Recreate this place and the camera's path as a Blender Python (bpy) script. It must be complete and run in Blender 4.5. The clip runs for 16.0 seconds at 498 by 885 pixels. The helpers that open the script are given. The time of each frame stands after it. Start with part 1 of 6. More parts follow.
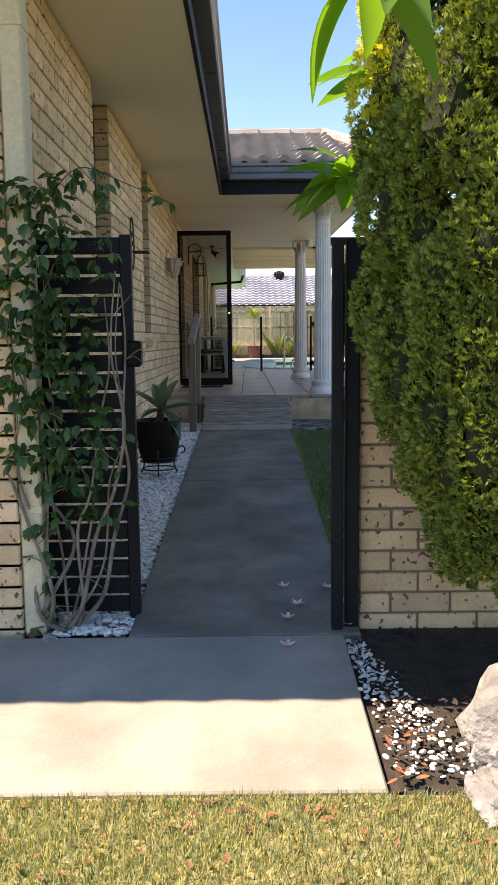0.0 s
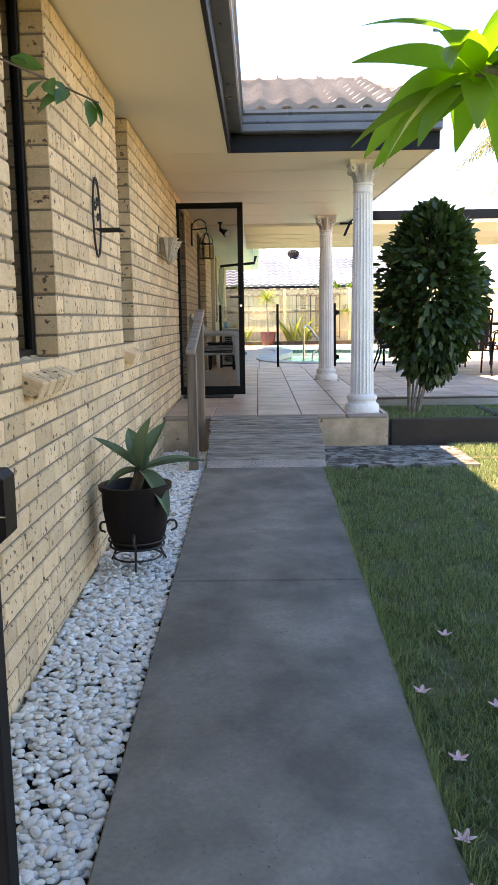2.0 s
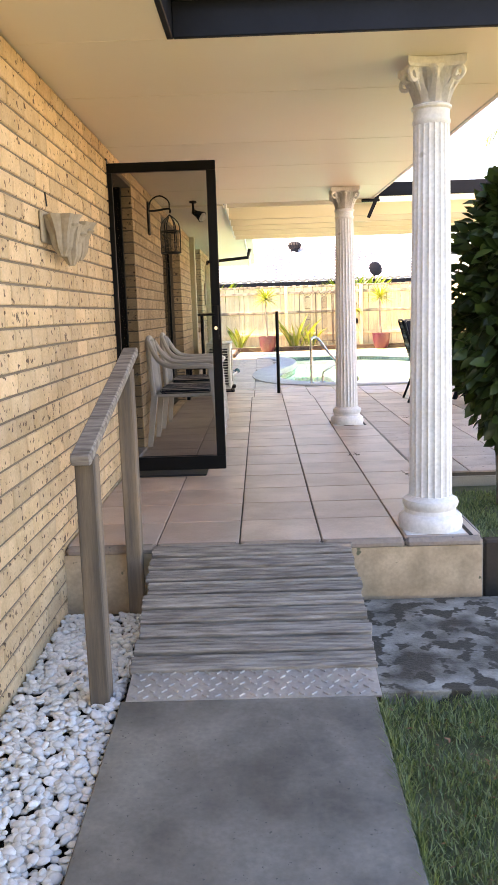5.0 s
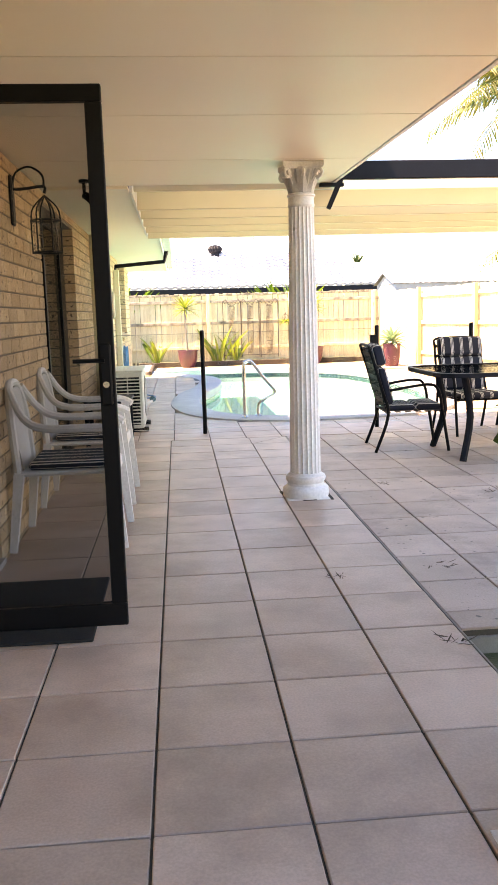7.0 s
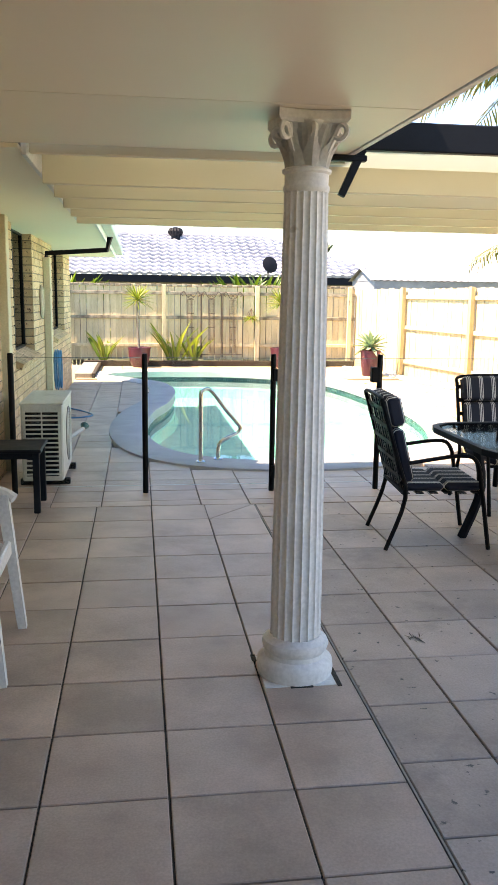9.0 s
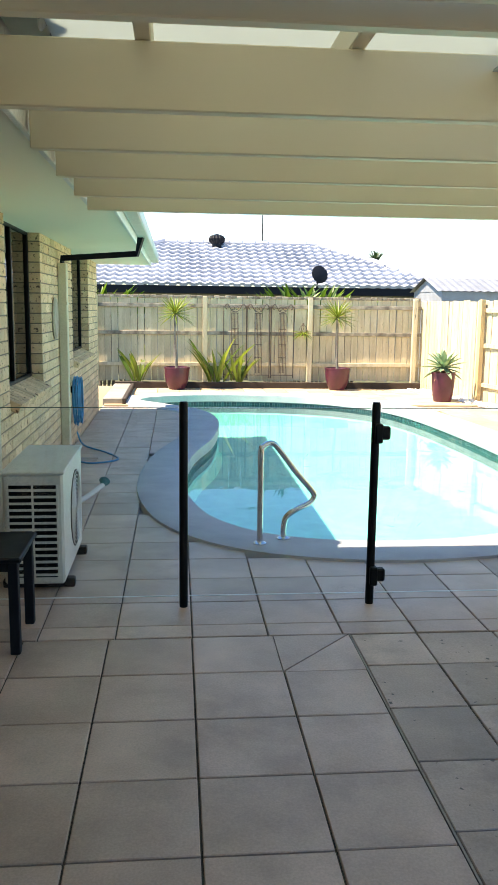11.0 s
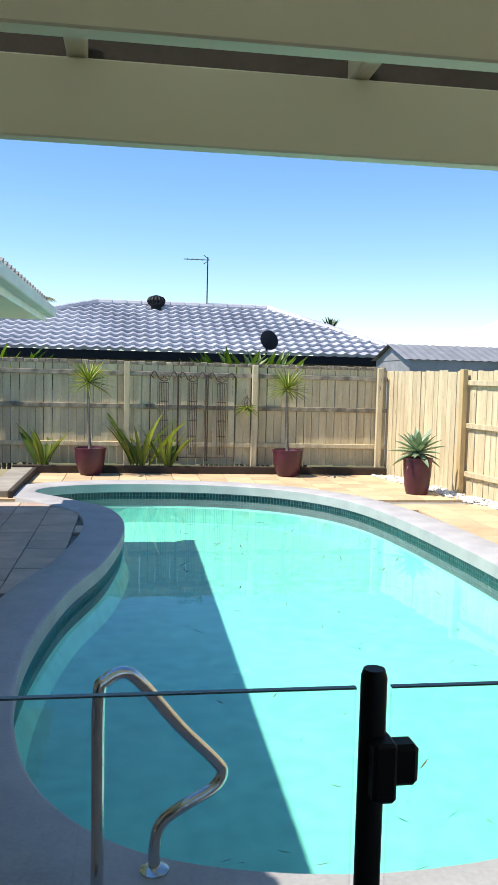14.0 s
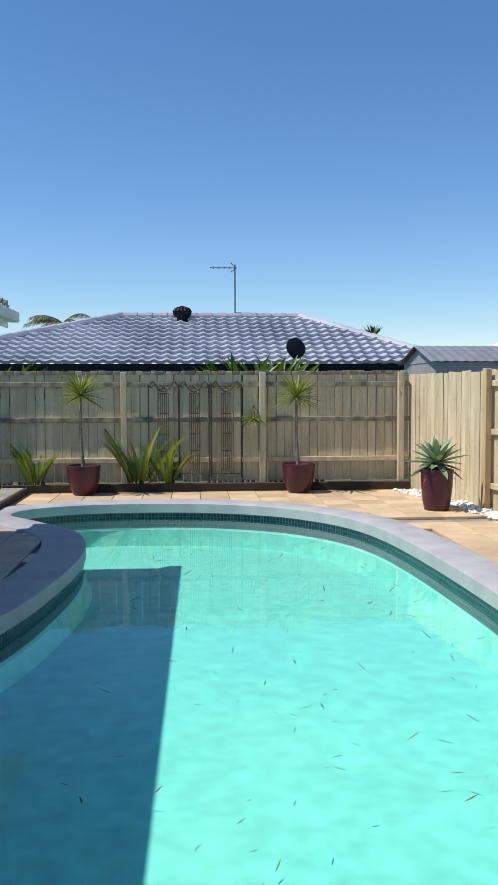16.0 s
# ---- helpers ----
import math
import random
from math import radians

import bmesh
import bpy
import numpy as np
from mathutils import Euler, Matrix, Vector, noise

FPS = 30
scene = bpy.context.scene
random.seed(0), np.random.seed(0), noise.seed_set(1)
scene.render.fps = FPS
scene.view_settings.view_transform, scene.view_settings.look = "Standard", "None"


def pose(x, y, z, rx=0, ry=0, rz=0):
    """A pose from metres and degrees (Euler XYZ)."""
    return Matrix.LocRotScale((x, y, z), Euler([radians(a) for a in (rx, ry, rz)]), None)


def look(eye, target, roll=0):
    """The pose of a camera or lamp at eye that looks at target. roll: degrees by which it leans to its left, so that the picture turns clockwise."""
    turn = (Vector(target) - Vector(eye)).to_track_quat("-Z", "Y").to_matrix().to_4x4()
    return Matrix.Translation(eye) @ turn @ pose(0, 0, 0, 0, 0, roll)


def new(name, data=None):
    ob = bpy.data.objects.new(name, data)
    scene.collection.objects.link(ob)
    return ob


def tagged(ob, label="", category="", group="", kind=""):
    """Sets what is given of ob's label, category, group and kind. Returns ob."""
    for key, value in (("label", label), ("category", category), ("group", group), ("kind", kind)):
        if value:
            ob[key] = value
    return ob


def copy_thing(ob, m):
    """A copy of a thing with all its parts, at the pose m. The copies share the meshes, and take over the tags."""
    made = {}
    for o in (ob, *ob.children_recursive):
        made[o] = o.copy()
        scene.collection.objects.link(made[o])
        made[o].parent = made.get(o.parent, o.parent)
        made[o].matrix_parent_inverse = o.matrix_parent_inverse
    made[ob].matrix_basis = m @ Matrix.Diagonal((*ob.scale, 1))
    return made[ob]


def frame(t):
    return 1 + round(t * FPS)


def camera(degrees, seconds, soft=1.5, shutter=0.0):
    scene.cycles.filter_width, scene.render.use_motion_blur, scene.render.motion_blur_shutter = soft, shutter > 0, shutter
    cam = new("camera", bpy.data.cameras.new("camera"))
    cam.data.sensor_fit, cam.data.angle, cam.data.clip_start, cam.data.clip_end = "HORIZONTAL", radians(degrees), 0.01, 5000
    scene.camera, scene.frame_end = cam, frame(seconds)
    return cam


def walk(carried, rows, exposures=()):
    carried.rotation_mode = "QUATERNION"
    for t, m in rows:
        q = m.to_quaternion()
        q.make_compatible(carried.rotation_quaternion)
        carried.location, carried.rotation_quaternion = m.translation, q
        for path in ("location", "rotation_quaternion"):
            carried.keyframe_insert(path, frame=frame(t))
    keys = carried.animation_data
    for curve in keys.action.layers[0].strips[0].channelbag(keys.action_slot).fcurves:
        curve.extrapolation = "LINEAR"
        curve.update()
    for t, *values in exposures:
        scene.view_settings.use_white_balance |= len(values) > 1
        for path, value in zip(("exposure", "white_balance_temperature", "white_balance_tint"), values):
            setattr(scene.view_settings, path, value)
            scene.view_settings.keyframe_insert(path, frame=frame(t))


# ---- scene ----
cam = camera(34.0, 16.0)
PATH = [
    (0, (0.475, -4.559, 0.623), (0.478, -2.575, 0.373), -0.6),
    (0.5, (0.402, -3.912, 0.638), (0.414, -1.93, 0.371), -0.1),
    (1, (0.445, -3.414, 0.708), (0.452, -1.435, 0.419), -0.5),
    (1.5, (0.473, -2.962, 0.774), (0.471, -0.984, 0.478), -0.8),
    (2, (0.425, -2.441, 0.842), (0.399, -0.464, 0.541), -0.9),
    (2.5, (0.488, -1.983, 0.913), (0.437, -0.009, 0.594), -1.0),
    (3, (0.475, -1.465, 0.928), (0.406, 0.507, 0.599), -0.9),
    (3.5, (0.405, -0.85, 0.903), (0.337, 1.121, 0.574), -1.0),
    (4, (0.498, -0.347, 0.969), (0.431, 1.626, 0.643), -1.2),
    (4.2, (0.531, -0.093, 0.996), (0.465, 1.88, 0.679), -1.3),
    (6.3, (0.542, 2.452, 1.183), (0.628, 4.425, 0.868), -1.7),
    (6.5, (0.547, 2.669, 1.202), (0.657, 4.642, 0.892), -1.4),
    (7, (0.52, 3.293, 1.223), (0.683, 5.262, 0.913), -1.6),
    (7.5, (0.56, 3.935, 1.251), (0.795, 5.897, 0.939), -1.0),
    (8, (0.603, 4.591, 1.298), (0.887, 6.545, 0.981), -0.2),
    (8.5, (0.631, 5.079, 1.422), (0.923, 7.029, 1.086), -0.0),
    (9, (0.719, 5.57, 1.512), (0.986, 7.52, 1.159), 0.8),
    (9.5, (0.705, 6.1, 1.548), (0.918, 8.054, 1.182), 1.0),
    (9.7, (0.687, 6.258, 1.614), (0.883, 8.213, 1.241), 1.5),
    (11.8, (0.776, 8.568, 1.522), (0.952, 10.54, 1.234), 0.2),
    (12, (0.792, 8.738, 1.522), (0.983, 10.71, 1.243), 0.4),
    (12.5, (0.891, 9.264, 1.53), (1.125, 11.234, 1.281), 0.8),
    (13, (0.974, 9.766, 1.536), (1.237, 11.737, 1.32), 1.2),
    (13.5, (1.149, 10.181, 1.54), (1.428, 12.153, 1.354), 1.3),
    (14, (1.352, 10.522, 1.55), (1.639, 12.496, 1.389), 1.4),
    (14.5, (1.607, 10.9, 1.523), (1.867, 12.878, 1.383), 1.2),
    (15, (1.875, 11.123, 1.444), (2.111, 13.104, 1.314), 0.9),
    (15.5, (2.088, 11.354, 1.467), (2.292, 13.34, 1.341), 0.2),
    (16, (2.282, 11.491, 1.451), (2.42, 13.483, 1.326), -0.2),
]
EXPOSURES = [(0.0, 1.62, 9000, 24), (0.9, 2.25, 9200, 25), (1.7, 2.7, 9600, 26), (4.0, 3.35, 11600, 35), (7.0, 3.2, 10900, 32), (8.0, 2.72, 10200, 27), (9.5, 2.32, 8700, 20), (12.0, 1.6, 7500, 11), (14.0, 0.92, 6900, 12), (16.0, 0.33, 6500, 12)]
walk(cam, [(t, look(eye, target, roll)) for t, eye, target, roll in PATH], EXPOSURES)

# ---- sun and sky ----
SUN_ELEVATION, SUN_FROM = 58.6, (-1.0, -0.16)
world = bpy.data.worlds.new("sky")
scene.world = world
world.use_nodes = True
wn, wl = world.node_tree.nodes, world.node_tree.links
sky = wn.new("ShaderNodeTexSky")
sky.sky_type, sky.sun_disc = "NISHITA", False
sky.sun_elevation = radians(SUN_ELEVATION)
sky.sun_rotation = math.atan2(SUN_FROM[0], SUN_FROM[1])
sky.air_density, sky.dust_density, sky.ozone_density = 1.0, 0.0, 4.5
wn["Background"].inputs["Strength"].default_value = 0.112
hs = wn.new("ShaderNodeHueSaturation")
hs.inputs["Saturation"].default_value = 1.17
wl.new(sky.outputs["Color"], hs.inputs["Color"])
wl.new(hs.outputs["Color"], wn["Background"].inputs["Color"])
sun_data = bpy.data.lights.new("sun", "SUN")
sun_data.energy, sun_data.angle, sun_data.color = 4.1, radians(0.5), (1.0, 0.94, 0.84)
sun = new("sun", sun_data)
c, s = math.cos(radians(SUN_ELEVATION)), math.sin(radians(SUN_ELEVATION))
k = math.hypot(*SUN_FROM)
sun.matrix_world = look((0, 0, 30), (-SUN_FROM[0] / k * c, -SUN_FROM[1] / k * c, 30 - s))


# ---- materials ----
def nodes_of(name):
    m = bpy.data.materials.new(name)
    m.use_nodes = True
    return m, m.node_tree.nodes, m.node_tree.links, m.node_tree.nodes["Principled BSDF"]


def surface(name, color, rough=0.6, metal=0.0, color2=None, scale=4.0, grain=60.0, bump=0.15, depth=0.002,
            spots=None, spot_scale=20.0, spot_at=0.62, vary=0.0, stretch=(1, 1, 1), spec=0.5, stain=0.12, space="Object"):
    """A painted, mineral or wooden surface: two colours mixed by broad noise, fine grain, speckles and relief."""
    m, n, l, p = nodes_of(name)
    color2 = color2 or tuple(v * (1 - stain * 2) for v in color)
    co = n.new("ShaderNodeTexCoord") if space == "Object" else n.new("ShaderNodeNewGeometry")
    src = co.outputs["Object"] if space == "Object" else co.outputs["Position"]
    info = n.new("ShaderNodeObjectInfo")
    geo = n.new("ShaderNodeNewGeometry")
    add = n.new("ShaderNodeMath"); add.operation = "ADD"
    l.new(info.outputs["Random"], add.inputs[0]); l.new(geo.outputs["Random Per Island"], add.inputs[1])
    fr = n.new("ShaderNodeMath"); fr.operation = "FRACT"; l.new(add.outputs[0], fr.inputs[0])
    shift = n.new("ShaderNodeMath"); shift.operation = "MULTIPLY"; shift.inputs[1].default_value = 37.0 if vary else 0.0
    l.new(fr.outputs[0], shift.inputs[0])
    mp = n.new("ShaderNodeMapping"); mp.inputs["Scale"].default_value = stretch
    l.new(src, mp.inputs["Vector"])
    l.new(shift.outputs[0], mp.inputs["Location"])

    def tex(sc, detail=4):
        t = n.new("ShaderNodeTexNoise"); t.inputs["Scale"].default_value = sc; t.inputs["Detail"].default_value = detail
        l.new(mp.outputs[0], t.inputs["Vector"])
        return t.outputs["Fac"]

    def ramp(fac, a, b, lo, hi):
        r = n.new("ShaderNodeValToRGB")
        r.color_ramp.elements[0].position, r.color_ramp.elements[1].position = a, b
        r.color_ramp.elements[0].color, r.color_ramp.elements[1].color = (*lo, 1), (*hi, 1)
        l.new(fac, r.inputs[0])
        return r.outputs[0]

    col = ramp(tex(scale, 5), 0.35, 0.68, color2, color)
    g = 0.14 if bump else 0.01
    fine = ramp(tex(grain, 3), 0.25, 0.75, (1 - g,) * 3, (1 + g * 0.7,) * 3)
    mul = n.new("ShaderNodeMixRGB"); mul.blend_type = "MULTIPLY"; mul.inputs[0].default_value = 1.0
    l.new(col, mul.inputs[1]); l.new(fine, mul.inputs[2])
    out = mul.outputs[0]
    if vary:
        v = ramp(fr.outputs[0], 0.0, 1.0, (1 - vary,) * 3, (1 + vary * 0.5,) * 3)
        mv = n.new("ShaderNodeMixRGB"); mv.blend_type = "MULTIPLY"; mv.inputs[0].default_value = 1.0
        l.new(out, mv.inputs[1]); l.new(v, mv.inputs[2])
        out = mv.outputs[0]
    if spots:
        sp = ramp(tex(spot_scale, 3), spot_at, spot_at + 0.04, (0,) * 3, (1,) * 3)
        ms = n.new("ShaderNodeMixRGB"); l.new(sp, ms.inputs[0]); l.new(out, ms.inputs[1])
        ms.inputs[2].default_value = (*spots, 1)
        out = ms.outputs[0]
    l.new(out, p.inputs["Base Color"])
    rr = n.new("ShaderNodeMapRange")
    rr.inputs["To Min"].default_value, rr.inputs["To Max"].default_value = max(rough - 0.1, 0.03), min(rough + 0.12, 1)
    l.new(tex(scale * 3, 3), rr.inputs["Value"]); l.new(rr.outputs[0], p.inputs["Roughness"])
    p.inputs["Metallic"].default_value = metal
    p.inputs["Specular IOR Level"].default_value = spec
    if bump:
        b = n.new("ShaderNodeBump"); b.inputs["Strength"].default_value = bump; b.inputs["Distance"].default_value = depth
        l.new(tex(grain, 5), b.inputs["Height"]); l.new(b.outputs[0], p.inputs["Normal"])
    return m


def leaf_material(name, a, b, glow=0.35, rough=0.45):
    """Leaves: colour varied from leaf to leaf, light passing through."""
    m, n, l, p = nodes_of(name)
    geo = n.new("ShaderNodeNewGeometry")
    r = n.new("ShaderNodeValToRGB")
    r.color_ramp.elements[0].color, r.color_ramp.elements[1].color = (*a, 1), (*b, 1)
    l.new(geo.outputs["Random Per Island"], r.inputs[0])
    l.new(r.outputs[0], p.inputs["Base Color"])
    p.inputs["Roughness"].default_value = rough
    tr = n.new("ShaderNodeBsdfTranslucent")
    bright = n.new("ShaderNodeMixRGB"); bright.blend_type = "MULTIPLY"; bright.inputs[0].default_value = 1
    bright.inputs[2].default_value = (1.5, 1.6, 0.7, 1) if a[1] < 0.5 else (1, 1, 1, 1)
    l.new(r.outputs[0], bright.inputs[1]); l.new(bright.outputs[0], tr.inputs["Color"])
    mx = n.new("ShaderNodeMixShader"); mx.inputs[0].default_value = glow
    l.new(p.outputs[0], mx.inputs[1]); l.new(tr.outputs[0], mx.inputs[2])
    l.new(mx.outputs[0], n["Material Output"].inputs["Surface"])
    return m


def clear_material(name, tint, ior=1.45, rough=0.0, ripple=0.0):
    """Clear sheet: light passes straight on, tinted, with Fresnel gloss on top."""
    m, n, l, p = nodes_of(name)
    t = n.new("ShaderNodeBsdfTransparent"); t.inputs[0].default_value = (*tint, 1)
    g = n.new("ShaderNodeBsdfGlossy"); g.inputs["Roughness"].default_value = rough
    lw = n.new("ShaderNodeLayerWeight"); lw.inputs["Blend"].default_value = 0.5
    pw = n.new("ShaderNodeMath"); pw.operation = "POWER"; pw.inputs[1].default_value = 4.5
    l.new(lw.outputs["Facing"], pw.inputs[0])
    f0 = ((ior - 1) / (ior + 1)) ** 2
    f = n.new("ShaderNodeMapRange"); f.inputs["To Min"].default_value, f.inputs["To Max"].default_value = f0, 0.9
    l.new(pw.outputs[0], f.inputs["Value"])
    mx = n.new("ShaderNodeMixShader")
    l.new(f.outputs[0], mx.inputs[0]); l.new(t.outputs[0], mx.inputs[1]); l.new(g.outputs[0], mx.inputs[2])
    if ripple:
        w = n.new("ShaderNodeTexNoise"); w.inputs["Scale"].default_value = 2.2; w.inputs["Detail"].default_value = 3
        co = n.new("ShaderNodeNewGeometry"); l.new(co.outputs["Position"], w.inputs["Vector"])
        b = n.new("ShaderNodeBump"); b.inputs["Strength"].default_value = ripple; b.inputs["Distance"].default_value = 0.02
        l.new(w.outputs["Fac"], b.inputs["Height"])
        l.new(b.outputs[0], g.inputs["Normal"]); l.new(b.outputs[0], lw.inputs["Normal"])
    l.new(mx.outputs[0], n["Material Output"].inputs["Surface"])
    return m


def stained(m, colour, scale, lo, hi, amount):
    """Adds large soft stains, broken up by a finer noise, over a surface's base colour."""
    n, l = m.node_tree.nodes, m.node_tree.links
    p = n["Principled BSDF"]
    base = p.inputs["Base Color"].links[0].from_socket
    g = n.new("ShaderNodeNewGeometry")
    t = n.new("ShaderNodeTexNoise"); t.inputs["Scale"].default_value = scale; t.inputs["Detail"].default_value = 9; t.inputs["Roughness"].default_value = 0.68
    l.new(g.outputs["Position"], t.inputs["Vector"])
    r = n.new("ShaderNodeMapRange"); r.inputs["From Min"].default_value, r.inputs["From Max"].default_value = lo, hi
    r.inputs["To Max"].default_value = amount
    l.new(t.outputs["Fac"], r.inputs["Value"])
    x = n.new("ShaderNodeMixRGB"); l.new(r.outputs[0], x.inputs[0]); l.new(base, x.inputs[1]); x.inputs[2].default_value = (*colour, 1)
    l.new(x.outputs[0], p.inputs["Base Color"])
    return m


def mosaic_material():
    m, n, l, p = nodes_of("pool_mosaic")
    co = n.new("ShaderNodeTexCoord")
    b = n.new("ShaderNodeTexBrick")
    b.offset = 0.0
    b.inputs["Scale"].default_value = 1.0
    b.inputs["Brick Width"].default_value = b.inputs["Row Height"].default_value = 0.045
    b.inputs["Mortar Size"].default_value = 0.004
    b.inputs["Color1"].default_value = (0.006, 0.02, 0.035, 1)
    b.inputs["Color2"].default_value = (0.015, 0.06, 0.085, 1)
    b.inputs["Mortar"].default_value = (0.09, 0.12, 0.13, 1)
    l.new(co.outputs["UV"], b.inputs["Vector"]); l.new(b.outputs["Color"], p.inputs["Base Color"])
    p.inputs["Roughness"].default_value = 0.25
    return m


BRICK = surface("cream_brick", (0.74, 0.54, 0.35), 0.85, color2=(0.64, 0.44, 0.26), scale=9, grain=90, bump=0.5, depth=0.003,
                spots=(0.14, 0.085, 0.055), spot_scale=34, spot_at=0.62, vary=0.22)
BRICK_DARK = surface("buff_brown_brick", (0.42, 0.33, 0.23), 0.85, color2=(0.33, 0.25, 0.17), scale=9, grain=90, bump=0.5, depth=0.003,
                     spots=(0.12, 0.08, 0.06), spot_scale=30, spot_at=0.6, vary=0.3)
MORTAR = surface("raked_mortar", (0.24, 0.19, 0.14), 0.95, grain=150, bump=0.4)
CONCRETE = surface("grey_path_concrete", (0.25, 0.225, 0.188), 0.72, color2=(0.12, 0.105, 0.085), scale=3.1, grain=55, bump=0.35, spots=(0.09, 0.085, 0.075), spot_scale=75, spot_at=0.68, space="World")
CONCRETE_LIGHT = surface("worn_slab_concrete", (0.35, 0.325, 0.285), 0.85, color2=(0.24, 0.225, 0.20), scale=3.0, grain=140, bump=0.3, space="World", spots=(0.25, 0.24, 0.22), spot_scale=90, spot_at=0.7)
PAVER = surface("grey_brown_paver", (0.61, 0.455, 0.37), 0.45, color2=(0.43, 0.315, 0.25), scale=2.9, grain=130, bump=0.12, vary=0.13)
PAVER_OUT = surface("weathered_grey_paver", (0.58, 0.45, 0.375), 0.55, color2=(0.44, 0.34, 0.28), scale=3, grain=120, bump=0.3, vary=0.2, spots=(0.1, 0.09, 0.08), spot_scale=28, spot_at=0.68)
PAVER_SAND = surface("sandstone_paver", (0.62, 0.46, 0.28), 0.8, color2=(0.5, 0.37, 0.23), scale=3, grain=120, bump=0.25, vary=0.2)
NOSING = surface("pink_brown_nosing", (0.34, 0.26, 0.21), 0.7, scale=5, vary=0.1, spots=(0.14, 0.12, 0.11), spot_scale=30, spot_at=0.66)
CREAM = surface("cream_paint", (0.62, 0.56, 0.40), 0.6, scale=2.0, stain=0.06, bump=0.05)
CEILING = surface("cream_ceiling_paint", (0.85, 0.77, 0.62), 0.5, scale=0.5, stain=0.015, grain=3, bump=0.0)
BEAM = surface("ivory_beam_paint", (0.78, 0.71, 0.54), 0.5, scale=0.7, stain=0.02, grain=3, bump=0.0)
WHITE = surface("white_paint", (0.78, 0.77, 0.74), 0.55, scale=3, stain=0.06, bump=0.08)
COLUMN = surface("white_column_plaster", (0.78, 0.77, 0.75), 0.6, scale=5, stain=0.07, bump=0.15, spots=(0.5, 0.47, 0.42), spot_scale=9, spot_at=0.72)
NAVY = surface("charcoal_navy_metal", (0.006, 0.008, 0.013), 0.55, scale=3, bump=0.03, spec=0.2)
BLACK = surface("black_powder_coat", (0.004, 0.004, 0.005), 0.5, scale=4, bump=0.05, spec=0.15)
# Navy gutter metal, lightened: the sky's reflection is put into the base colour.
GUTTER_SHEEN = surface("navy_gutter_sky_sheen", (0.10, 0.115, 0.135), 0.3, scale=3, bump=0.03, spec=0.6)
BLACK_IRON = surface("black_wrought_iron", (0.012, 0.011, 0.011), 0.55, scale=8, bump=0.2)
RUST_IRON = surface("rusty_iron", (0.06, 0.04, 0.03), 0.8, scale=8, bump=0.2)
ROOF = surface("grey_roof_tile", (0.32, 0.30, 0.29), 0.6, color2=(0.2, 0.19, 0.185), scale=1.2, grain=60, bump=0.2, space="World")
ROOF_BLUE = surface("slate_blue_roof_tile", (0.47, 0.49, 0.55), 0.4, color2=(0.30, 0.32, 0.38), scale=0.6, grain=30, bump=0.1, space="World")
FENCE = surface("cream_fence_timber", (0.66, 0.57, 0.38), 0.8, color2=(0.5, 0.42, 0.27), scale=2.5, grain=30, bump=0.3, stretch=(4, 4, 0.6), vary=0.14, spots=(0.2, 0.17, 0.12), spot_scale=9, spot_at=0.70)
FENCE_OLD = surface("stained_fence_timber", (0.42, 0.37, 0.28), 0.9, color2=(0.14, 0.12, 0.09), scale=7, grain=30, bump=0.3, vary=0.3)
FENCE_POST = surface("yellow_pine_post", (0.60, 0.46, 0.24), 0.8, color2=(0.46, 0.34, 0.18), scale=3, grain=20, stretch=(5, 5, 0.5), bump=0.2)
TIMBER = surface("weathered_grey_timber", (0.42, 0.37, 0.32), 0.85, color2=(0.17, 0.14, 0.12), scale=4, grain=30, bump=0.7, depth=0.004, stretch=(1.6, 14, 14), vary=0.3)
TIMBER_Z = surface("weathered_grey_post", (0.30, 0.215, 0.15), 0.85, color2=(0.13, 0.105, 0.085), scale=4, grain=45, bump=0.6, depth=0.003, stretch=(8, 8, 0.4), vary=0.2)
SLEEPER = surface("dark_garden_sleeper", (0.05, 0.035, 0.025), 0.9, scale=6, bump=0.5)
SOIL = surface("dark_mulch", (0.055, 0.042, 0.032), 0.95, color2=(0.025, 0.02, 0.016), scale=12, grain=80, bump=0.9, depth=0.01, space="World")
EARTH = surface("grass_soil", (0.12, 0.115, 0.05), 0.95, color2=(0.055, 0.07, 0.025), scale=6, grain=70, bump=0.8, depth=0.01, space="World")
PEBBLE = surface("white_pebble", (0.84, 0.82, 0.78), 0.5, color2=(0.72, 0.70, 0.66), scale=6, grain=80, bump=0.05, vary=0.2)
ROCK = surface("grey_white_rock", (0.40, 0.39, 0.37), 0.9, color2=(0.16, 0.16, 0.16), scale=5, grain=35, bump=1.0, depth=0.02, spots=(0.36, 0.22, 0.15), spot_scale=4, spot_at=0.66)
PLASTER = surface("pool_plaster", (0.42, 0.83, 0.76), 0.7, color2=(0.36, 0.78, 0.74), scale=1.0, stain=0.03, grain=8, bump=0.03, space="World")
stained(CONCRETE, (0.06, 0.05, 0.04), 1.6, 0.5, 0.68, 0.6)
stained(CONCRETE_LIGHT, (0.16, 0.14, 0.115), 1.3, 0.5, 0.7, 0.5)
stained(PAVER, (0.24, 0.16, 0.125), 1.1, 0.52, 0.68, 0.45)
stained(PAVER_OUT, (0.20, 0.15, 0.12), 2.2, 0.52, 0.7, 0.6)
COPING = surface("pale_grey_coping", (0.42, 0.42, 0.43), 0.6, color2=(0.34, 0.34, 0.36), scale=3.5, grain=70, bump=0.15, space="World")
MOSAIC = mosaic_material()
SHEET = leaf_material("translucent_sheet", (0.55, 0.60, 0.55), (0.6, 0.64, 0.6), 0.55)
WATER = clear_material("pool_water", (0.66, 0.95, 0.89), 1.33, 0.0, ripple=0.07)
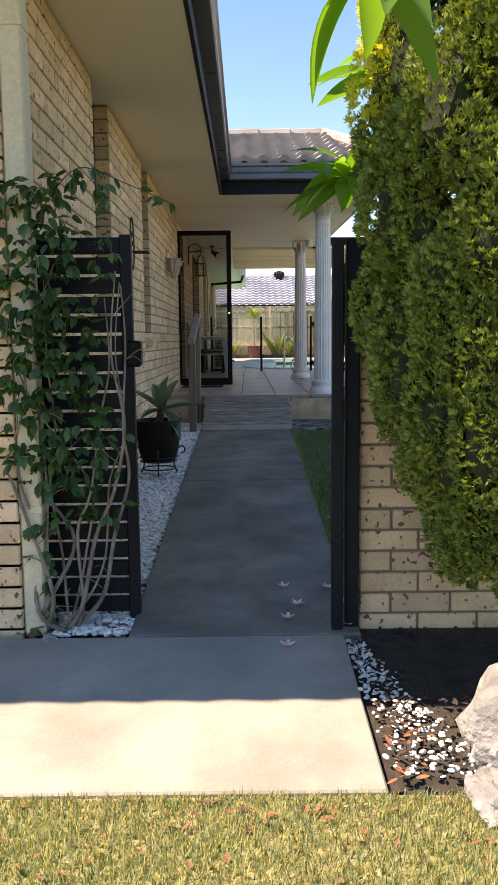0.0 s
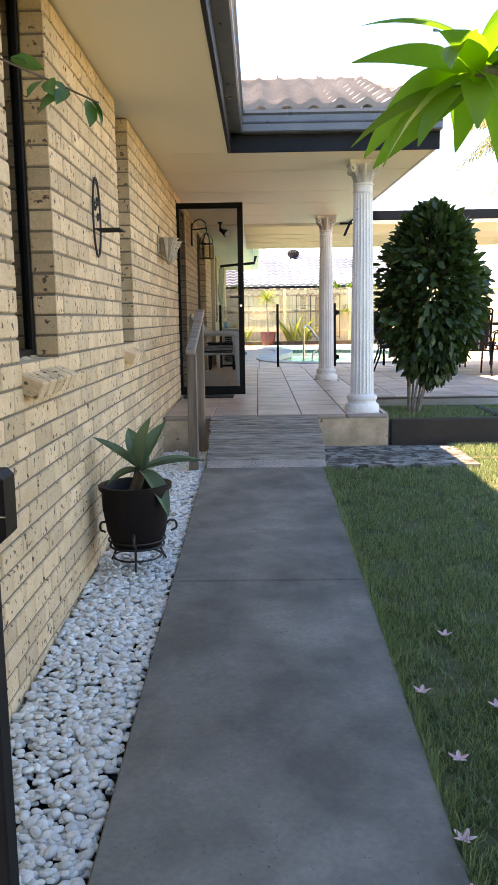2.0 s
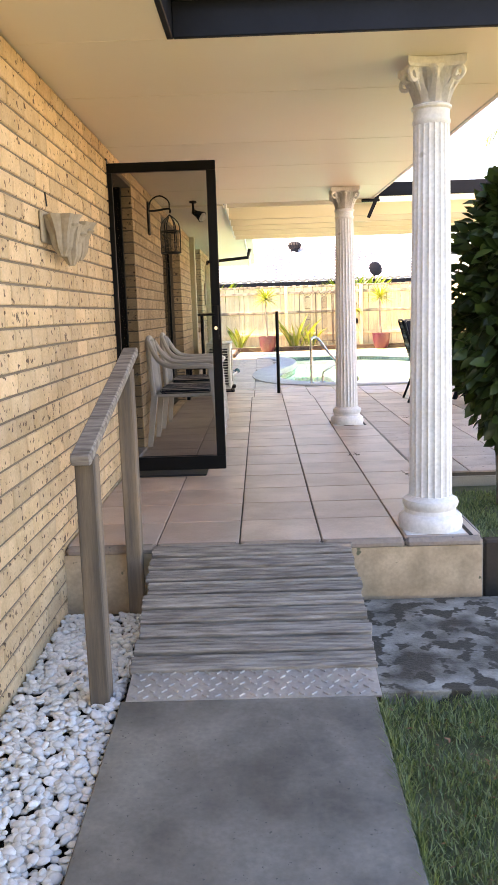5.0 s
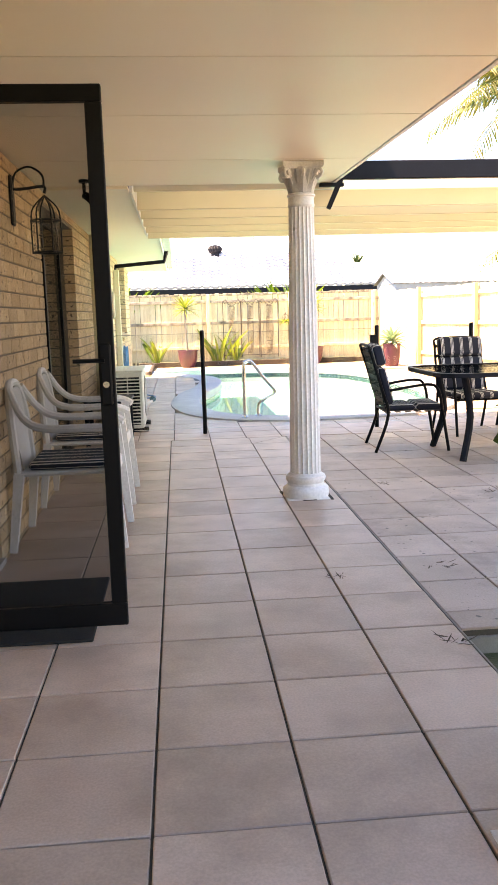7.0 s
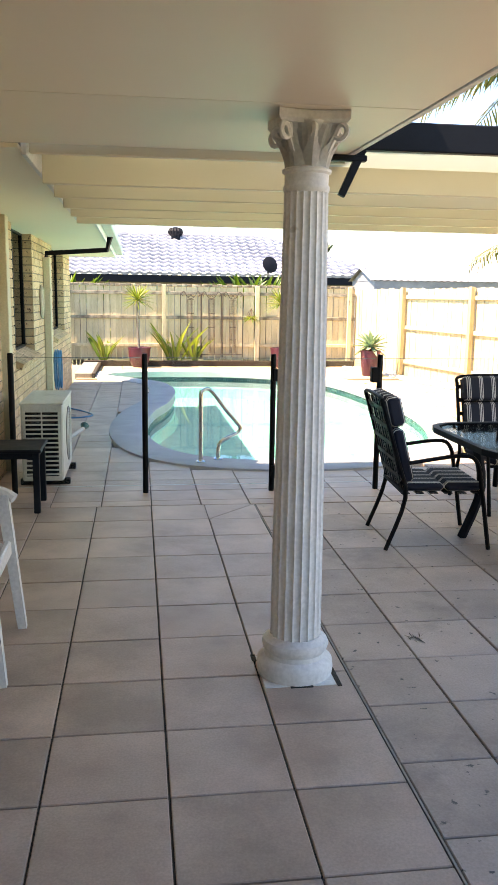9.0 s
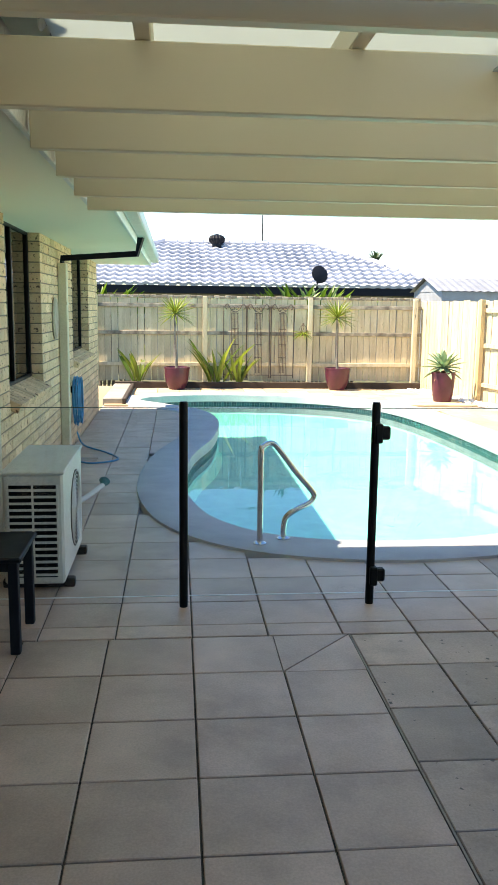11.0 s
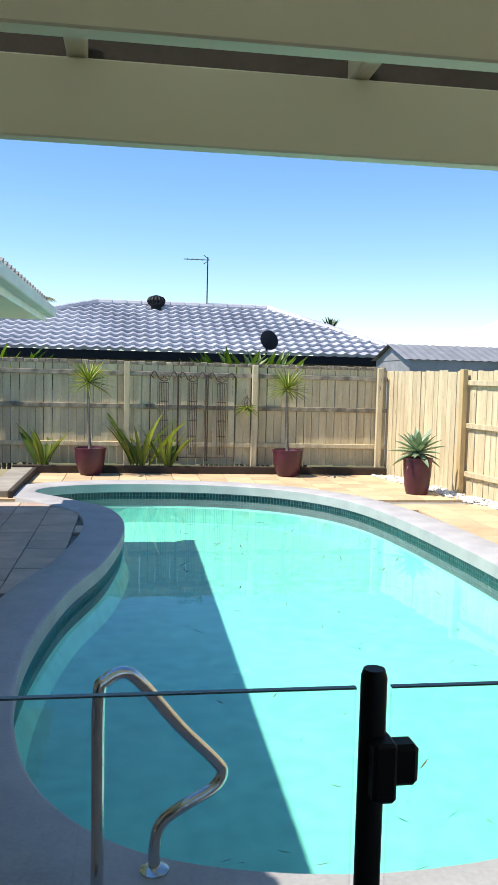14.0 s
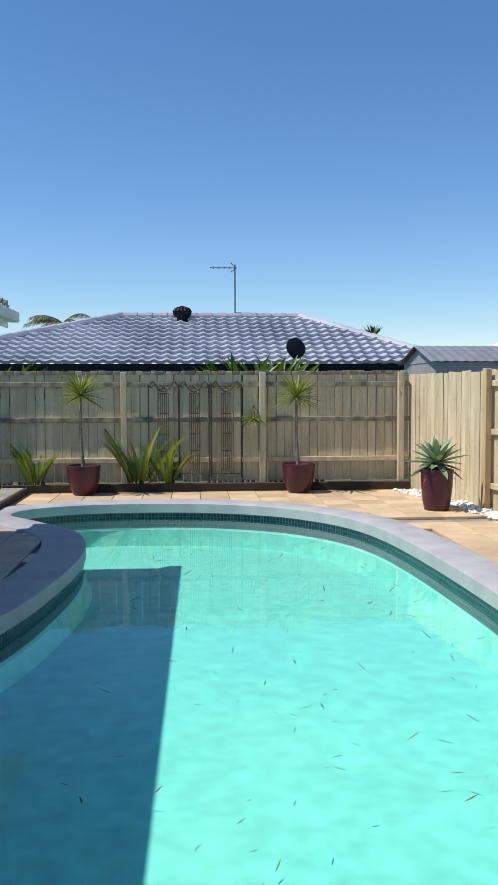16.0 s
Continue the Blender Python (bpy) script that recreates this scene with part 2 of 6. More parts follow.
GLASS = clear_material("clear_glass", (0.97, 0.985, 0.98), 1.5)
MESH_SCREEN = clear_material("dark_insect_mesh", (0.62, 0.62, 0.62), 1.15, 0.5)
WINDOW_GLASS = clear_material("window_glass", (0.5, 0.52, 0.52), 1.55)
TABLE_GLASS = clear_material("smoked_table_glass", (0.35, 0.38, 0.38), 1.6, 0.05)
STEEL = surface("polished_steel", (0.62, 0.62, 0.62), 0.12, metal=1.0, scale=3, bump=0.0, stain=0.03)
ALUMINIUM = surface("checker_aluminium", (0.50, 0.47, 0.44), 0.45, metal=0.4, scale=6, bump=0.1)
# Near-black brown: the dimness of the rooms put into the colour.
ROOM_DARK = surface("room_dimness_brown", (0.08, 0.07, 0.065), 0.9)
CURTAIN = surface("grey_curtain", (0.30, 0.30, 0.29), 0.9, scale=4, stretch=(8, 8, 0.3))
LEAF_DARK = leaf_material("dark_glossy_leaf", (0.012, 0.035, 0.012), (0.04, 0.085, 0.02), 0.2)
LEAF_VINE = leaf_material("vine_leaf", (0.02, 0.06, 0.02), (0.06, 0.14, 0.035), 0.3)
LEAF_BRIGHT = leaf_material("broad_bright_leaf", (0.07, 0.18, 0.02), (0.16, 0.32, 0.05), 0.5)
LEAF_GREY = leaf_material("grey_green_succulent", (0.15, 0.24, 0.15), (0.22, 0.32, 0.2), 0.08, 0.5)
LEAF_YUCCA = leaf_material("yellow_green_spike", (0.09, 0.16, 0.02), (0.28, 0.30, 0.06), 0.3)
LEAF_STRAP = leaf_material("green_strap_leaf", (0.03, 0.08, 0.01), (0.16, 0.24, 0.04), 0.35)
LEAF_PALM = leaf_material("palm_frond", (0.05, 0.09, 0.02), (0.20, 0.17, 0.08), 0.3)
CONIFER = leaf_material("conifer_spray", (0.06, 0.12, 0.025), (0.27, 0.33, 0.06), 0.25, 0.7)
GRASS = leaf_material("grass_blade", (0.055, 0.095, 0.04), (0.24, 0.30, 0.15), 0.3, 0.6)
GRASS_DRY = leaf_material("dry_grass_blade", (0.18, 0.22, 0.05), (0.55, 0.46, 0.22), 0.3, 0.7)
BARK = surface("pale_bark", (0.26, 0.23, 0.19), 0.9, color2=(0.13, 0.11, 0.09), scale=14, grain=60, bump=0.6)
BARK_DARK = surface("brown_bark", (0.13, 0.09, 0.06), 0.9, scale=14, grain=60, bump=0.6)
PLASTIC_DARK = surface("dark_plum_plastic", (0.009, 0.005, 0.006), 0.5, scale=4, bump=0.05, spec=0.2)
PLUM = surface("plum_glazed_pot", (0.085, 0.014, 0.032), 0.35, color2=(0.055, 0.01, 0.02), scale=5, bump=0.05)
WHITE_PLASTIC = surface("white_resin", (0.74, 0.74, 0.72), 0.4, scale=3, stain=0.04, bump=0.03)
AC_WHITE = surface("aircon_white_metal", (0.62, 0.62, 0.58), 0.5, scale=3, stain=0.06, bump=0.03)
HOSE_BLUE = surface("blue_hose_plastic", (0.02, 0.25, 0.48), 0.4, scale=6, bump=0.02)
PETAL = surface("white_petal", (0.75, 0.68, 0.66), 0.6, color2=(0.7, 0.35, 0.4), scale=8)
DRY_LEAF = surface("dry_brown_leaf", (0.30, 0.12, 0.05), 0.8, color2=(0.15, 0.07, 0.04), scale=20)
TERRA = surface("pale_terracotta", (0.45, 0.37, 0.28), 0.85, scale=7, bump=0.3)


def striped_material():
    m, n, l, p = nodes_of("navy_white_stripe_fabric")
    co = n.new("ShaderNodeTexCoord"); sx = n.new("ShaderNodeSeparateXYZ"); l.new(co.outputs["Object"], sx.inputs[0])
    r = n.new("ShaderNodeMath"); r.operation = "PINGPONG"; r.inputs[1].default_value = 0.05
    l.new(sx.outputs["X"], r.inputs[0])
    ra = n.new("ShaderNodeValToRGB"); ra.color_ramp.interpolation = "CONSTANT"
    e = ra.color_ramp.elements
    e[0].color, e[0].position = (0.6, 0.6, 0.6, 1), 0.0
    e[1].color, e[1].position = (0.008, 0.01, 0.022, 1), 0.07
    for pos, colour in ((0.2, (0.6, 0.6, 0.6, 1)), (0.3, (0.008, 0.01, 0.022, 1))):
        q = e.new(pos); q.color = colour
    sc = n.new("ShaderNodeMath"); sc.operation = "DIVIDE"; sc.inputs[1].default_value = 0.05
    l.new(r.outputs[0], sc.inputs[0]); l.new(sc.outputs[0], ra.inputs[0])
    l.new(ra.outputs[0], p.inputs["Base Color"]); p.inputs["Roughness"].default_value = 0.85
    return m


STRIPE = striped_material()


# ---- mesh helpers ----
def box(bm, x0, x1, y0, y1, z0, z1, bevel=0.0, turn=None):
    """A box between two corners, with bevelled edges, turned by a matrix if one is given."""
    got = bmesh.ops.create_cube(bm, size=1.0)["verts"]
    for v in got:
        v.co = Vector(((x0 + x1) / 2 + v.co.x * (x1 - x0), (y0 + y1) / 2 + v.co.y * (y1 - y0), (z0 + z1) / 2 + v.co.z * (z1 - z0)))
    if bevel:
        edges = list({e for v in got for e in v.link_edges})
        res = bmesh.ops.bevel(bm, geom=edges, offset=bevel, segments=1, affect="EDGES", clamp_overlap=True)
        got = list({v for f in res["faces"] for v in f.verts} | {v for v in got if v.is_valid})
    if turn is not None:
        bmesh.ops.transform(bm, matrix=turn, verts=got)
    return got


def lathe(bm, profile, seg=24, at=(0, 0, 0), lobes=None, turn=None):
    """Turns a profile of (radius, height) about the upright axis. lobes(angle, height) scales the radius."""
    rings = []
    for r, z in profile:
        ring = []
        for i in range(seg):
            a = 2 * math.pi * i / seg
            q = r * (lobes(a, z) if lobes else 1)
            v = Vector((q * math.cos(a), q * math.sin(a), z))
            if turn is not None:
                v = turn @ v
            ring.append(bm.verts.new(v + Vector(at)))
        rings.append(ring)
    for a, b in zip(rings, rings[1:]):
        for i in range(seg):
            bm.faces.new((a[i], a[(i + 1) % seg], b[(i + 1) % seg], b[i]))
    bm.faces.new(rings[0][::-1]); bm.faces.new(rings[-1])


def tube(bm, pts, r, seg=8, r_end=None, square=False):
    """A tube along points, its radius going from r to r_end."""
    pts = [Vector(p) for p in pts]
    r_end = r if r_end is None else r_end
    seg = 4 if square else seg
    side, rings = None, []
    for i, p in enumerate(pts):
        d = (pts[min(i + 1, len(pts) - 1)] - pts[max(i - 1, 0)]).normalized()
        if side is None:
            side = d.cross(Vector((0, 0, 1)) if abs(d.z) < 0.9 else Vector((1, 0, 0))).normalized()
        side = (side - d * side.dot(d)).normalized()
        up = side.cross(d)
        q = r + (r_end - r) * i / max(len(pts) - 1, 1)
        o = math.pi / 4 if square else 0
        rings.append([bm.verts.new(p + (side * math.cos(o + 2 * math.pi * k / seg) + up * math.sin(o + 2 * math.pi * k / seg)) * q) for k in range(seg)])
    for a, b in zip(rings, rings[1:]):
        for i in range(seg):
            bm.faces.new((a[i], a[(i + 1) % seg], b[(i + 1) % seg], b[i]))
    bm.faces.new(rings[0][::-1]); bm.faces.new(rings[-1])


def curve_points(ctrl, n=6, closed=False):
    """A smooth line through control points."""
    pts, m = [Vector(p) for p in ctrl], len(ctrl)
    out = []
    for i in range(m if closed else m - 1):
        p0, p1, p2, p3 = (pts[(i + k) % m] if closed else pts[min(max(i + k, 0), m - 1)] for k in (-1, 0, 1, 2))
        for j in range(n):
            t = j / n
            out.append(0.5 * (2 * p1 + (p2 - p0) * t + (2 * p0 - 5 * p1 + 4 * p2 - p3) * t * t + (3 * p1 - p0 - 3 * p2 + p3) * t ** 3))
    if not closed:
        out.append(pts[-1])
    return out


def part(name, bm, material, parent=None, label="", smooth=False, at=None, **tags):
    """Links a bmesh as one mesh object, under a parent if one is given."""
    me = bpy.data.meshes.new(name)
    bmesh.ops.recalc_face_normals(bm, faces=bm.faces)
    bm.to_mesh(me); bm.free()
    return place(name, me, material, parent, label, smooth, at, **tags)


def place(name, me, material, parent=None, label="", smooth=False, at=None, **tags):
    if material and not me.materials:
        me.materials.append(material)
    if smooth:
        me.shade_smooth()
        me.set_sharp_from_angle(angle=radians(40))
    ob = new(name, me)
    ob.parent = parent
    if at is not None:
        ob.matrix_basis = at
    return tagged(ob, label, **tags)


def thing(name, label, category, at=(0, 0, 0), turn=0.0, group=""):
    ob = new(name)
    ob.matrix_basis = pose(*at, 0, 0, turn)
    ob.empty_display_size = 0.1
    return tagged(ob, label, category, group)


def multi(name, verts, faces, mats, material, parent=None, smooth=False, **tags):
    """Many small pieces as one mesh: template vertices and faces, one 4 x 4 matrix a piece."""
    verts = np.array(verts, dtype=float); M = np.array(mats, dtype=float)
    k, nv = len(M), len(verts)
    vh = np.hstack([verts, np.ones((nv, 1))])
    co = np.einsum("kij,vj->kvi", M, vh)[:, :, :3].reshape(-1, 3)
    sizes = np.array([len(f) for f in faces]); flat = np.concatenate([np.array(f) for f in faces])
    loops = (flat[None, :] + (np.arange(k) * nv)[:, None]).ravel()
    totals = np.tile(sizes, k); starts = np.concatenate([[0], np.cumsum(totals)[:-1]])
    me = bpy.data.meshes.new(name)
    me.vertices.add(len(co)); me.vertices.foreach_set("co", co.ravel())
    me.loops.add(len(loops)); me.loops.foreach_set("vertex_index", loops.astype(np.int32))
    me.polygons.add(len(totals)); me.polygons.foreach_set("loop_start", starts.astype(np.int32))
    me.update(calc_edges=True); me.validate()
    if smooth:
        me.shade_smooth()
    return place(name, me, material, parent, **tags)


def structure(name, bm, material, label="", parent=None, smooth=False):
    return part(name, bm, material, parent, label, smooth, kind="structure")


def rnd(a, b):
    return random.uniform(a, b)


# ---- the ground, the paths and the paving ----
WX = -0.42                    # the house wall's face
CEIL, FLOOR_FRONT = 2.165, 4.64
PATH_END, JOINT_A, JOINT_B = 3.65, 1.287, -1.5


def grade(y):
    """Height of the sloping path along its length."""
    return -0.277 - 0.047 * (PATH_END - y) if y < PATH_END else -0.277


def make_ground():
    bm = bmesh.new()
    xs, ys = [-700, -3, 7.2, 700], [(-700, -0.66), (-2.5, -0.66), (3.65, -0.45), (6, -0.40), (24.5, -0.05), (700, -0.05)]
    grid = [[bm.verts.new((x, y, z)) for x in xs] for y, z in ys]
    for j in range(len(ys) - 1):
        for i in range(3):
            if not (i == 1 and j == 3):
                bm.faces.new((grid[j][i], grid[j][i + 1], grid[j + 1][i + 1], grid[j + 1][i]))
    structure("ground", bm, EARTH, "dry grassy earth")


make_ground()


def sloped_slab(name, x0, x1, y0, y1, material, label, lift=0.0, thick=0.12, bevel=0.006):
    bm = bmesh.new()
    for v in box(bm, x0, x1, y0, y1, -thick, 0, bevel):
        v.co.z += grade(v.co.y) + lift
    return structure(name, bm, material, label)


sloped_slab("path_slab", 0.0, 0.91, JOINT_A + 0.006, PATH_END, CONCRETE, "dark grey concrete path slab by the ramp")
sloped_slab("path_slab", 0.0, 0.91, JOINT_B + 0.006, JOINT_A - 0.006, CONCRETE, "dark grey concrete path slab inside the gate")
sloped_slab("front_slab", -3.2, 0.84, -2.53, JOINT_B - 0.006, CONCRETE_LIGHT, "pale worn concrete slab in front of the gate")
sloped_slab("gravel_bed", WX - 0.02, -0.004, -1.44, 4.6, SOIL, "dark soil under the white pebbles", -0.055)
sloped_slab("lawn_soil", 0.912, 3.9, -1.2, 4.0, EARTH, "soil of the shaded lawn", -0.03)
sloped_slab("garden_bed", 0.845, 3.2, -2.5, -1.2, SOIL, "dark mulch bed under the conifer", -0.03)
bm = bmesh.new(); box(bm, 1.6, 3.9, 4.9, 6.2, -0.42, -0.10); box(bm, 2.1, 3.9, 4.0, 4.9, -0.42, -0.29)
structure("lawn_soil", bm, EARTH, "soil of the lawn beside the veranda")
bm = bmesh.new(); box(bm, 0.93, 2.1, 3.66, 4.60, -0.40, -0.272, 0.004)
structure("apron", bm, surface("stained_apron_concrete", (0.36, 0.35, 0.31), 0.9, color2=(0.06, 0.05, 0.038), scale=6, grain=90, bump=0.8, depth=0.008, spots=(0.05, 0.042, 0.03), spot_scale=11, spot_at=0.52), "stained rough concrete strip at the veranda step")

bm = bmesh.new(); box(bm, -3, 3.2, -3.6, -2.532, -0.62, -0.581)
structure("verge_soil", bm, surface("dry_verge_soil", (0.36, 0.29, 0.17), 0.95, color2=(0.18, 0.2, 0.07), scale=5, grain=80, bump=0.8, depth=0.008, space="World"), "dry sunlit verge at the slab edge")

# veranda and pool paving
POOL_IN = [(.80, 15.1), (.84, 14.2), (1.05, 13.45), (1.5, 13.0), (2.3, 12.87), (3.2, 13.15), (3.85, 14.0), (4.32, 15.6), (4.42, 17.4), (4.2, 20.0),
           (3.55, 21.25), (2.5, 21.85), (1.2, 21.95), (.35, 21.65), (.15, 21.15), (.6, 20.55), (1.13, 19.8), (1.3, 18.7), (1.17, 17.3), (.92, 16.2)]
pool = [Vector((p.x, p.y)) for p in curve_points([(x, y, 0) for x, y in POOL_IN], 6, True)]


def offset_loop(loop, d):
    out = []
    for i, p in enumerate(loop):
        t = (loop[(i + 1) % len(loop)] - loop[i - 1]).normalized()
        out.append(p + Vector((t.y, -t.x)) * d)
    return out


area = sum(pool[i - 1].cross(pool[i]) for i in range(len(pool)))
SIDE = 1 if area > 0 else -1
coping_out = offset_loop(pool, 0.42 * SIDE)


def inside(x, y, loop):
    hit = False
    for i in range(len(loop)):
        a, b = loop[i - 1], loop[i]
        if (a.y > y) != (b.y > y) and x < a.x + (y - a.y) / (b.y - a.y) * (b.x - a.x):
            hit = not hit
    return hit


def make_deck_base():
    bm = bmesh.new()
    rect = [(-0.44, FLOOR_FRONT + 0.03), (1.56, FLOOR_FRONT + 0.03), (1.56, 6.2), (7.2, 6.2), (7.2, 23.45), (-0.44, 23.45)]
    outer = [bm.verts.new((x, y, -0.034)) for x, y in rect]
    hole = [bm.verts.new((p.x, p.y, -0.034)) for p in offset_loop(pool, 0.1 * SIDE)]
    edges = [bm.edges.new((l[i - 1], l[i])) for l in (outer, hole) for i in range(len(l))]
    bmesh.ops.triangle_fill(bm, edges=edges, use_beauty=True)
    for i in range(len(outer)):
        a, b = outer[i - 1], outer[i]
        c, d = bm.verts.new((b.co.x, b.co.y, -0.36)), bm.verts.new((a.co.x, a.co.y, -0.36))
        bm.faces.new((a, b, c, d))
    structure("floor", bm, CONCRETE_LIGHT, "concrete base of the veranda and pool paving")


make_deck_base()
bm = bmesh.new(); box(bm, WX, 1.55, FLOOR_FRONT + 0.005, FLOOR_FRONT + 0.045, -0.33, -0.036)
structure("step_riser", bm, surface("aged_cream_riser", (0.56, 0.41, 0.28), 0.85, color2=(0.36, 0.26, 0.17), scale=6, grain=60, bump=0.3, spots=(0.12, 0.12, 0.07), spot_scale=12, spot_at=0.66), "cream painted riser of the veranda step")


def make_coping():
    bm = bmesh.new()
    n = len(pool)
    prof = [(0.0, -0.10), (0.0, 0.012), (0.02, 0.026), (0.36, 0.026), (0.41, 0.018), (0.42, -0.05)]
    loops = [[bm.verts.new((p.x, p.y, z)) for p in offset_loop(pool, d * SIDE)] for d, z in prof]
    for a, b in zip(loops, loops[1:]):
        for i in range(n):
            bm.faces.new((a[i - 1], a[i], b[i], b[i - 1]))
    structure("coping", bm, COPING, "pale grey smooth curved pool coping", smooth=True)
    bm = bmesh.new()
    uv = bm.loops.layers.uv.new("UVMap")
    lip = offset_loop(pool, 0.025 * SIDE)
    top = [bm.verts.new((p.x, p.y, -0.02)) for p in lip]; low = [bm.verts.new((p.x, p.y, -0.34)) for p in lip]
    run = 0
    for i in range(n):
        step = (lip[i] - lip[i - 1]).length
        f = bm.faces.new((top[i - 1], low[i - 1], low[i], top[i]))
        for lp, q in zip(f.loops, ((run, 0), (run, -0.32), (run + step, -0.32), (run + step, 0))):
            lp[uv].uv = q
        run += step
    structure("waterline_tiles", bm, MOSAIC, "dark teal mosaic tiles at the waterline")
    bm = bmesh.new()
    a = [bm.verts.new((p.x, p.y, -0.30)) for p in lip]
    b = [bm.verts.new((p.x, p.y, -0.38 - 0.016 * max(p.y - 13.0, 0))) for p in offset_loop(pool, -0.05 * SIDE)]
    for i in range(n):
        bm.faces.new((a[i - 1], a[i], b[i], b[i - 1]))
    bmesh.ops.triangle_fill(bm, edges=[bm.edges.get((b[i - 1], b[i])) for i in range(n)], use_beauty=True)
    structure("pool_shell", bm, PLASTER, "pale aqua pool interior", smooth=True)
    bm = bmesh.new()
    w = [bm.verts.new((p.x, p.y, -0.15)) for p in offset_loop(pool, 0.03 * SIDE)]
    bmesh.ops.triangle_fill(bm, edges=[bm.edges.new((w[i - 1], w[i])) for i in range(n)], use_beauty=True)
    ob = structure("water", bm, WATER, "calm clear turquoise pool water")
    if ob.data.polygons[0].normal.z < 0:
        ob.data.flip_normals()


make_coping()


# ---- the house ----
def wall_box(name, x0, x1, y0, y1, z0, z1, material, label):
    bm = bmesh.new(); box(bm, x0, x1, y0, y1, z0, z1)
    return structure(name, bm, material, label)


# openings along the west wall: y from, y to, sill height, head height
OPENINGS = [(0.45, 1.03, 0.67, 2.2), (2.70, 3.18, 0.67, 2.2), (6.45, 7.42, -0.02, 2.05), (9.3, 11.2, -0.02, 2.05), (13.45, 14.9, 0.9, 2.2), (17.0, 18.7, 0.95, 2.2)]
WALL_Y0, WALL_Y1 = -1.45, 19.9


def wall_core():
    """The mortar body of the wall behind the bricks, with its openings, built of blocks set end to end."""
    bm = bmesh.new()
    x0, x1, top, bottom = WX - 0.25, WX - 0.007, 2.16, -0.62
    y = WALL_Y0 + 0.007
    for a, b, s, h in OPENINGS:
        box(bm, x0, x1, y, a - 0.007, bottom, top)
        if s > 0:
            box(bm, x0, x1, a - 0.007, b + 0.007, bottom, s - 0.01)
        else:
            box(bm, x0, x1 - 0.02, a - 0.007, b + 0.007, bottom, -0.04)
        if h < 2.1:
            box(bm, x0, x1, a - 0.007, b + 0.007, h, top)
        y = b + 0.007
    box(bm, x0, x1, y, WALL_Y1 - 0.007, bottom, top)
    return structure("wall_west", bm, MORTAR, "cream brick house wall with raked joints")


wall_west = wall_core()
bm = bmesh.new(); box(bm, -3.4, WX - 0.007, WALL_Y0 + 0.007, WALL_Y0 + 0.2, -0.62, 2.2)
wall_front = structure("wall_front", bm, MORTAR, "cream brick front wall of the house")
bm = bmesh.new(); box(bm, -3.6, WX - 0.007, WALL_Y1 - 0.12, WALL_Y1 - 0.007, -0.2, 2.2)
structure("wall_end", bm, MORTAR, "end wall of the house by the pool")
# Room surfaces behind the openings, coloured dark in place of indoor shade.
wall_box("wall_rear", -3.6, -3.4, -1.3, 19.9, -0.62, 2.2, ROOM_DARK, "inner wall of the rooms, dimness put into its dark colour")
wall_box("room_floor", -3.4, WX - 0.26, -1.2, 19.7, -0.1, -0.05, ROOM_DARK, "room floor, dimness put into its dark colour")
wall_box("room_ceiling", -3.4, WX - 0.26, -1.2, 19.7, 2.17, 2.21, ROOM_DARK, "room ceiling, dimness put into its dark colour")

# ceilings: eave soffit, veranda ceiling, soffit by the pool
EAVE = 0.20
JOINTS = [5.25, 6.47, 7.36, 8.48]


def make_ceilings():
    bm = bmesh.new(); box(bm, WX - 0.3, EAVE, -2.12, 4.40, CEIL, CEIL + 0.02)
    structure("ceiling", bm, CEILING, "cream painted eave soffit")
    ys = [4.40] + JOINTS + [9.44]
    bm = bmesh.new()
    for a, b in zip(ys, ys[1:]):
        box(bm, WX - 0.3, 1.76, a + 0.003, b - 0.003, CEIL, CEIL + 0.02, 0.003)
    box(bm, WX - 0.3, 1.76, 4.42, 9.42, CEIL + 0.021, CEIL + 0.03)
    for v in bm.verts:
        if v.co.x > 1.7:
            v.co.x += 0.09 - 0.032 * (v.co.y - 4.4)
    structure("ceiling", bm, CEILING, "cream panelled veranda ceiling")
    bm = bmesh.new(); box(bm, WX - 0.3, 0.2, 9.44, 12.8, CEIL - 0.02, CEIL); box(bm, WX - 0.3, 0.34, 12.8, 20.2, CEIL - 0.02, CEIL)
    structure("ceiling", bm, CEILING, "pale soffit along the pool side of the house")


make_ceilings()


def fascia_and_gutter(name, a, b, z, label):
    """A fascia board and a square gutter in front of it, between two plan points; the gutter is on the right of the way a to b."""
    a, b = Vector((*a, 0)), Vector((*b, 0))
    d = (b - a).normalized(); side = Vector((d.y, -d.x, 0)); L = (b - a).length
    m = Matrix(((d.x, side.x, 0, a.x), (d.y, side.y, 0, a.y), (0, 0, 1, z), (0, 0, 0, 1)))
    ob = thing(name, label, "gutter")
    bm = bmesh.new(); box(bm, 0, L, 0, 0.025, -0.005, 0.26, 0.003, m); part("fascia", bm, NAVY, ob, kind="")
    bm = bmesh.new()
    prof = [(0.026, 0.13), (0.11, 0.13), (0.12, 0.14), (0.12, 0.19), (0.128, 0.2), (0.12, 0.21), (0.12, 0.255), (0.135, 0.27), (0.135, 0.295), (0.118, 0.295), (0.105, 0.15), (0.026, 0.15)]
    ends = []
    for x in (0, L):
        ends.append([bm.verts.new(m @ Vector((x, y, zz))) for y, zz in prof])
    for i in range(len(prof)):
        bm.faces.new((ends[0][i - 1], ends[0][i], ends[1][i], ends[1][i - 1]))
    for e in ends:
        bm.faces.new(e)
    part("gutter", bm, GUTTER_SHEEN, ob)
    return ob


fascia_and_gutter("eave_gutter", (EAVE, -2.12), (EAVE, 4.40), CEIL, "dark navy metal gutter and fascia along the eave")


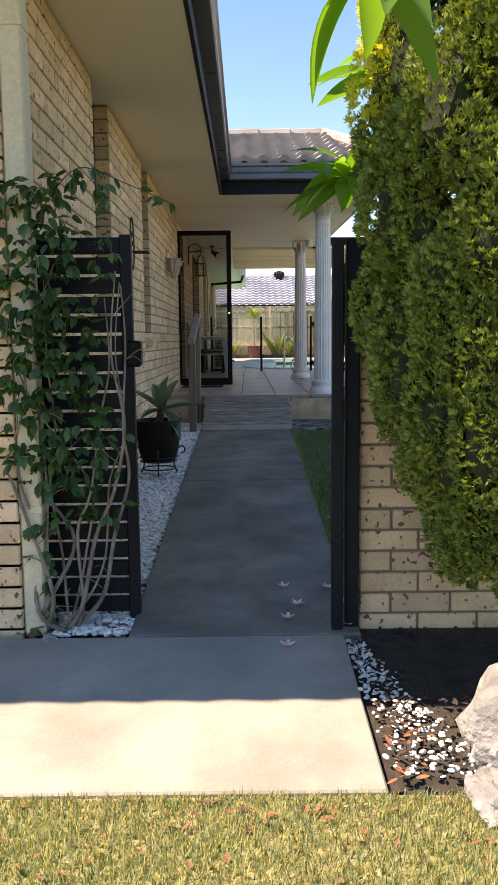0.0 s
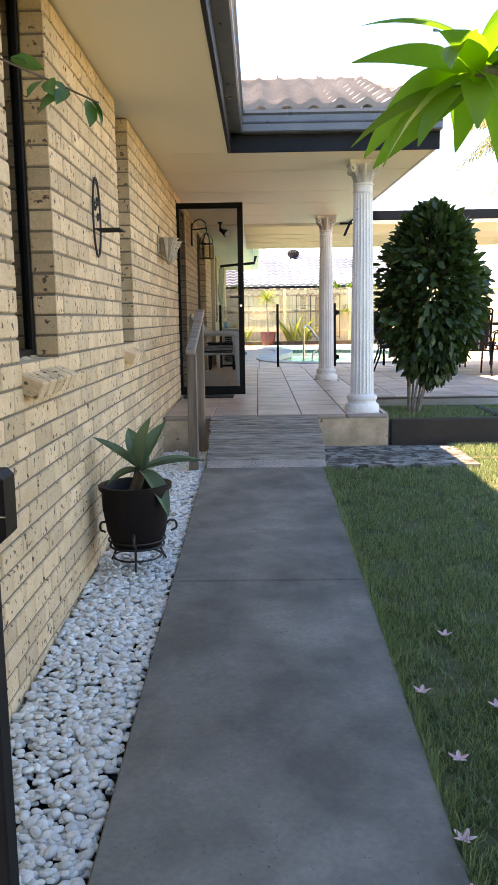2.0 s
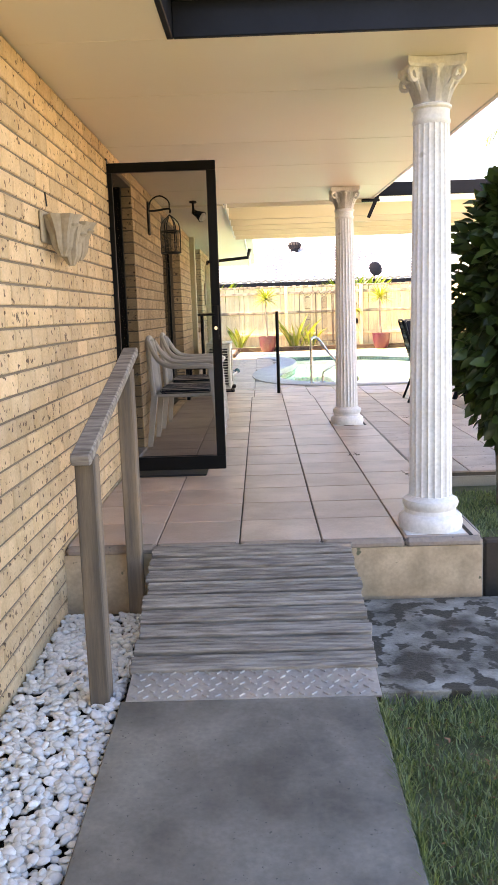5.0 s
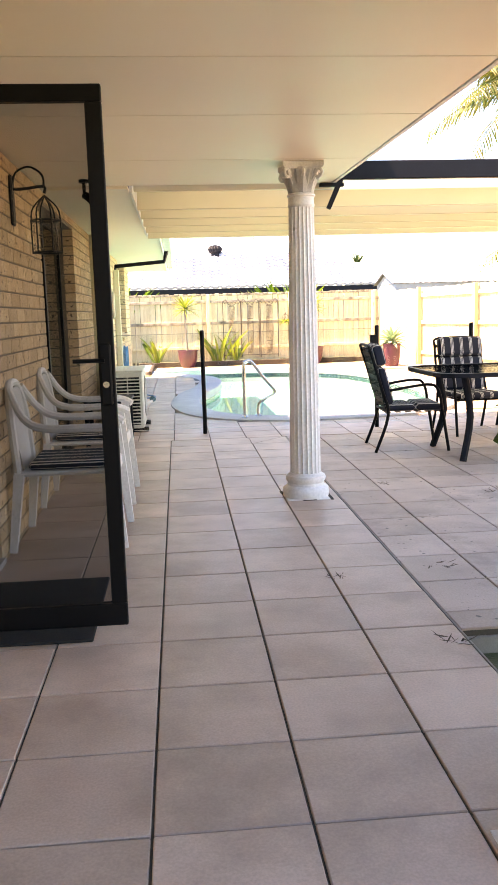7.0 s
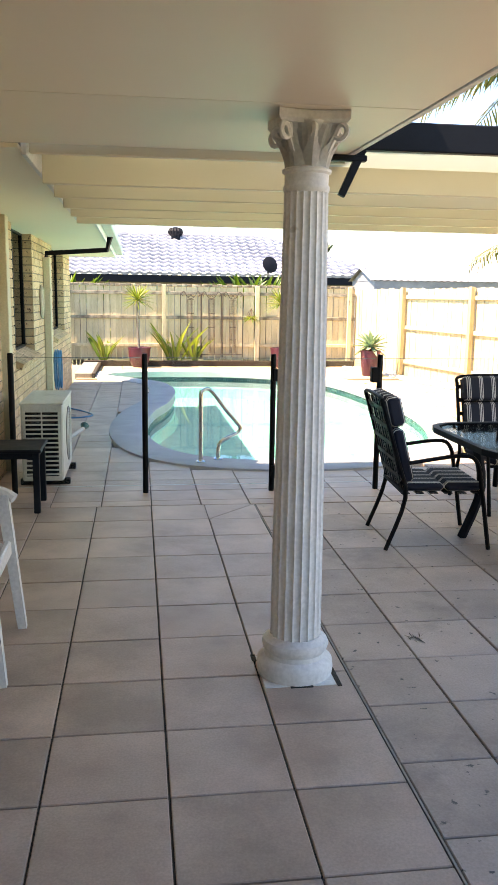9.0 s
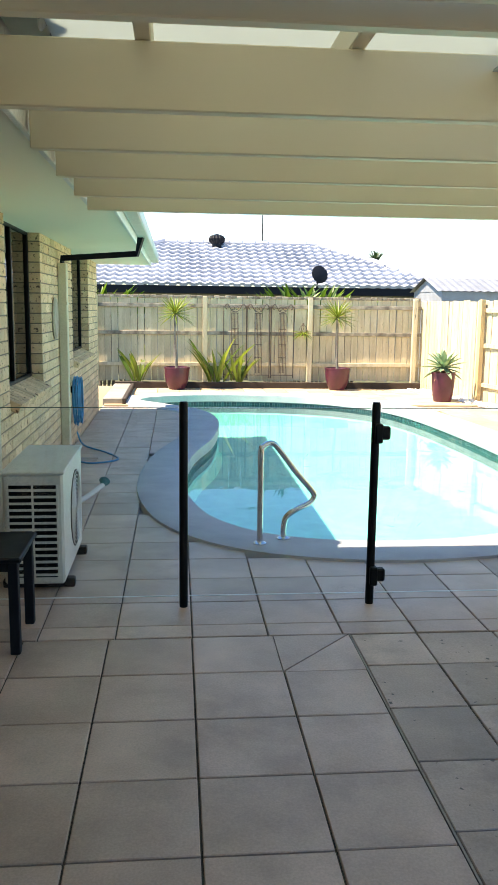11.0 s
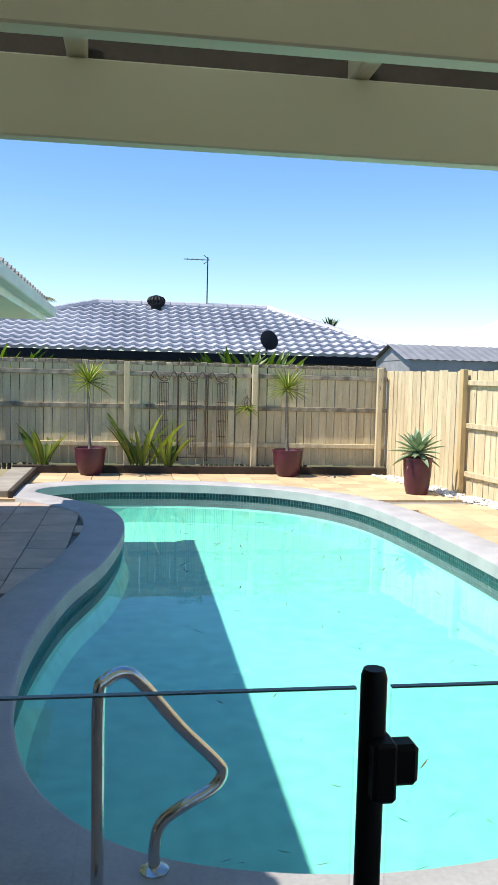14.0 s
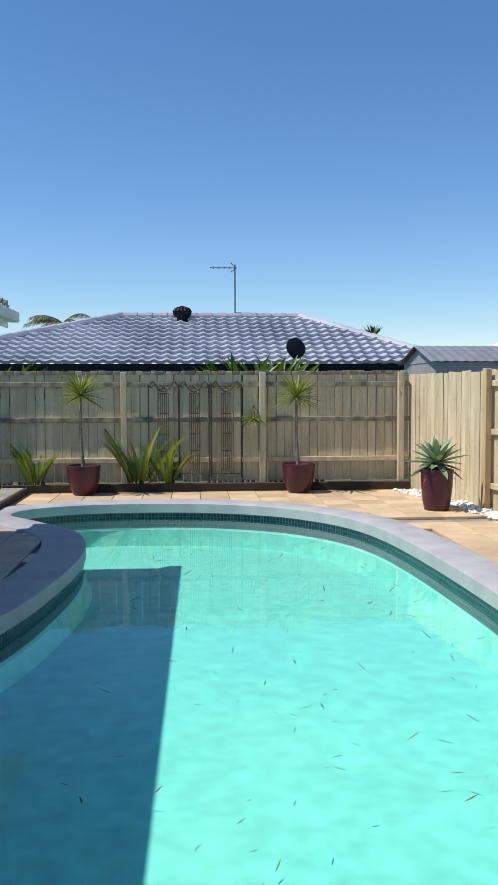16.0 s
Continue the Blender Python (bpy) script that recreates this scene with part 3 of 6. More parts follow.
def tile_roof(name, corners, material, label, course=0.34, wave=0.21, height=0.035, thick=0.045):
    """One slope of interlocking roof tiles: rows that step down to the eave, waved across. corners: eave left, eave right, ridge right, ridge left."""
    el, er, rr, rl = (Vector(c) for c in corners)
    mid_e, mid_r = (el + er) / 2, (rl + rr) / 2
    up = (er - el).normalized()
    n_rows = max(2, int(round(((rl - el) - up * (rl - el).dot(up)).length / course)))
    normal = up.cross((rl - el)).normalized()
    if normal.z < 0:
        normal = -normal
    bm = bmesh.new()
    for r in range(n_rows):
        lines = []
        for k, lift in ((0, thick), (1, 0.0)):
            f = (r + k) / n_rows
            a, b = el.lerp(rl, f), er.lerp(rr, f)
            L = (b - a).length
            s0 = (a - el).dot(up)
            steps = max(2, int(L / (wave / 8)))
            line = []
            for i in range(steps + 1):
                s = L * i / steps
                ph = ((s0 + s) / wave) % 1.0
                w = height * (math.sin(math.pi * ph / 0.55) if ph < 0.55 else -0.35 * math.sin(math.pi * (ph - 0.55) / 0.45))
                line.append((a + up * s + normal * (w + lift)))
            lines.append((a, line))
        (a0, l0), (a1, l1) = lines
        n = min(len(l0), len(l1))
        if abs(len(l0) - len(l1)) > 0:
            s_start = [(p - el).dot(up) for p in l1]
            lo, hi = (l1[0] - el).dot(up), (l1[-1] - el).dot(up)
            top = []
            for p in l0:
                s = min(max((p - el).dot(up), lo), hi)
                ph = (s / wave) % 1.0
                w = height * (math.sin(math.pi * ph / 0.55) if ph < 0.55 else -0.35 * math.sin(math.pi * (ph - 0.55) / 0.45))
                top.append(a1 + up * (s - (a1 - el).dot(up)) + normal * w)
            l1 = top
        v0 = [bm.verts.new(p) for p in l0]; v1 = [bm.verts.new(p) for p in l1]; vd = [bm.verts.new(p - normal * (thick + 0.01)) for p in l0]
        for i in range(len(v0) - 1):
            bm.faces.new((v0[i], v0[i + 1], v1[i + 1], v1[i]))
            bm.faces.new((vd[i], vd[i + 1], v0[i + 1], v0[i]))
    me_ob = part(name, bm, material, None, label, False, kind="structure")
    return me_ob


RIDGE_Y, RIDGE_Z = 6.75, 3.32
tile_roof("roof", [(0.20, 4.30, 2.47), (1.92, 4.30, 2.47), (1.55, RIDGE_Y, RIDGE_Z), (0.24 - 2.4, RIDGE_Y, RIDGE_Z)], ROOF, "grey concrete tiled roof over the veranda")
tile_roof("roof", [(1.92, 4.30, 2.47), (1.92, 9.3, 2.47), (1.55, RIDGE_Y, RIDGE_Z), (1.55, RIDGE_Y, RIDGE_Z - 0.001)], ROOF, "grey concrete tiled roof end")
# Front overhang is out of view, set so its shadow edge meets the slab.
tile_roof("roof", [(-6.0, -2.31, 2.46), (0.24, -2.31, 2.46), (-2.0, 0.25, 3.3), (-6.0, 0.25, 3.3)], ROOF, "grey concrete tiled hip of the front wing, unseen, overhanging to shade the front slab")
tile_roof("roof", [(0.24, -2.31, 2.46), (0.24, 4.30, 2.46), (-2.0, 4.32, 3.3), (-2.0, 0.25, 3.3)], ROOF, "grey concrete tiled roof of the front wing")
tile_roof("roof", [(0.355, 9.6, 2.33), (0.355, 20.3, 2.33), (-3.0, 17.0, 3.5), (-3.0, 9.6, 3.5)], ROOF, "grey concrete tiled roof along the pool")
tile_roof("roof", [(1.9, 9.5, 2.6), (-1.0, 9.5, 2.6), (-1.0, RIDGE_Y, RIDGE_Z), (1.55, RIDGE_Y, RIDGE_Z)], ROOF, "grey concrete tiled roof behind the ridge")
for i in range(4):
    bm = bmesh.new(); tube(bm, [(-0.2 + i * 0.42, RIDGE_Y, RIDGE_Z + 0.02), (0.24 + i * 0.42, RIDGE_Y, RIDGE_Z + 0.02)], 0.07, 8, 0.085); part("ridge_tile", bm, ROOF, None, smooth=True, kind="structure")
for i in range(6):
    a, b = Vector((1.94, 4.30, 2.55)), Vector((1.55, RIDGE_Y, RIDGE_Z + 0.02))
    bm = bmesh.new(); tube(bm, [a.lerp(b, i / 6), a.lerp(b, (i + 1.05) / 6)], 0.07, 8, 0.085); part("ridge_tile", bm, ROOF, None, smooth=True, kind="structure")
fascia_and_gutter("veranda_gutter", (EAVE + 0.026, 4.40), (1.90, 4.40), CEIL, "dark navy metal gutter and fascia over the veranda front")
fascia_and_gutter("front_gutter", (-3.4, -2.12), (EAVE, -2.12), CEIL, "dark navy gutter along the front eave")
bm = bmesh.new(); box(bm, 1.762, 1.79, 4.43, 9.45, CEIL - 0.004, CEIL + 0.12, 0.003)
for v in bm.verts:
    v.co.x += 0.09 - 0.032 * (v.co.y - 4.4)
structure("trim", bm, WHITE, "white barge board at the veranda roof edge")


def make_pool_gutter():
    ob = thing("pool_side_gutter", "pale metal gutter along the pool side of the house", "gutter")
    bm = bmesh.new(); box(bm, 0.34, 0.36, 12.8, 20.25, CEIL - 0.04, CEIL + 0.18, 0.003); part("fascia", bm, WHITE, ob)
    bm = bmesh.new(); box(bm, 0.362, 0.47, 12.78, 20.3, CEIL + 0.02, CEIL + 0.13, 0.01); part("gutter", bm, AC_WHITE, ob)
    bm = bmesh.new(); box(bm, 0.205, 0.23, 9.5, 12.78, CEIL - 0.04, CEIL + 0.2, 0.003); part("fascia", bm, WHITE, ob)


make_pool_gutter()

# pergola beams beyond the veranda
BEAM_Y = [9.50, 10.02, 10.62, 11.22, 11.82, 12.42]


# Dark brown for the end board: the shade it stands in, as colour.
COVER_SHADE = surface("shade_brown_board", (0.06, 0.05, 0.04), 0.7)


def make_pergola():
    ob = thing("patio_cover", "ivory painted timber patio cover with clear sheets over close beams", "patio cover")
    for i, y in enumerate(BEAM_Y):
        bm = bmesh.new(); box(bm, 0.24, 6.6 if i else 1.70, y, y + 0.045, (2.068 if i else 2.135), (2.245 if i else 2.32), 0.004); part("beam", bm, BEAM, ob)
    for x in (0.62, 1.20, 1.85, 2.5, 3.5, 4.8, 6.1):
        bm = bmesh.new(); box(bm, x, x + 0.045, 9.46 if x < 1.7 else 10.02, 12.47, 2.249, 2.34, 0.004); part("rafter", bm, BEAM, ob)
    bm = bmesh.new(); box(bm, 0.24, 1.72, 9.30, 12.462, 2.344, 2.35); box(bm, 1.72, 6.6, 10.02, 12.462, 2.344, 2.35)
    part("roof_sheet", bm, SHEET, ob)
    bm = bmesh.new(); box(bm, 0.24, 6.6, 12.475, 12.49, 2.20, 2.36, 0.003); part("end_board", bm, COVER_SHADE, ob, "board closing the end, its shade put into a dark brown colour")
    bm = bmesh.new(); box(bm, 1.60, 6.6, 9.42, 10.04, CEIL + 0.035, CEIL + 0.04); part("roof_sheet", bm, SHEET, ob, "pale translucent roof sheet")


make_pergola()
bm = bmesh.new(); box(bm, 1.72, 6.8, 9.40, 9.455, CEIL + 0.02, CEIL + 0.15, 0.006)
part("edge_beam", bm, NAVY, None, "dark navy gutter beam on the front edge of the patio cover", category="beam")
bm = bmesh.new(); tube(bm, [(1.76, 9.43, 2.19), (1.665, 9.43, 1.98)], 0.026, 4, 0.022, True); box(bm, 1.60, 1.78, 9.41, 9.45, 2.135, 2.163, 0.004)
part("bracket", bm, NAVY, None, "dark navy steel corner bracket under the veranda ceiling", category="bracket")


# ---- the back fence and the far house ----
def far_house():
    ob = thing("house", "low house with a slate blue tiled hip roof and grey walls", "house", (0, 0, 0))
    bm = bmesh.new(); box(bm, -4.2, 8.0, 31.6, 42, -0.1, 2.05); part("wall", bm, surface("far_wall_render", (0.35, 0.34, 0.30), 0.8), ob)
    r = tile_roof("roof", [(-5.0, 31.0, 2.12), (8.75, 31.0, 2.12), (5.32, 34.6, 3.53), (0.32, 34.6, 3.53)], ROOF_BLUE, "", 0.36, 0.30, 0.035, 0.075)
    r.parent = ob; del r["kind"]
    r = tile_roof("roof", [(8.75, 31.0, 2.12), (8.75, 41.0, 2.12), (5.32, 34.61, 3.53), (5.32, 34.6, 3.53)], ROOF_BLUE, "", 0.32, 0.23, 0.05, 0.045)
    r.parent = ob; del r["kind"]
    for a, b in (((-5.0, 31.0, 2.17), (0.32, 34.6, 3.58)), ((0.32, 34.6, 3.58), (5.32, 34.6, 3.58)), ((8.75, 31.0, 2.17), (5.32, 34.6, 3.58))):
        a, b = Vector(a), Vector(b); n = int((b - a).length / 0.4)
        for i in range(n):
            bm = bmesh.new(); tube(bm, [a.lerp(b, i / n), a.lerp(b, (i + 1.06) / n)], 0.085, 8, 0.11); part("ridge_tile", bm, ROOF_BLUE, ob, smooth=True)
    bm = bmesh.new(); box(bm, -5.0, 8.75, 31.0, 31.08, 1.9, 2.12, 0.01); part("gutter", bm, NAVY, ob)
    return ob


HOUSE = far_house()


def fence_run(name, a, b, z0, z1, posts, label, face=1, group="boundary fence"):
    """A timber paling fence from a to b, with rails and posts on the side of the pool."""
    a, b = Vector((*a, 0)), Vector((*b, 0))
    d = (b - a).normalized(); L = (b - a).length
    side = Vector((d.y, -d.x, 0)) * face
    m = Matrix(((d.x, side.x, 0, a.x), (d.y, side.y, 0, a.y), (0, 0, 1, 0), (0, 0, 0, 1)))
    ob = thing(name, label, "fence", group=group)
    n = int(L / 0.125)
    bm = bmesh.new(); box(bm, 0, 0.118, -0.009, 0.009, 0, z1 - z0, 0.003)
    me = bpy.data.meshes.new("paling"); bm.to_mesh(me); bm.free()
    for i in range(n):
        place("paling", me, FENCE, ob, at=m @ pose(i * L / n, rnd(-0.004, 0.004), z0 + rnd(-0.012, 0.012), 0, rnd(-0.4, 0.4), 0))
    for z in (z0 + 0.32, (z0 + z1) / 2 + 0.12, z1 - 0.16):
        bm = bmesh.new(); box(bm, 0, L, 0.012, 0.05, z - 0.035, z + 0.035, 0.004, m); part("rail", bm, FENCE_OLD if z > z0 + 0.5 and face > 0 and a.y == b.y else FENCE, ob)
    if a.y == b.y:
        for i in range(int(L / 0.11)):
            bm = bmesh.new(); box(bm, i * 0.11 + 0.004, i * 0.11 + 0.106, -0.03, 0.03, z1 - 0.02, z1 + 0.035 + rnd(-0.008, 0.008), 0.006, m); part("capping", bm, FENCE_OLD, ob)
    for s in posts:
        bm = bmesh.new(); box(bm, s - 0.045, s + 0.045, 0.052, 0.13, z0 - 0.1, z1 + 0.02, 0.006, m); part("post", bm, FENCE_POST if a.y != b.y else FENCE, ob)
    return ob, m, L


FB = fence_run("back_fence", (-2.4, 23.62), (5.55, 23.62), 0.12, 1.72, [1.6, 3.68, 5.72, 7.8], "weathered cream timber paling fence behind the pool")
FR = fence_run("side_fence", (5.55, 23.6), (5.93, 21.23), -0.03, 1.70, [], "short run of cream palings facing the pool at the fence corner", -1)
FR2 = fence_run("side_fence", (5.93, 21.23), (7.9, 9.0), -0.03, 1.70, [0.05, 2.5, 5.0, 7.5, 10.0], "cream timber paling fence with yellow pine posts beside the pool", 1)


# ---- main things ----
def column(x, y):
    ob = thing("column", "white fluted plaster column with a leafy capital on the veranda", "column", (x, y, 0), group="veranda columns")
    flute = lambda a, z: 1.0 - 0.075 * abs(math.sin(a * 10)) ** 0.6
    bm = bmesh.new()
    lathe(bm, [(0.104, 0.15), (0.104, 0.165)] + [(0.103 - 0.021 * (i / 8) ** 1.4, 0.19 + 1.71 * i / 8) for i in range(9)], 100, lobes=flute)
    part("shaft", bm, COLUMN, ob)
    bm = bmesh.new(); lathe(bm, [(0.152, 0.004), (0.156, 0.03), (0.152, 0.062), (0.138, 0.075), (0.126, 0.082), (0.122, 0.10), (0.130, 0.112), (0.136, 0.13), (0.130, 0.147), (0.112, 0.155), (0.106, 0.165)], 40)
    part("base", bm, COLUMN, ob, smooth=True)
    bm = bmesh.new(); box(bm, -0.143, 0.143, -0.143, 0.143, -0.02, 0.003, 0.002); part("plinth", bm, COLUMN, ob)
    bm = bmesh.new(); lathe(bm, [(0.080, 1.89), (0.086, 1.90), (0.086, 1.912), (0.081, 1.92), (0.082, 1.955), (0.091, 1.962), (0.091, 1.972), (0.080, 1.978)], 40)
    part("necking", bm, COLUMN, ob, smooth=True)
    bm = bmesh.new(); lathe(bm, [(0.076, 1.972), (0.078, 2.02), (0.088, 2.07), (0.105, 2.115), (0.115, 2.13)], 40, lobes=lambda a, z: 1 + 0.06 * math.cos(8 * a))
    part("bell", bm, COLUMN, ob, smooth=True)
    vs, fs = quad_leaf(0.062, 0.10, -0.25, -0.28, 6, 0.5)
    for k in range(16):
        a = math.pi / 8 * k
        low = k % 2 == 0
        bm = bmesh.new()
        m = aim((math.cos(a) * 0.082, math.sin(a) * 0.082, 1.975 if low else 2.02), (math.cos(a) * 0.12, math.sin(a) * 0.12, 1.0)) @ pose(0, 0, 0, 0, 180, 0)
        bv = [bm.verts.new(m @ Vector(v)) for v in vs]
        for f in fs:
            bm.faces.new([bv[q] for q in f])
        bmesh.ops.solidify(bm, geom=bm.faces[:], thickness=0.010)
        part("leaf", bm, COLUMN, ob, smooth=True)
    for k in range(8):
        a = math.pi / 4 * (k + 1)
        r = 0.148 if k % 2 == 0 else 0.112
        out = Vector((math.cos(a), math.sin(a), 0))
        bm = bmesh.new()
        q = 0.024 if k % 2 == 0 else 0.017
        swirl = [out * (r - q * 0.2 + q * (1 - t / 8) * math.cos(t)) + Vector((0, 0, 2.098 + q * (1 - t / 8) * math.sin(t))) for t in np.linspace(2.6, -4.2, 16)]
        tube(bm, [out * 0.085 + Vector((0, 0, 2.03)), out * (r * 0.8) + Vector((0, 0, 2.085))] + swirl, 0.012, 6, 0.009)
        part("volute", bm, COLUMN, ob, smooth=True)
    bm = bmesh.new()
    loop = []
    for k in range(4):
        for t in np.linspace(-0.85, 0.85, 9):
            a = math.pi / 2 * k
            d = 0.104 + 0.036 * abs(t) ** 2.2
            loop.append((math.cos(a) * d - math.sin(a) * t * 0.15, math.sin(a) * d + math.cos(a) * t * 0.15))
    rings = [[bm.verts.new((x * f, y * f, z)) for x, y in loop] for f, z in ((0.93, 2.122), (1.0, 2.134), (1.0, CEIL - 0.002))]
    for p, q in zip(rings, rings[1:]):
        for k in range(len(p)):
            bm.faces.new((p[k - 1], p[k], q[k], q[k - 1]))
    bm.faces.new(rings[0][::-1]); bm.faces.new(rings[-1])
    part("abacus", bm, COLUMN, ob)
    return ob


def quad_leaf(w, l, fold=0.15, bend=0.2, n=3, tip=0.05):
    """A leaf of length l along y, folded along its midrib and bent down, as vertices and faces."""
    vs, fs = [], []
    for i in range(n + 1):
        t = i / n
        ww = w * max(math.sin(math.pi * min(0.08 + t * 0.92, 1.0)) ** 0.8, tip)
        z = -bend * l * t * t
        vs += [(-ww / 2, l * t, z + ww * fold), (0, l * t, z), (ww / 2, l * t, z + ww * fold)]
    for i in range(n):
        a = i * 3
        fs += [(a, a + 1, a + 4, a + 3), (a + 1, a + 2, a + 5, a + 4)]
    return vs, fs


def aim(p, d, roll=0.0, s=1.0):
    """A matrix that puts a leaf's foot at p and its length along d."""
    d = Vector(d).normalized()
    q = d.to_track_quat("Y", "Z")
    return Matrix.LocRotScale(Vector(p), q, (s, s, s)) @ pose(0, 0, 0, 0, math.degrees(roll), 0)


COL = column(1.35, 4.86)
COL2 = copy_thing(COL, pose(1.342, 8.65, 0))
COL2["label"] = "white fluted plaster column in a cut square of paving"
for x, y, w, l in ((1.497, 8.645, 0.018, 0.30), (1.19, 8.78, 0.02, 0.06), (1.345, 8.501, 0.09, 0.012), (1.508, 4.80, 0.018, 0.22)):
    bm = bmesh.new(); box(bm, x - w / 2, x + w / 2, y - l / 2, y + l / 2, -0.02, 0.0028)
    structure("paving_gap", bm, SOIL, "dark gap in the paving at the foot of a column")


def ramp():
    ob = thing("ramp", "weathered grey timber ramp of loose planks with a metal tread", "ramp")
    n = 9
    for i in range(n):
        f = (i + 0.5) / n
        y = 3.80 + f * 0.86; z = -0.245 + f * 0.235
        bm = bmesh.new()
        for k in range(4):
            h = rnd(-0.004, 0.002)
            box(bm, -0.46 - rnd(0, 0.01), 0.46 + rnd(0, 0.01), -0.041 + k * 0.0205, -0.0215 + k * 0.0205, -0.012, 0.011 + h, 0.003)
        box(bm, -0.45, 0.45, -0.040, 0.040, -0.013, 0.003)
        part("plank", bm, TIMBER, ob, at=pose(0.475 + rnd(-0.008, 0.008), y, z, 15.3 + rnd(-0.6, 0.6), rnd(-0.3, 0.3), rnd(-0.5, 0.5)))
    for x in (0.06, 0.475, 0.89):
        bm = bmesh.new(); box(bm, x - 0.02, x + 0.02, -0.44, 0.44, -0.06, -0.014, 0.003); part("bearer", bm, TIMBER, ob, at=pose(0, 4.22, -0.127, 15.3))
    bm = bmesh.new(); box(bm, 0.02, 0.93, -0.09, 0.09, -0.003, 0.003)
    for i in range(21):
        for j in range(5):
            x, y = 0.045 + i * 0.043 + (0.02 if j % 2 else 0), -0.07 + j * 0.035
            if x < 0.91:
                box(bm, -0.013, 0.013, -0.0045, 0.0045, 0.002, 0.009, 0.002, pose(x, y, 0, 0, 0, 40 if (i + j) % 2 else -40))
    part("tread_plate", bm, ALUMINIUM, ob, "worn checker plate metal strip", at=pose(0, 3.73, -0.264, 9))
    return ob


ramp()


def handrail():
    ob = thing("handrail", "weathered grey timber handrail on two posts beside the ramp", "handrail")
    for y, z0, z1 in ((3.72, -0.36, 0.60), (4.62, -0.36, 0.84)):
        bm = bmesh.new(); box(bm, -0.115, -0.045, y - 0.045, y + 0.045, z0, z1, 0.005); part("post", bm, TIMBER_Z, ob)
    bm = bmesh.new(); box(bm, -0.035, 0.035, -0.62, 0.62, -0.02, 0.02, 0.006); part("rail", bm, TIMBER, ob, at=pose(-0.08, 4.22, 0.755, 14.5))
    return ob


handrail()


def security_door():
    ob = thing("security_door", "black framed security screen door standing wide open", "door", (-0.44, 6.40, 0.03))
    W, H = 0.72, 2.02
    bm = bmesh.new()
    for b in ((0, W, H - 0.06, H), (0, W, 0, 0.09), (0, 0.05, 0.09, H - 0.06), (W - 0.06, W, 0.09, H - 0.06)):
        box(bm, b[0], b[1], -0.018, 0.018, b[2], b[3], 0.004)
    part("frame", bm, BLACK, ob)
    bm = bmesh.new(); box(bm, 0.045, W - 0.055, -0.002, 0.002, 0.085, H - 0.055); part("screen", bm, MESH_SCREEN, ob, "fine dark insect mesh")
    bm = bmesh.new(); box(bm, W - 0.055, W - 0.012, -0.03, 0.03, 0.87, 1.10, 0.006)
    tube(bm, [(W - 0.035, -0.05, 1.04), (W - 0.15, -0.055, 1.04)], 0.008)
    part("handle", bm, BLACK, ob, "black lever lock")
    bm = bmesh.new(); lathe(bm, [(0.012, 0), (0.012, 0.012)], 12, turn=pose(0, 0, 0, 90).to_3x3(), at=(W - 0.033, -0.03, 0.95)); part("lock", bm, STEEL, ob, "steel key cylinder")
    bm = bmesh.new(); box(bm, -0.02, 0.02, -0.03, 0.03, 0, H + 0.05, 0.004); part("jamb", bm, BLACK, ob)


security_door()


def glass_fence():
    ob = thing("pool_fence", "frameless glass pool fence with black posts and a gate", "fence")
    Y = 11.78
    xs = [-0.22, 0.765, 1.752, 2.60, 3.62, 4.7]
    for x in xs:
        bm = bmesh.new(); lathe(bm, [(0.021, 0.0), (0.022, 0.01), (0.022, 1.065), (0.018, 1.078)], 16, at=(x, Y, 0)); part("post", bm, BLACK, ob, smooth=True)
    for a, b in zip(xs, xs[1:]):
        g = 0.03
        bm = bmesh.new(); box(bm, a + g, b - g, Y - 0.005, Y + 0.005, 0.06, 1.045, 0.001); q = part("panel", bm, GLASS, ob, "clear glass panel")
        q.visible_shadow = False
        # Top edge is dark glass; the bottom strip is a highlight painted white.
        for z in (0.0575, 1.0455):
            bm = bmesh.new(); box(bm, a + g, b - g, Y - 0.0055, Y + 0.0055, z, z + 0.003); part("edge", bm, GLASS_EDGE if z > 0.5 else WHITE, q, "glass edge strip, dark at the top, painted white highlight at the bottom")
    for x in (1.752,):
        for z in (0.16, 0.92):
            bm = bmesh.new(); box(bm, x + 0.015, x + 0.075, Y - 0.025, Y + 0.02, z - 0.035, z + 0.035, 0.008); box(bm, x - 0.01, x + 0.03, Y - 0.05, Y + 0.01, z - 0.05, z + 0.05, 0.006)
            part("hinge", bm, BLACK, ob, "black gate hinge")
    bm = bmesh.new(); box(bm, 2.53, 2.60, Y - 0.03, Y + 0.03, 0.86, 0.98, 0.006); part("latch", bm, BLACK, ob, "grey gate latch")


GLASS_EDGE = surface("glass_edge", (0.05, 0.09, 0.08), 0.2, bump=0.0)
glass_fence()


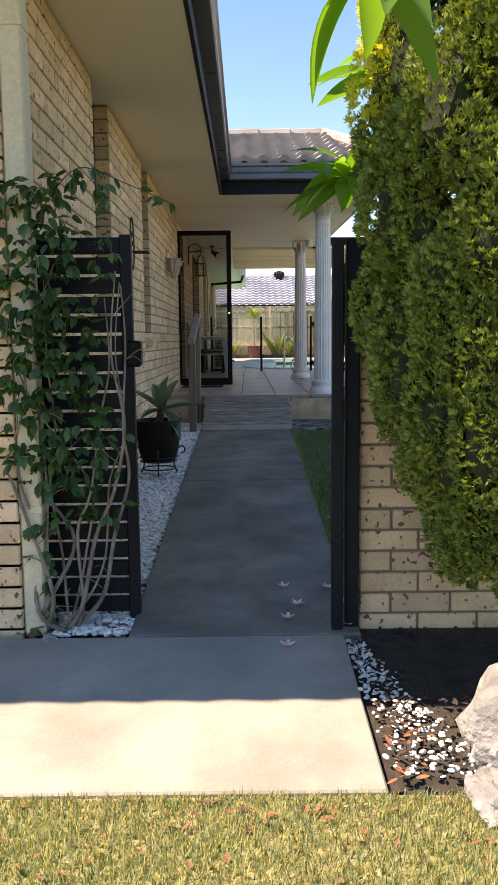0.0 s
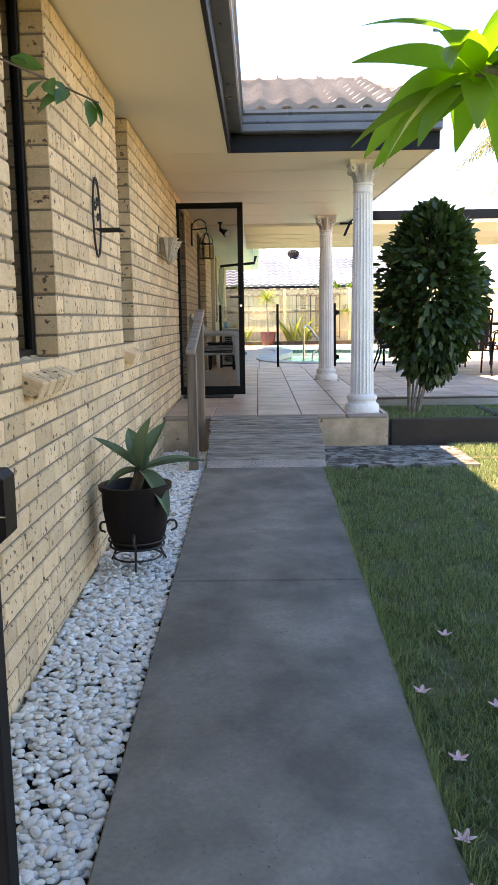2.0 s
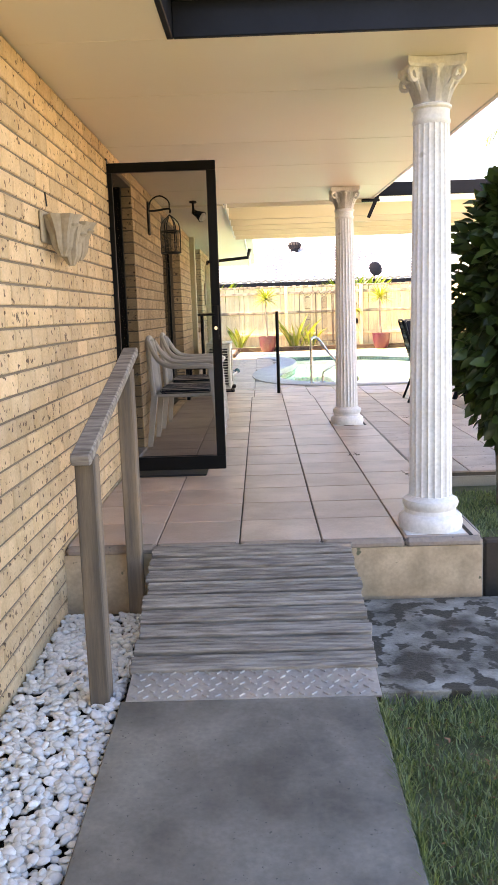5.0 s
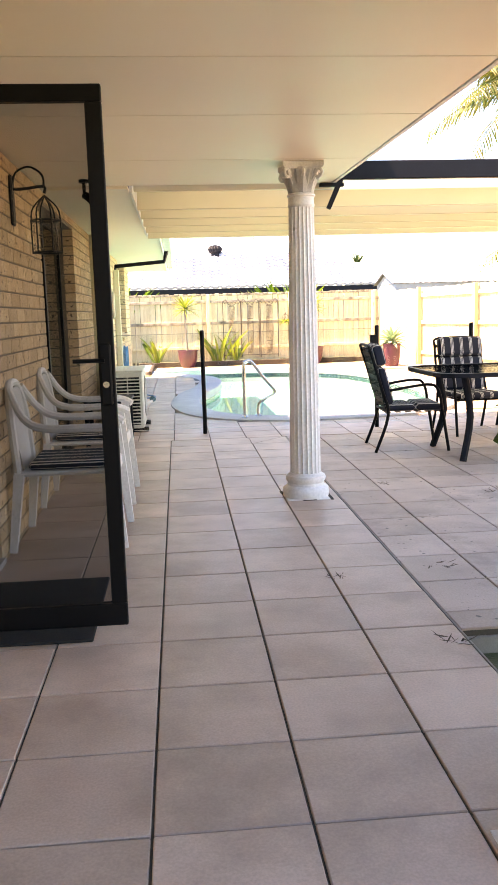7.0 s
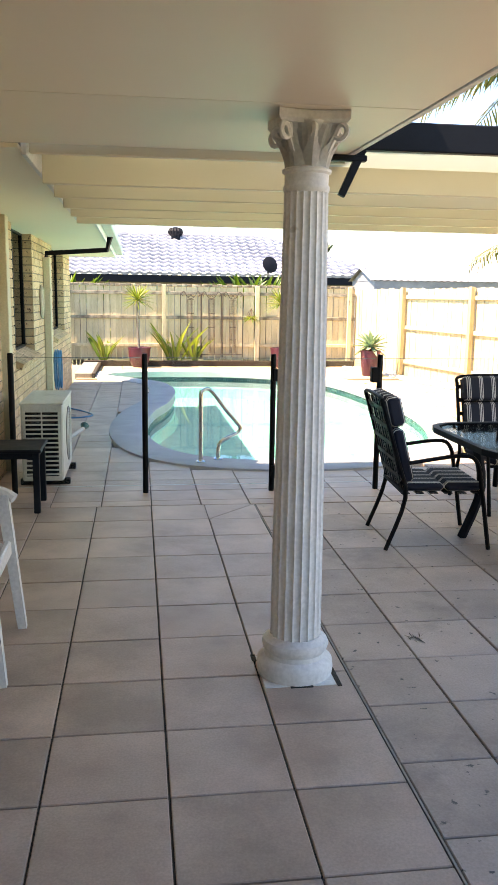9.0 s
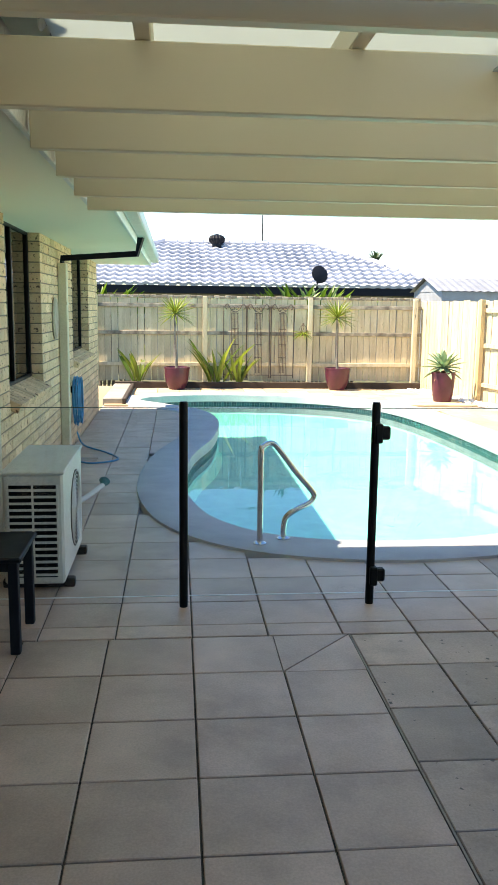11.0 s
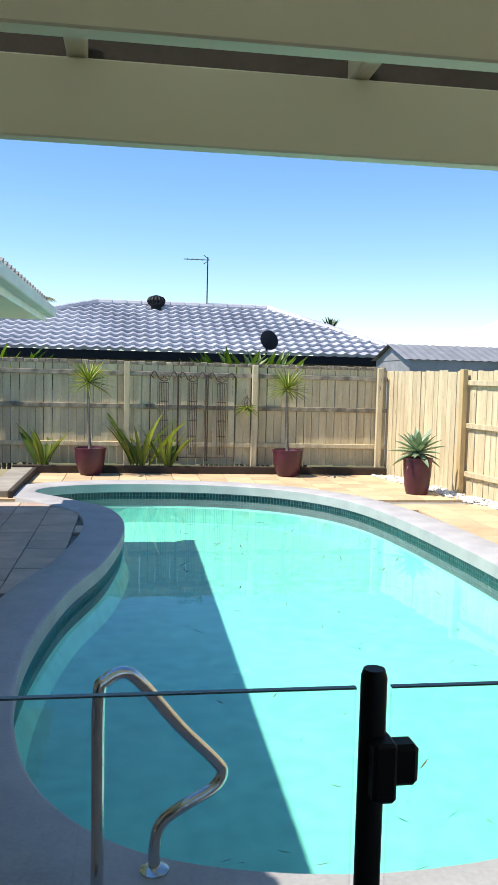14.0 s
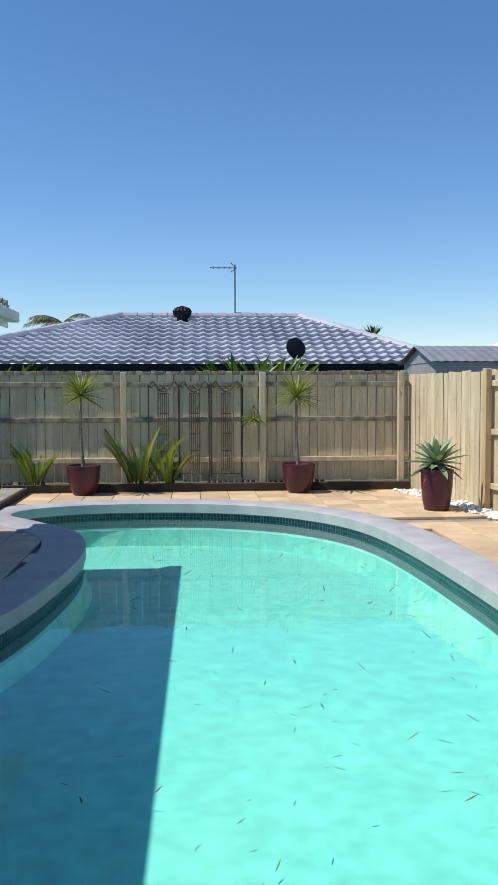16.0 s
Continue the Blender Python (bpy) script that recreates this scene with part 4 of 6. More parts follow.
def pool_rail():
    ob = thing("grab_rail", "polished stainless steel pool grab rail on the coping", "pool rail", (1.27, 12.82, 0.026))
    pts = [(0, 0, 0), (0, 0, 0.30), (0, 0, 0.60), (0.02, 0.01, 0.645), (0.07, 0.03, 0.66), (0.12, 0.05, 0.62), (0.24, 0.10, 0.46), (0.35, 0.15, 0.33), (0.38, 0.16, 0.28), (0.35, 0.15, 0.235), (0.26, 0.12, 0.20), (0.19, 0.115, 0.15), (0.17, 0.11, 0.08), (0.17, 0.11, 0.0)]
    bm = bmesh.new(); tube(bm, curve_points(pts, 5), 0.019, 14); part("rail", bm, STEEL, ob, smooth=True)
    for x, y in ((0, 0), (0.17, 0.11)):
        bm = bmesh.new(); lathe(bm, [(0.045, 0), (0.045, 0.006), (0.022, 0.018)], 20, at=(x, y, 0)); part("flange", bm, STEEL, ob, smooth=True)


pool_rail()
# front brick pier, slatted screen and gate
bm = bmesh.new(); box(bm, 0.92, 2.9, -1.372, -1.15, -0.7, 0.74)
PIER = structure("garden_wall", bm, MORTAR, "low cream brick garden wall beside the gate")


def slat_panel(name, label, W, m, swing=False):
    ob = thing(name, label, "gate"); ob.matrix_basis = m
    H = 1.58
    bm = bmesh.new()
    box(bm, W - 0.045, W, -0.025, 0.025, 0, H, 0.004); part("stile", bm, NAVY, ob)
    bm = bmesh.new(); box(bm, 0, 0.045, -0.025, 0.025, 0, H, 0.004); part("stile", bm, NAVY, ob)
    for i in range(20):
        z = 0.04 + i * 0.0772
        bm = bmesh.new(); box(bm, 0.045, W - 0.045, -0.009, 0.009, z, z + 0.065, 0.003); part("slat", bm, NAVY, ob)
    return ob


S = slat_panel("slatted_screen", "dark navy slatted aluminium screen overgrown by a vine", 0.43, pose(-0.41, -1.25, -0.54))
bm = bmesh.new(); box(bm, 0.40, 0.462, -0.045, 0.03, 1.06, 1.165, 0.01); part("latch", bm, BLACK, S, "black gate latch box")
bm = bmesh.new(); box(bm, 0.80, 0.843, -1.46, -1.41, -0.52, 0.99, 0.004)
part("gate_stile", bm, NAVY, None, "dark navy aluminium gate stile beside the post", category="post")
bm = bmesh.new(); box(bm, 0.856, 0.909, -1.43, -1.375, -0.6, 1.0, 0.004)
part("gate_post", bm, NAVY, None, "dark navy square gate post on the brick wall", category="post")


# ---- loose things and plants ----
def ball_dir():
    z, a = rnd(-1, 1), rnd(0, 2 * math.pi)
    r = math.sqrt(1 - z * z)
    return Vector((r * math.cos(a), r * math.sin(a), z))


def pot(name, label, at, r, h, material, rim=0.012, taper=0.72, soil=0.06, group=""):
    ob = thing(name, label, "plant pot", at, 0, group)
    bm = bmesh.new()
    lathe(bm, [(r * taper, 0.0), (r * (taper + (1 - taper) * 0.55), h * 0.25), (r * (taper + (1 - taper) * 0.9), h * 0.6), (r, h * 0.93), (r + rim, h * 0.93), (r + rim, h), (r - 0.012, h), (r - 0.02, h - soil), (r - 0.03, h - soil - 0.01)], 32)
    part("pot", bm, material, ob, smooth=True)
    bm = bmesh.new(); lathe(bm, [(r - 0.018, h - soil - 0.008), (r - 0.03, h - soil + 0.004)], 24); part("soil", bm, SOIL, ob)
    return ob


# potted agave on a wire stand beside the wall
def agave_on_stand():
    x, y, z = -0.20, 1.55, -0.375
    st = thing("plant_stand", "black scrolled wire plant stand on the white pebbles", "plant stand", (x, y, z))
    bm = bmesh.new()
    ring = lambda r, zz: curve_points([(r * math.cos(a), r * math.sin(a), zz) for a in np.linspace(0, 2 * math.pi, 17)], 2)
    tube(bm, ring(0.135, 0.10), 0.006); tube(bm, ring(0.142, 0.13), 0.005); tube(bm, ring(0.12, 0.04), 0.005); part("ring", bm, BLACK_IRON, st)
    for k in range(3):
        a = 0.6 + k * 2 * math.pi / 3
        u = Vector((math.cos(a), math.sin(a), 0))
        bm = bmesh.new()
        tube(bm, curve_points([u * 0.16 + Vector((0, 0, 0)), u * 0.132 + Vector((0, 0, 0.06)), u * 0.142 + Vector((0, 0, 0.14)), u * 0.18 + Vector((0, 0, 0.19)), u * 0.22 + Vector((0, 0, 0.185)), u * 0.225 + Vector((0, 0, 0.15)), u * 0.195 + Vector((0, 0, 0.14))], 5), 0.006)
        part("leg", bm, BLACK_IRON, st)
    p = pot("potted_agave", "grey green agave in a dark plum plastic pot", (x, y, z + 0.10), 0.17, 0.31, PLASTIC_DARK)
    bm = bmesh.new(); tube(bm, curve_points([(-0.02, -0.02, 0.23), (0.01, 0.0, 0.31), (0.03, 0.0, 0.38)], 3), 0.028, 10, 0.03); part("stem", bm, BARK_DARK, p)
    for d, L, w, bend in (((-0.75, 0.1, 0.55), 0.30, 0.075, -0.05), ((-0.3, 0.5, 0.9), 0.25, 0.08, 0.0), ((0.12, 0.1, 1.0), 0.27, 0.09, 0.03), ((0.35, 0.5, 0.95), 0.30, 0.075, 0.08),
                          ((0.95, 0.2, 0.28), 0.32, 0.085, 0.10), ((0.6, -0.5, -0.35), 0.26, 0.08, 0.35), ((-0.5, -0.2, 0.0), 0.18, 0.07, 0.3), ((-0.1, 0.8, 0.3), 0.2, 0.07, 0.2)):
        vs, fs = quad_leaf(w * 1.35, L, 0.28, bend + 0.08, 8, 0.03)
        bm = bmesh.new(); bv = [bm.verts.new(aim((0.03, 0, 0.375), d, 0) @ Vector(v)) for v in vs]
        for f in fs:
            bm.faces.new([bv[i] for i in f])
        bmesh.ops.solidify(bm, geom=bm.faces[:], thickness=0.006)
        part("leaf", bm, LEAF_GREY, p, smooth=True)


agave_on_stand()


# climbing vine over the screen
def vine():
    ob = thing("vine", "leafy dark green vine with pale bare stems climbing a slatted screen", "climbing plant", (-0.3, -1.4, -0.54))
    stems = []
    for k in range(11):
        x0 = rnd(-0.08, 0.06)
        c = [(x0 + rnd(-0.02, 0.02), rnd(-0.02, 0.03), 0.0)]
        zz, x = 0.0, x0
        for i in range(6):
            zz += rnd(0.16, 0.34) if i else rnd(0.1, 0.2)
            x += rnd(-0.11, 0.13)
            x = max(min(x, 0.3), -0.16)
            c.append((x, rnd(-0.07, 0.06), zz))
        stems.append(curve_points(c, 5))
    bm = bmesh.new()
    for s in stems:
        tube(bm, s, rnd(0.006, 0.011), 6, 0.0025)
    for k in range(26):
        s = random.choice(stems); p = s[int(rnd(4, len(s) - 1))]
        d = Vector((rnd(-0.6, 1), rnd(-0.6, 0.2), rnd(-0.1, 0.8)))
        tube(bm, curve_points([p, p + d * 0.09, p + d * 0.17 + Vector((0, 0, rnd(-0.05, 0.02)))], 3), 0.0025, 5, 0.001)
    part("stem", bm, BARK, ob, smooth=True)
    runner = curve_points([(0.0, 0.0, 1.65), (0.1, 0.25, 1.86), (0.3, 0.3, 1.80), (0.48, 0.3, 1.72)], 6)
    bm = bmesh.new(); tube(bm, runner, 0.003, 5, 0.0015); part("runner", bm, BARK_DARK, ob)
    mats = []

    def sprig(p, s=1.0):
        d = Vector((rnd(-1, 1), rnd(-1, 0.25), rnd(-0.9, 0.3))).normalized()
        for k in range(3):
            a = (-0.6, 0.0, 0.6)[k] + rnd(-0.15, 0.15)
            q = Matrix.Rotation(a, 3, "Z") @ d
            mats.append(aim(p + q * 0.012, (q.x, q.y, q.z - 0.25), rnd(-0.7, 0.7), s * rnd(0.75, 1.25)))
    dens = [(-0.14, 0.12, 0.95, 1.75, 230, 0.14), (-0.16, 0.22, 0.6, 1.35, 170, 0.10), (-0.1, 0.30, 0.45, 0.95, 90, 0.08), (-0.02, 0.3, 1.4, 1.8, 60, 0.10), (-0.14, 0.0, 0.0, 0.5, 26, 0.06)]
    for x0, x1, z0, z1, n, dep in dens:
        for i in range(n):
            sprig(Vector((rnd(x0, x1), rnd(-dep, 0.04), rnd(z0, z1))))
    for p in runner[6:]:
        if random.random() < 0.5:
            sprig(p, 0.9)
    vs, fs = quad_leaf(0.026, 0.047, 0.12, 0.25, 3, 0.06)
    multi("leaves", vs, fs, mats, LEAF_VINE, ob, label="small pointed dark green leaves")
    dry = [Matrix.Translation((rnd(-0.12, 0.3), rnd(-0.06, 0.1), rnd(0.0, 0.02))) @ pose(0, 0, 0, rnd(-30, 30), rnd(-30, 30), rnd(0, 360)) for _ in range(80)]
    multi("leaf_litter", vs, fs, [Matrix.Translation((-0.3, -1.4, -0.535)) @ m for m in dry], DRY_LEAF, label="dry brown leaves at the foot of the vine", kind="stuff")


vine()


# conifer in front of the wall
def conifer():
    base = Vector((1.47, -1.76, -0.56))
    ob = thing("conifer", "dense columnar conifer with dark green feathery sprays and painted sunlit yellow patches", "conifer", base)
    bm = bmesh.new(); tube(bm, [(0, 0, -0.02), (0.01, 0, 0.4), (0, 0, 2.4)], 0.05, 10, 0.02); part("trunk", bm, BARK_DARK, ob)
    lobes = []
    for i in range(250):
        z = 0.42 + 2.8 * (i + rnd(0, 1)) / 250
        R = 0.575 * min(1.0, 0.25 + (z - 0.25) * 0.95) * (1 if z < 2.3 else 1 - (z - 2.3) * 0.25)
        a = i * 2.39996 + rnd(-0.35, 0.35)
        q = rnd(0.76, 0.93)
        lobes.append((Vector((math.cos(a) * R * q, math.sin(a) * R * q * 0.82, z)), rnd(0.085, 0.13), rnd(0.13, 0.24)))
    # Lobed filler core, near black: the shade between sprays put into its colour.
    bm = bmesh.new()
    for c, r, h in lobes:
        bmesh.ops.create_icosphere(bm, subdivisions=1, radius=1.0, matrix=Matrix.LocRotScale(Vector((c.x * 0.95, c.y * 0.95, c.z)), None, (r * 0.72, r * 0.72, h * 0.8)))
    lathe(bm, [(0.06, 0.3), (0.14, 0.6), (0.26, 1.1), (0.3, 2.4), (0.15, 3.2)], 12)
    part("inner_foliage", bm, surface("conifer_shade_core", (0.02, 0.03, 0.008), 0.95, grain=40, bump=0.8, depth=0.01), ob)
    vs, fs = [], []
    for k in range(4):
        a = (k - 1.5) * 0.5
        L = 0.029 * (1 - 0.14 * abs(k - 1.5))
        n0 = len(vs)
        sx, cy = math.sin(a), math.cos(a)
        vs += [(0, 0.002 * k, 0), (sx * L * 0.5 - cy * 0.0032, cy * L * 0.5 + sx * 0.003, 0.003), (sx * L, cy * L, 0.0), (sx * L * 0.5 + cy * 0.004, cy * L * 0.5 - sx * 0.004, -0.001)]
        fs.append((n0, n0 + 1, n0 + 2, n0 + 3))
    dark, sun_gold = [], []
    for c, r, h in lobes:
        for i in range(680):
            d = ball_dir()
            out = Vector((c.x, c.y, 0)).normalized()
            if d.dot(out) < -0.25:
                continue
            p = c + Vector((d.x * r, d.y * r, d.z * h)) * rnd(0.86, 1.04)
            way = (d * 0.8 + Vector((0, 0, 0.75)) + ball_dir() * 0.35)
            m = aim(p, way, rnd(-1.5, 1.5), rnd(0.7, 1.15))
            # Yellow is painted where sun strikes: lower right and upper left edge.
            golden = (noise.noise(p * 2.0 + Vector((3, 1, 7))) > -0.2 + 0.5 * max(0, p.z - 0.9) - 0.5 * p.x and -0.15 < p.x and p.z < 1.6) or (1.9 < p.z < 2.6 and p.x < -0.42 and noise.noise(p * 3) > 0.0)
            (sun_gold if golden else dark).append(m)
    multi("foliage", vs, fs, dark, CONIFER, ob, label="dark green feathery sprays")
    multi("foliage", vs, fs, sun_gold, leaf_material("sunlit_gold_spray", (0.42, 0.46, 0.04), (0.78, 0.72, 0.12), 0.35, 0.7), ob, label="yellow feathery sprays, their sunlight put into the colour")


conifer()


# broad-leaved tree whose branches hang over the gate
def frangipani():
    ob = thing("frangipani", "frangipani tree with long glossy bright green leaves on bare grey limbs", "tree", (2.1, -0.15, -0.45))
    limbs = [[(0, 0, 0), (-0.05, 0, 0.8), (-0.25, 0.0, 1.5), (-0.7, -0.05, 1.85), (-1.1, -0.05, 1.92)],
             [(-0.2, 0, 1.3), (-0.1, -0.8, 2.0), (-0.6, -1.8, 2.45), (-1.33, -2.35, 2.02)], [(-0.4, 0, 1.7), (-0.7, 0.1, 2.2), (-0.9, 0.0, 2.45)], [(-0.1, -0.8, 2.0), (-0.5, -1.2, 2.15), (-0.75, -1.5, 2.3)]]
    bm = bmesh.new()
    for l in limbs:
        tube(bm, curve_points(l, 5), 0.05 if l is limbs[0] else 0.03, 8, 0.016)
    part("trunk", bm, BARK, ob, smooth=True)
    mats = []
    for tip, n, drop in (((-1.1, -0.05, 1.92), 26, 0.55), ((-0.9, 0.0, 2.45), 16, 0.4), ((-1.33, -2.35, 2.0), 16, 1.1), ((-0.75, -1.5, 2.3), 14, 0.5), ((-0.62, -0.05, 2.1), 12, 0.4)):
        for i in range(n):
            a = i * 2.4 + rnd(-0.3, 0.3)
            up = rnd(-drop, 0.75)
            d = Vector((math.cos(a), math.sin(a), up))
            mats.append(aim(Vector(tip) + d * 0.02 + Vector((0, 0, rnd(-0.06, 0.06))), d, rnd(-0.5, 0.5), rnd(0.75, 1.15)))
    vs, fs = quad_leaf(0.10, 0.32, 0.16, 0.42, 8, 0.06)
    multi("leaves", vs, fs, mats, LEAF_BRIGHT, ob, smooth=True, label="long pointed bright green leaves")


frangipani()


def shrub():
    ob = thing("shrub", "rounded dark green glossy-leaved shrub with pale bare stems", "shrub", (1.95, 5.62, -0.28))
    bm = bmesh.new()
    for k in range(7):
        a = k * 0.9
        tube(bm, curve_points([(0.04 * math.cos(a), 0.04 * math.sin(a), 0), (0.08 * math.cos(a) + 0.03, 0.08 * math.sin(a), 0.4), (0.2 * math.cos(a) + 0.12, 0.2 * math.sin(a), 0.95), (0.3 * math.cos(a) + 0.16, 0.3 * math.sin(a), 1.5)], 4), 0.014, 7, 0.006)
    part("trunk", bm, BARK, ob, smooth=True)
    mats = []
    for i in range(7500):
        d = ball_dir()
        z = 1.32 + d.z * 0.80
        r = 0.56 * (0.86 + 0.28 * noise.noise(d * 2.2)) * rnd(0.4, 1.0)
        if z < 0.8 and random.random() < 0.5:
            continue
        p = Vector((0.17 + d.x * r, d.y * r, z + rnd(-0.05, 0.05)))
        mats.append(aim(p, d + Vector((0, 0, rnd(-0.9, 0.5))) + ball_dir() * 0.5, rnd(-1.5, 1.5), rnd(0.7, 1.25)))
    vs, fs = quad_leaf(0.052, 0.095, 0.15, 0.15, 3, 0.06)
    multi("leaves", vs, fs, mats, LEAF_DARK, ob, smooth=True, label="small glossy dark green leaves")
    pl = thing("edging", "dark timber edging around the shrub bed", "garden edging", (1.95, 5.4, -0.28))
    bm = bmesh.new(); box(bm, -0.34, 0.75, -0.58, -0.50, -0.12, 0.21, 0.01); part("sleeper", bm, SLEEPER, pl)
    bm = bmesh.new(); box(bm, 0.67, 0.75, -0.497, 0.5, -0.1, 0.21, 0.01); part("sleeper", bm, SLEEPER, pl)


shrub()


def rosette(ob, at, n, L, w, up0, up1, material, bend=0.25, label=""):
    mats = [aim(Vector(at), (math.cos(i * 2.4), math.sin(i * 2.4), up0 + (up1 - up0) * i / n), 0, rnd(0.8, 1.1)) for i in range(n)]
    vs, fs = quad_leaf(w, L, 0.3, bend, 5, 0.03)
    return multi("leaves", vs, fs, mats, material, ob, smooth=True, label=label)


def yucca(x, y, z, h):
    ob = pot("potted_yucca", "spiky yucca on a thin trunk in a plum glazed pot", (x, y, z), 0.235, 0.42, PLUM, 0.01, 0.62, 0.04, "potted plants by the fence")
    bm = bmesh.new(); tube(bm, curve_points([(0, 0, 0.36), (-0.03, 0, 0.36 + h * 0.4), (-0.03, 0, 0.36 + h)], 4), 0.028, 8, 0.02); part("trunk", bm, BARK, ob)
    rosette(ob, (-0.03, 0, 0.38 + h), 70, 0.42, 0.028, -0.5, 1.9, LEAF_YUCCA, 0.1, "narrow yellow green spikes")
    return ob


yucca(0.74, 23.1, 0.0, 1.02)
yucca(3.80, 23.1, 0.0, 0.98)
ag = pot("potted_agave", "broad-leaved green agave in a tall plum pot", (5.25, 21.2, -0.02), 0.195, 0.52, PLUM, 0.01, 0.72, 0.04, "potted plants by the fence")
rosette(ag, (0, 0, 0.58), 34, 0.40, 0.085, -0.5, 1.8, LEAF_GREY, 0.08, "broad pointed leaves")
rosette(ag, (0, 0, 0.55), 14, 0.28, 0.03, -1.2, -0.3, DRY_LEAF, 0.3, "dry drooping leaves")


def clump(x, y, z, n, L, w, spread, material, label, cat="garden plant", lift=0.0):
    ob = thing("plant", label, cat, (x, y, z))
    mats = []
    for i in range(n):
        a = rnd(0, 2 * math.pi); r = rnd(0, spread)
        mats.append(aim((math.cos(a) * r, math.sin(a) * r * 0.4, lift), (math.cos(a) * 0.4 + rnd(-0.2, 0.2), math.sin(a) * 0.2, 1), rnd(-1, 1), rnd(0.6, 1.1)))
    vs, fs = quad_leaf(w, L, 0.2, 0.25, 5, 0.04)
    multi("leaves", vs, fs, mats, material, ob, smooth=True)
    if lift:
        bm = bmesh.new()
        for k in range(5):
            q = (k - 2) * spread * 0.4
            tube(bm, [(q * 0.5, 0, 0), (q * 0.8, 0, lift * 0.5), (q, 0, lift + 0.05)], 0.035, 6, 0.025)
        part("trunk", bm, BARK, ob)
    return ob


CL = "upright yellow green bromeliads in the bed against the fence"
clump(0.02, 23.45, 0.09, 15, 0.72, 0.075, 0.12, LEAF_YUCCA, CL)
clump(1.50, 23.45, 0.09, 17, 0.92, 0.08, 0.17, LEAF_YUCCA, CL)
clump(1.92, 23.45, 0.09, 14, 0.74, 0.08, 0.13, LEAF_YUCCA, CL)
for x, n, L in ((-1.5, 40, 0.8), (-0.7, 44, 0.75), (-0.2, 20, 0.6), (2.7, 26, 0.6), (3.05, 44, 0.8), (3.5, 44, 0.8), (4.15, 22, 0.6)):
    clump(x, 24.2, -0.05, n, L, 0.12, 0.4, LEAF_STRAP, "green strappy plants behind the fence", "garden plant", 1.3)
bm = bmesh.new(); box(bm, -0.44, -0.13, 20.75, 23.28, -0.02, 0.085, 0.008)
structure("kerb", bm, CONCRETE_LIGHT, "low pale concrete kerb along the wall corner")
bm = bmesh.new(); box(bm, -0.128, -0.07, 20.7, 23.28, -0.02, 0.09, 0.008)
structure("kerb_edge", bm, SLEEPER, "dark timber edge of the kerb")
hp = thing("hanging_plant", "half-dry yellow green plant hanging on the fence", "hanging plant", (3.18, 23.5, 1.25))
rosette(hp, (0, -0.02, -0.2), 20, 0.24, 0.035, -0.4, 0.6, LEAF_YUCCA, 0.3, "small yellow green leaves")
bm = bmesh.new()
for k in range(7):
    tube(bm, curve_points([(rnd(-0.02, 0.02), 0, 0.0), (rnd(-0.08, 0.08), -0.03, -0.12), (rnd(-0.12, 0.12), -0.03, -0.24)], 3), 0.006, 4, 0.003)
part("stem", bm, BARK_DARK, hp)
bp = thing("planter_bed", "dark timber sleeper edging of the bed along the fence", "garden bed", (0, 23.3, 0))
bm = bmesh.new(); box(bm, -0.44, 5.5, 0.0, 0.08, -0.02, 0.12, 0.01); part("sleeper", bm, SLEEPER, bp)
bm = bmesh.new(); box(bm, -0.44, 5.5, 0.08, 0.32, -0.02, 0.09); part("soil", bm, SOIL, bp)


def palm(x, y, z0, h, n, L, label, droop=0.6):
    ob = thing("palm_tree", label, "palm tree", (x, y, z0))
    bm = bmesh.new(); tube(bm, curve_points([(0, 0, 0), (0.1, 0, h * 0.5), (0, 0, h)], 6), 0.16, 12, 0.11); part("trunk", bm, BARK, ob)
    leafs, bm = [], bmesh.new()
    for i in range(n):
        a = i * 2.4; up = rnd(-0.3, 1.1)
        d = Vector((math.cos(a), math.sin(a), up)).normalized()
        line = [Vector((0, 0, h)) + d * L * t + Vector((0, 0, -droop * L * t * t * 0.8)) for t in np.linspace(0, 1, 12)]
        tube(bm, line, 0.02, 5, 0.004)
        for j in range(2, 12):
            for k in range(3):
                p = line[j - 1].lerp(line[j], k / 3)
                t = (line[j] - line[j - 1]).normalized()
                side = t.cross(Vector((0, 0, 1))).normalized()
                for sgn in (-1, 1):
                    leafs.append(aim(p, t * 0.6 + side * sgn + Vector((0, 0, -0.35)), rnd(-0.6, 0.6), (1.15 - abs(j - 6) * 0.08) * rnd(0.85, 1.1)))
    part("frond", bm, LEAF_PALM, ob)
    vs, fs = quad_leaf(0.035, 0.42 * L / 1.8, 0.1, 0.3, 3, 0.05)
    multi("foliage", vs, fs, leafs, LEAF_PALM, ob, label="narrow drooping green and brown leaflets")
    return ob


palm(7.85, 20.0, -0.1, 5.7, 34, 2.1, "tall palm with drooping green and brown fronds behind the fence")
palm(9.4, 21.5, -0.1, 2.9, 18, 2.2, "lower palm with arching green fronds behind the fence")
palm(-2.9, 45.0, -0.1, 4.3, 13, 1.7, "distant palm behind the far house")
palm(-0.9, 48.0, -0.1, 4.3, 10, 1.2, "distant palm behind the far house")
clump(9.5, 44, -0.05, 40, 0.6, 0.07, 0.12, LEAF_DARK, "spiky-topped tree beyond the far house", "tree", 3.6)


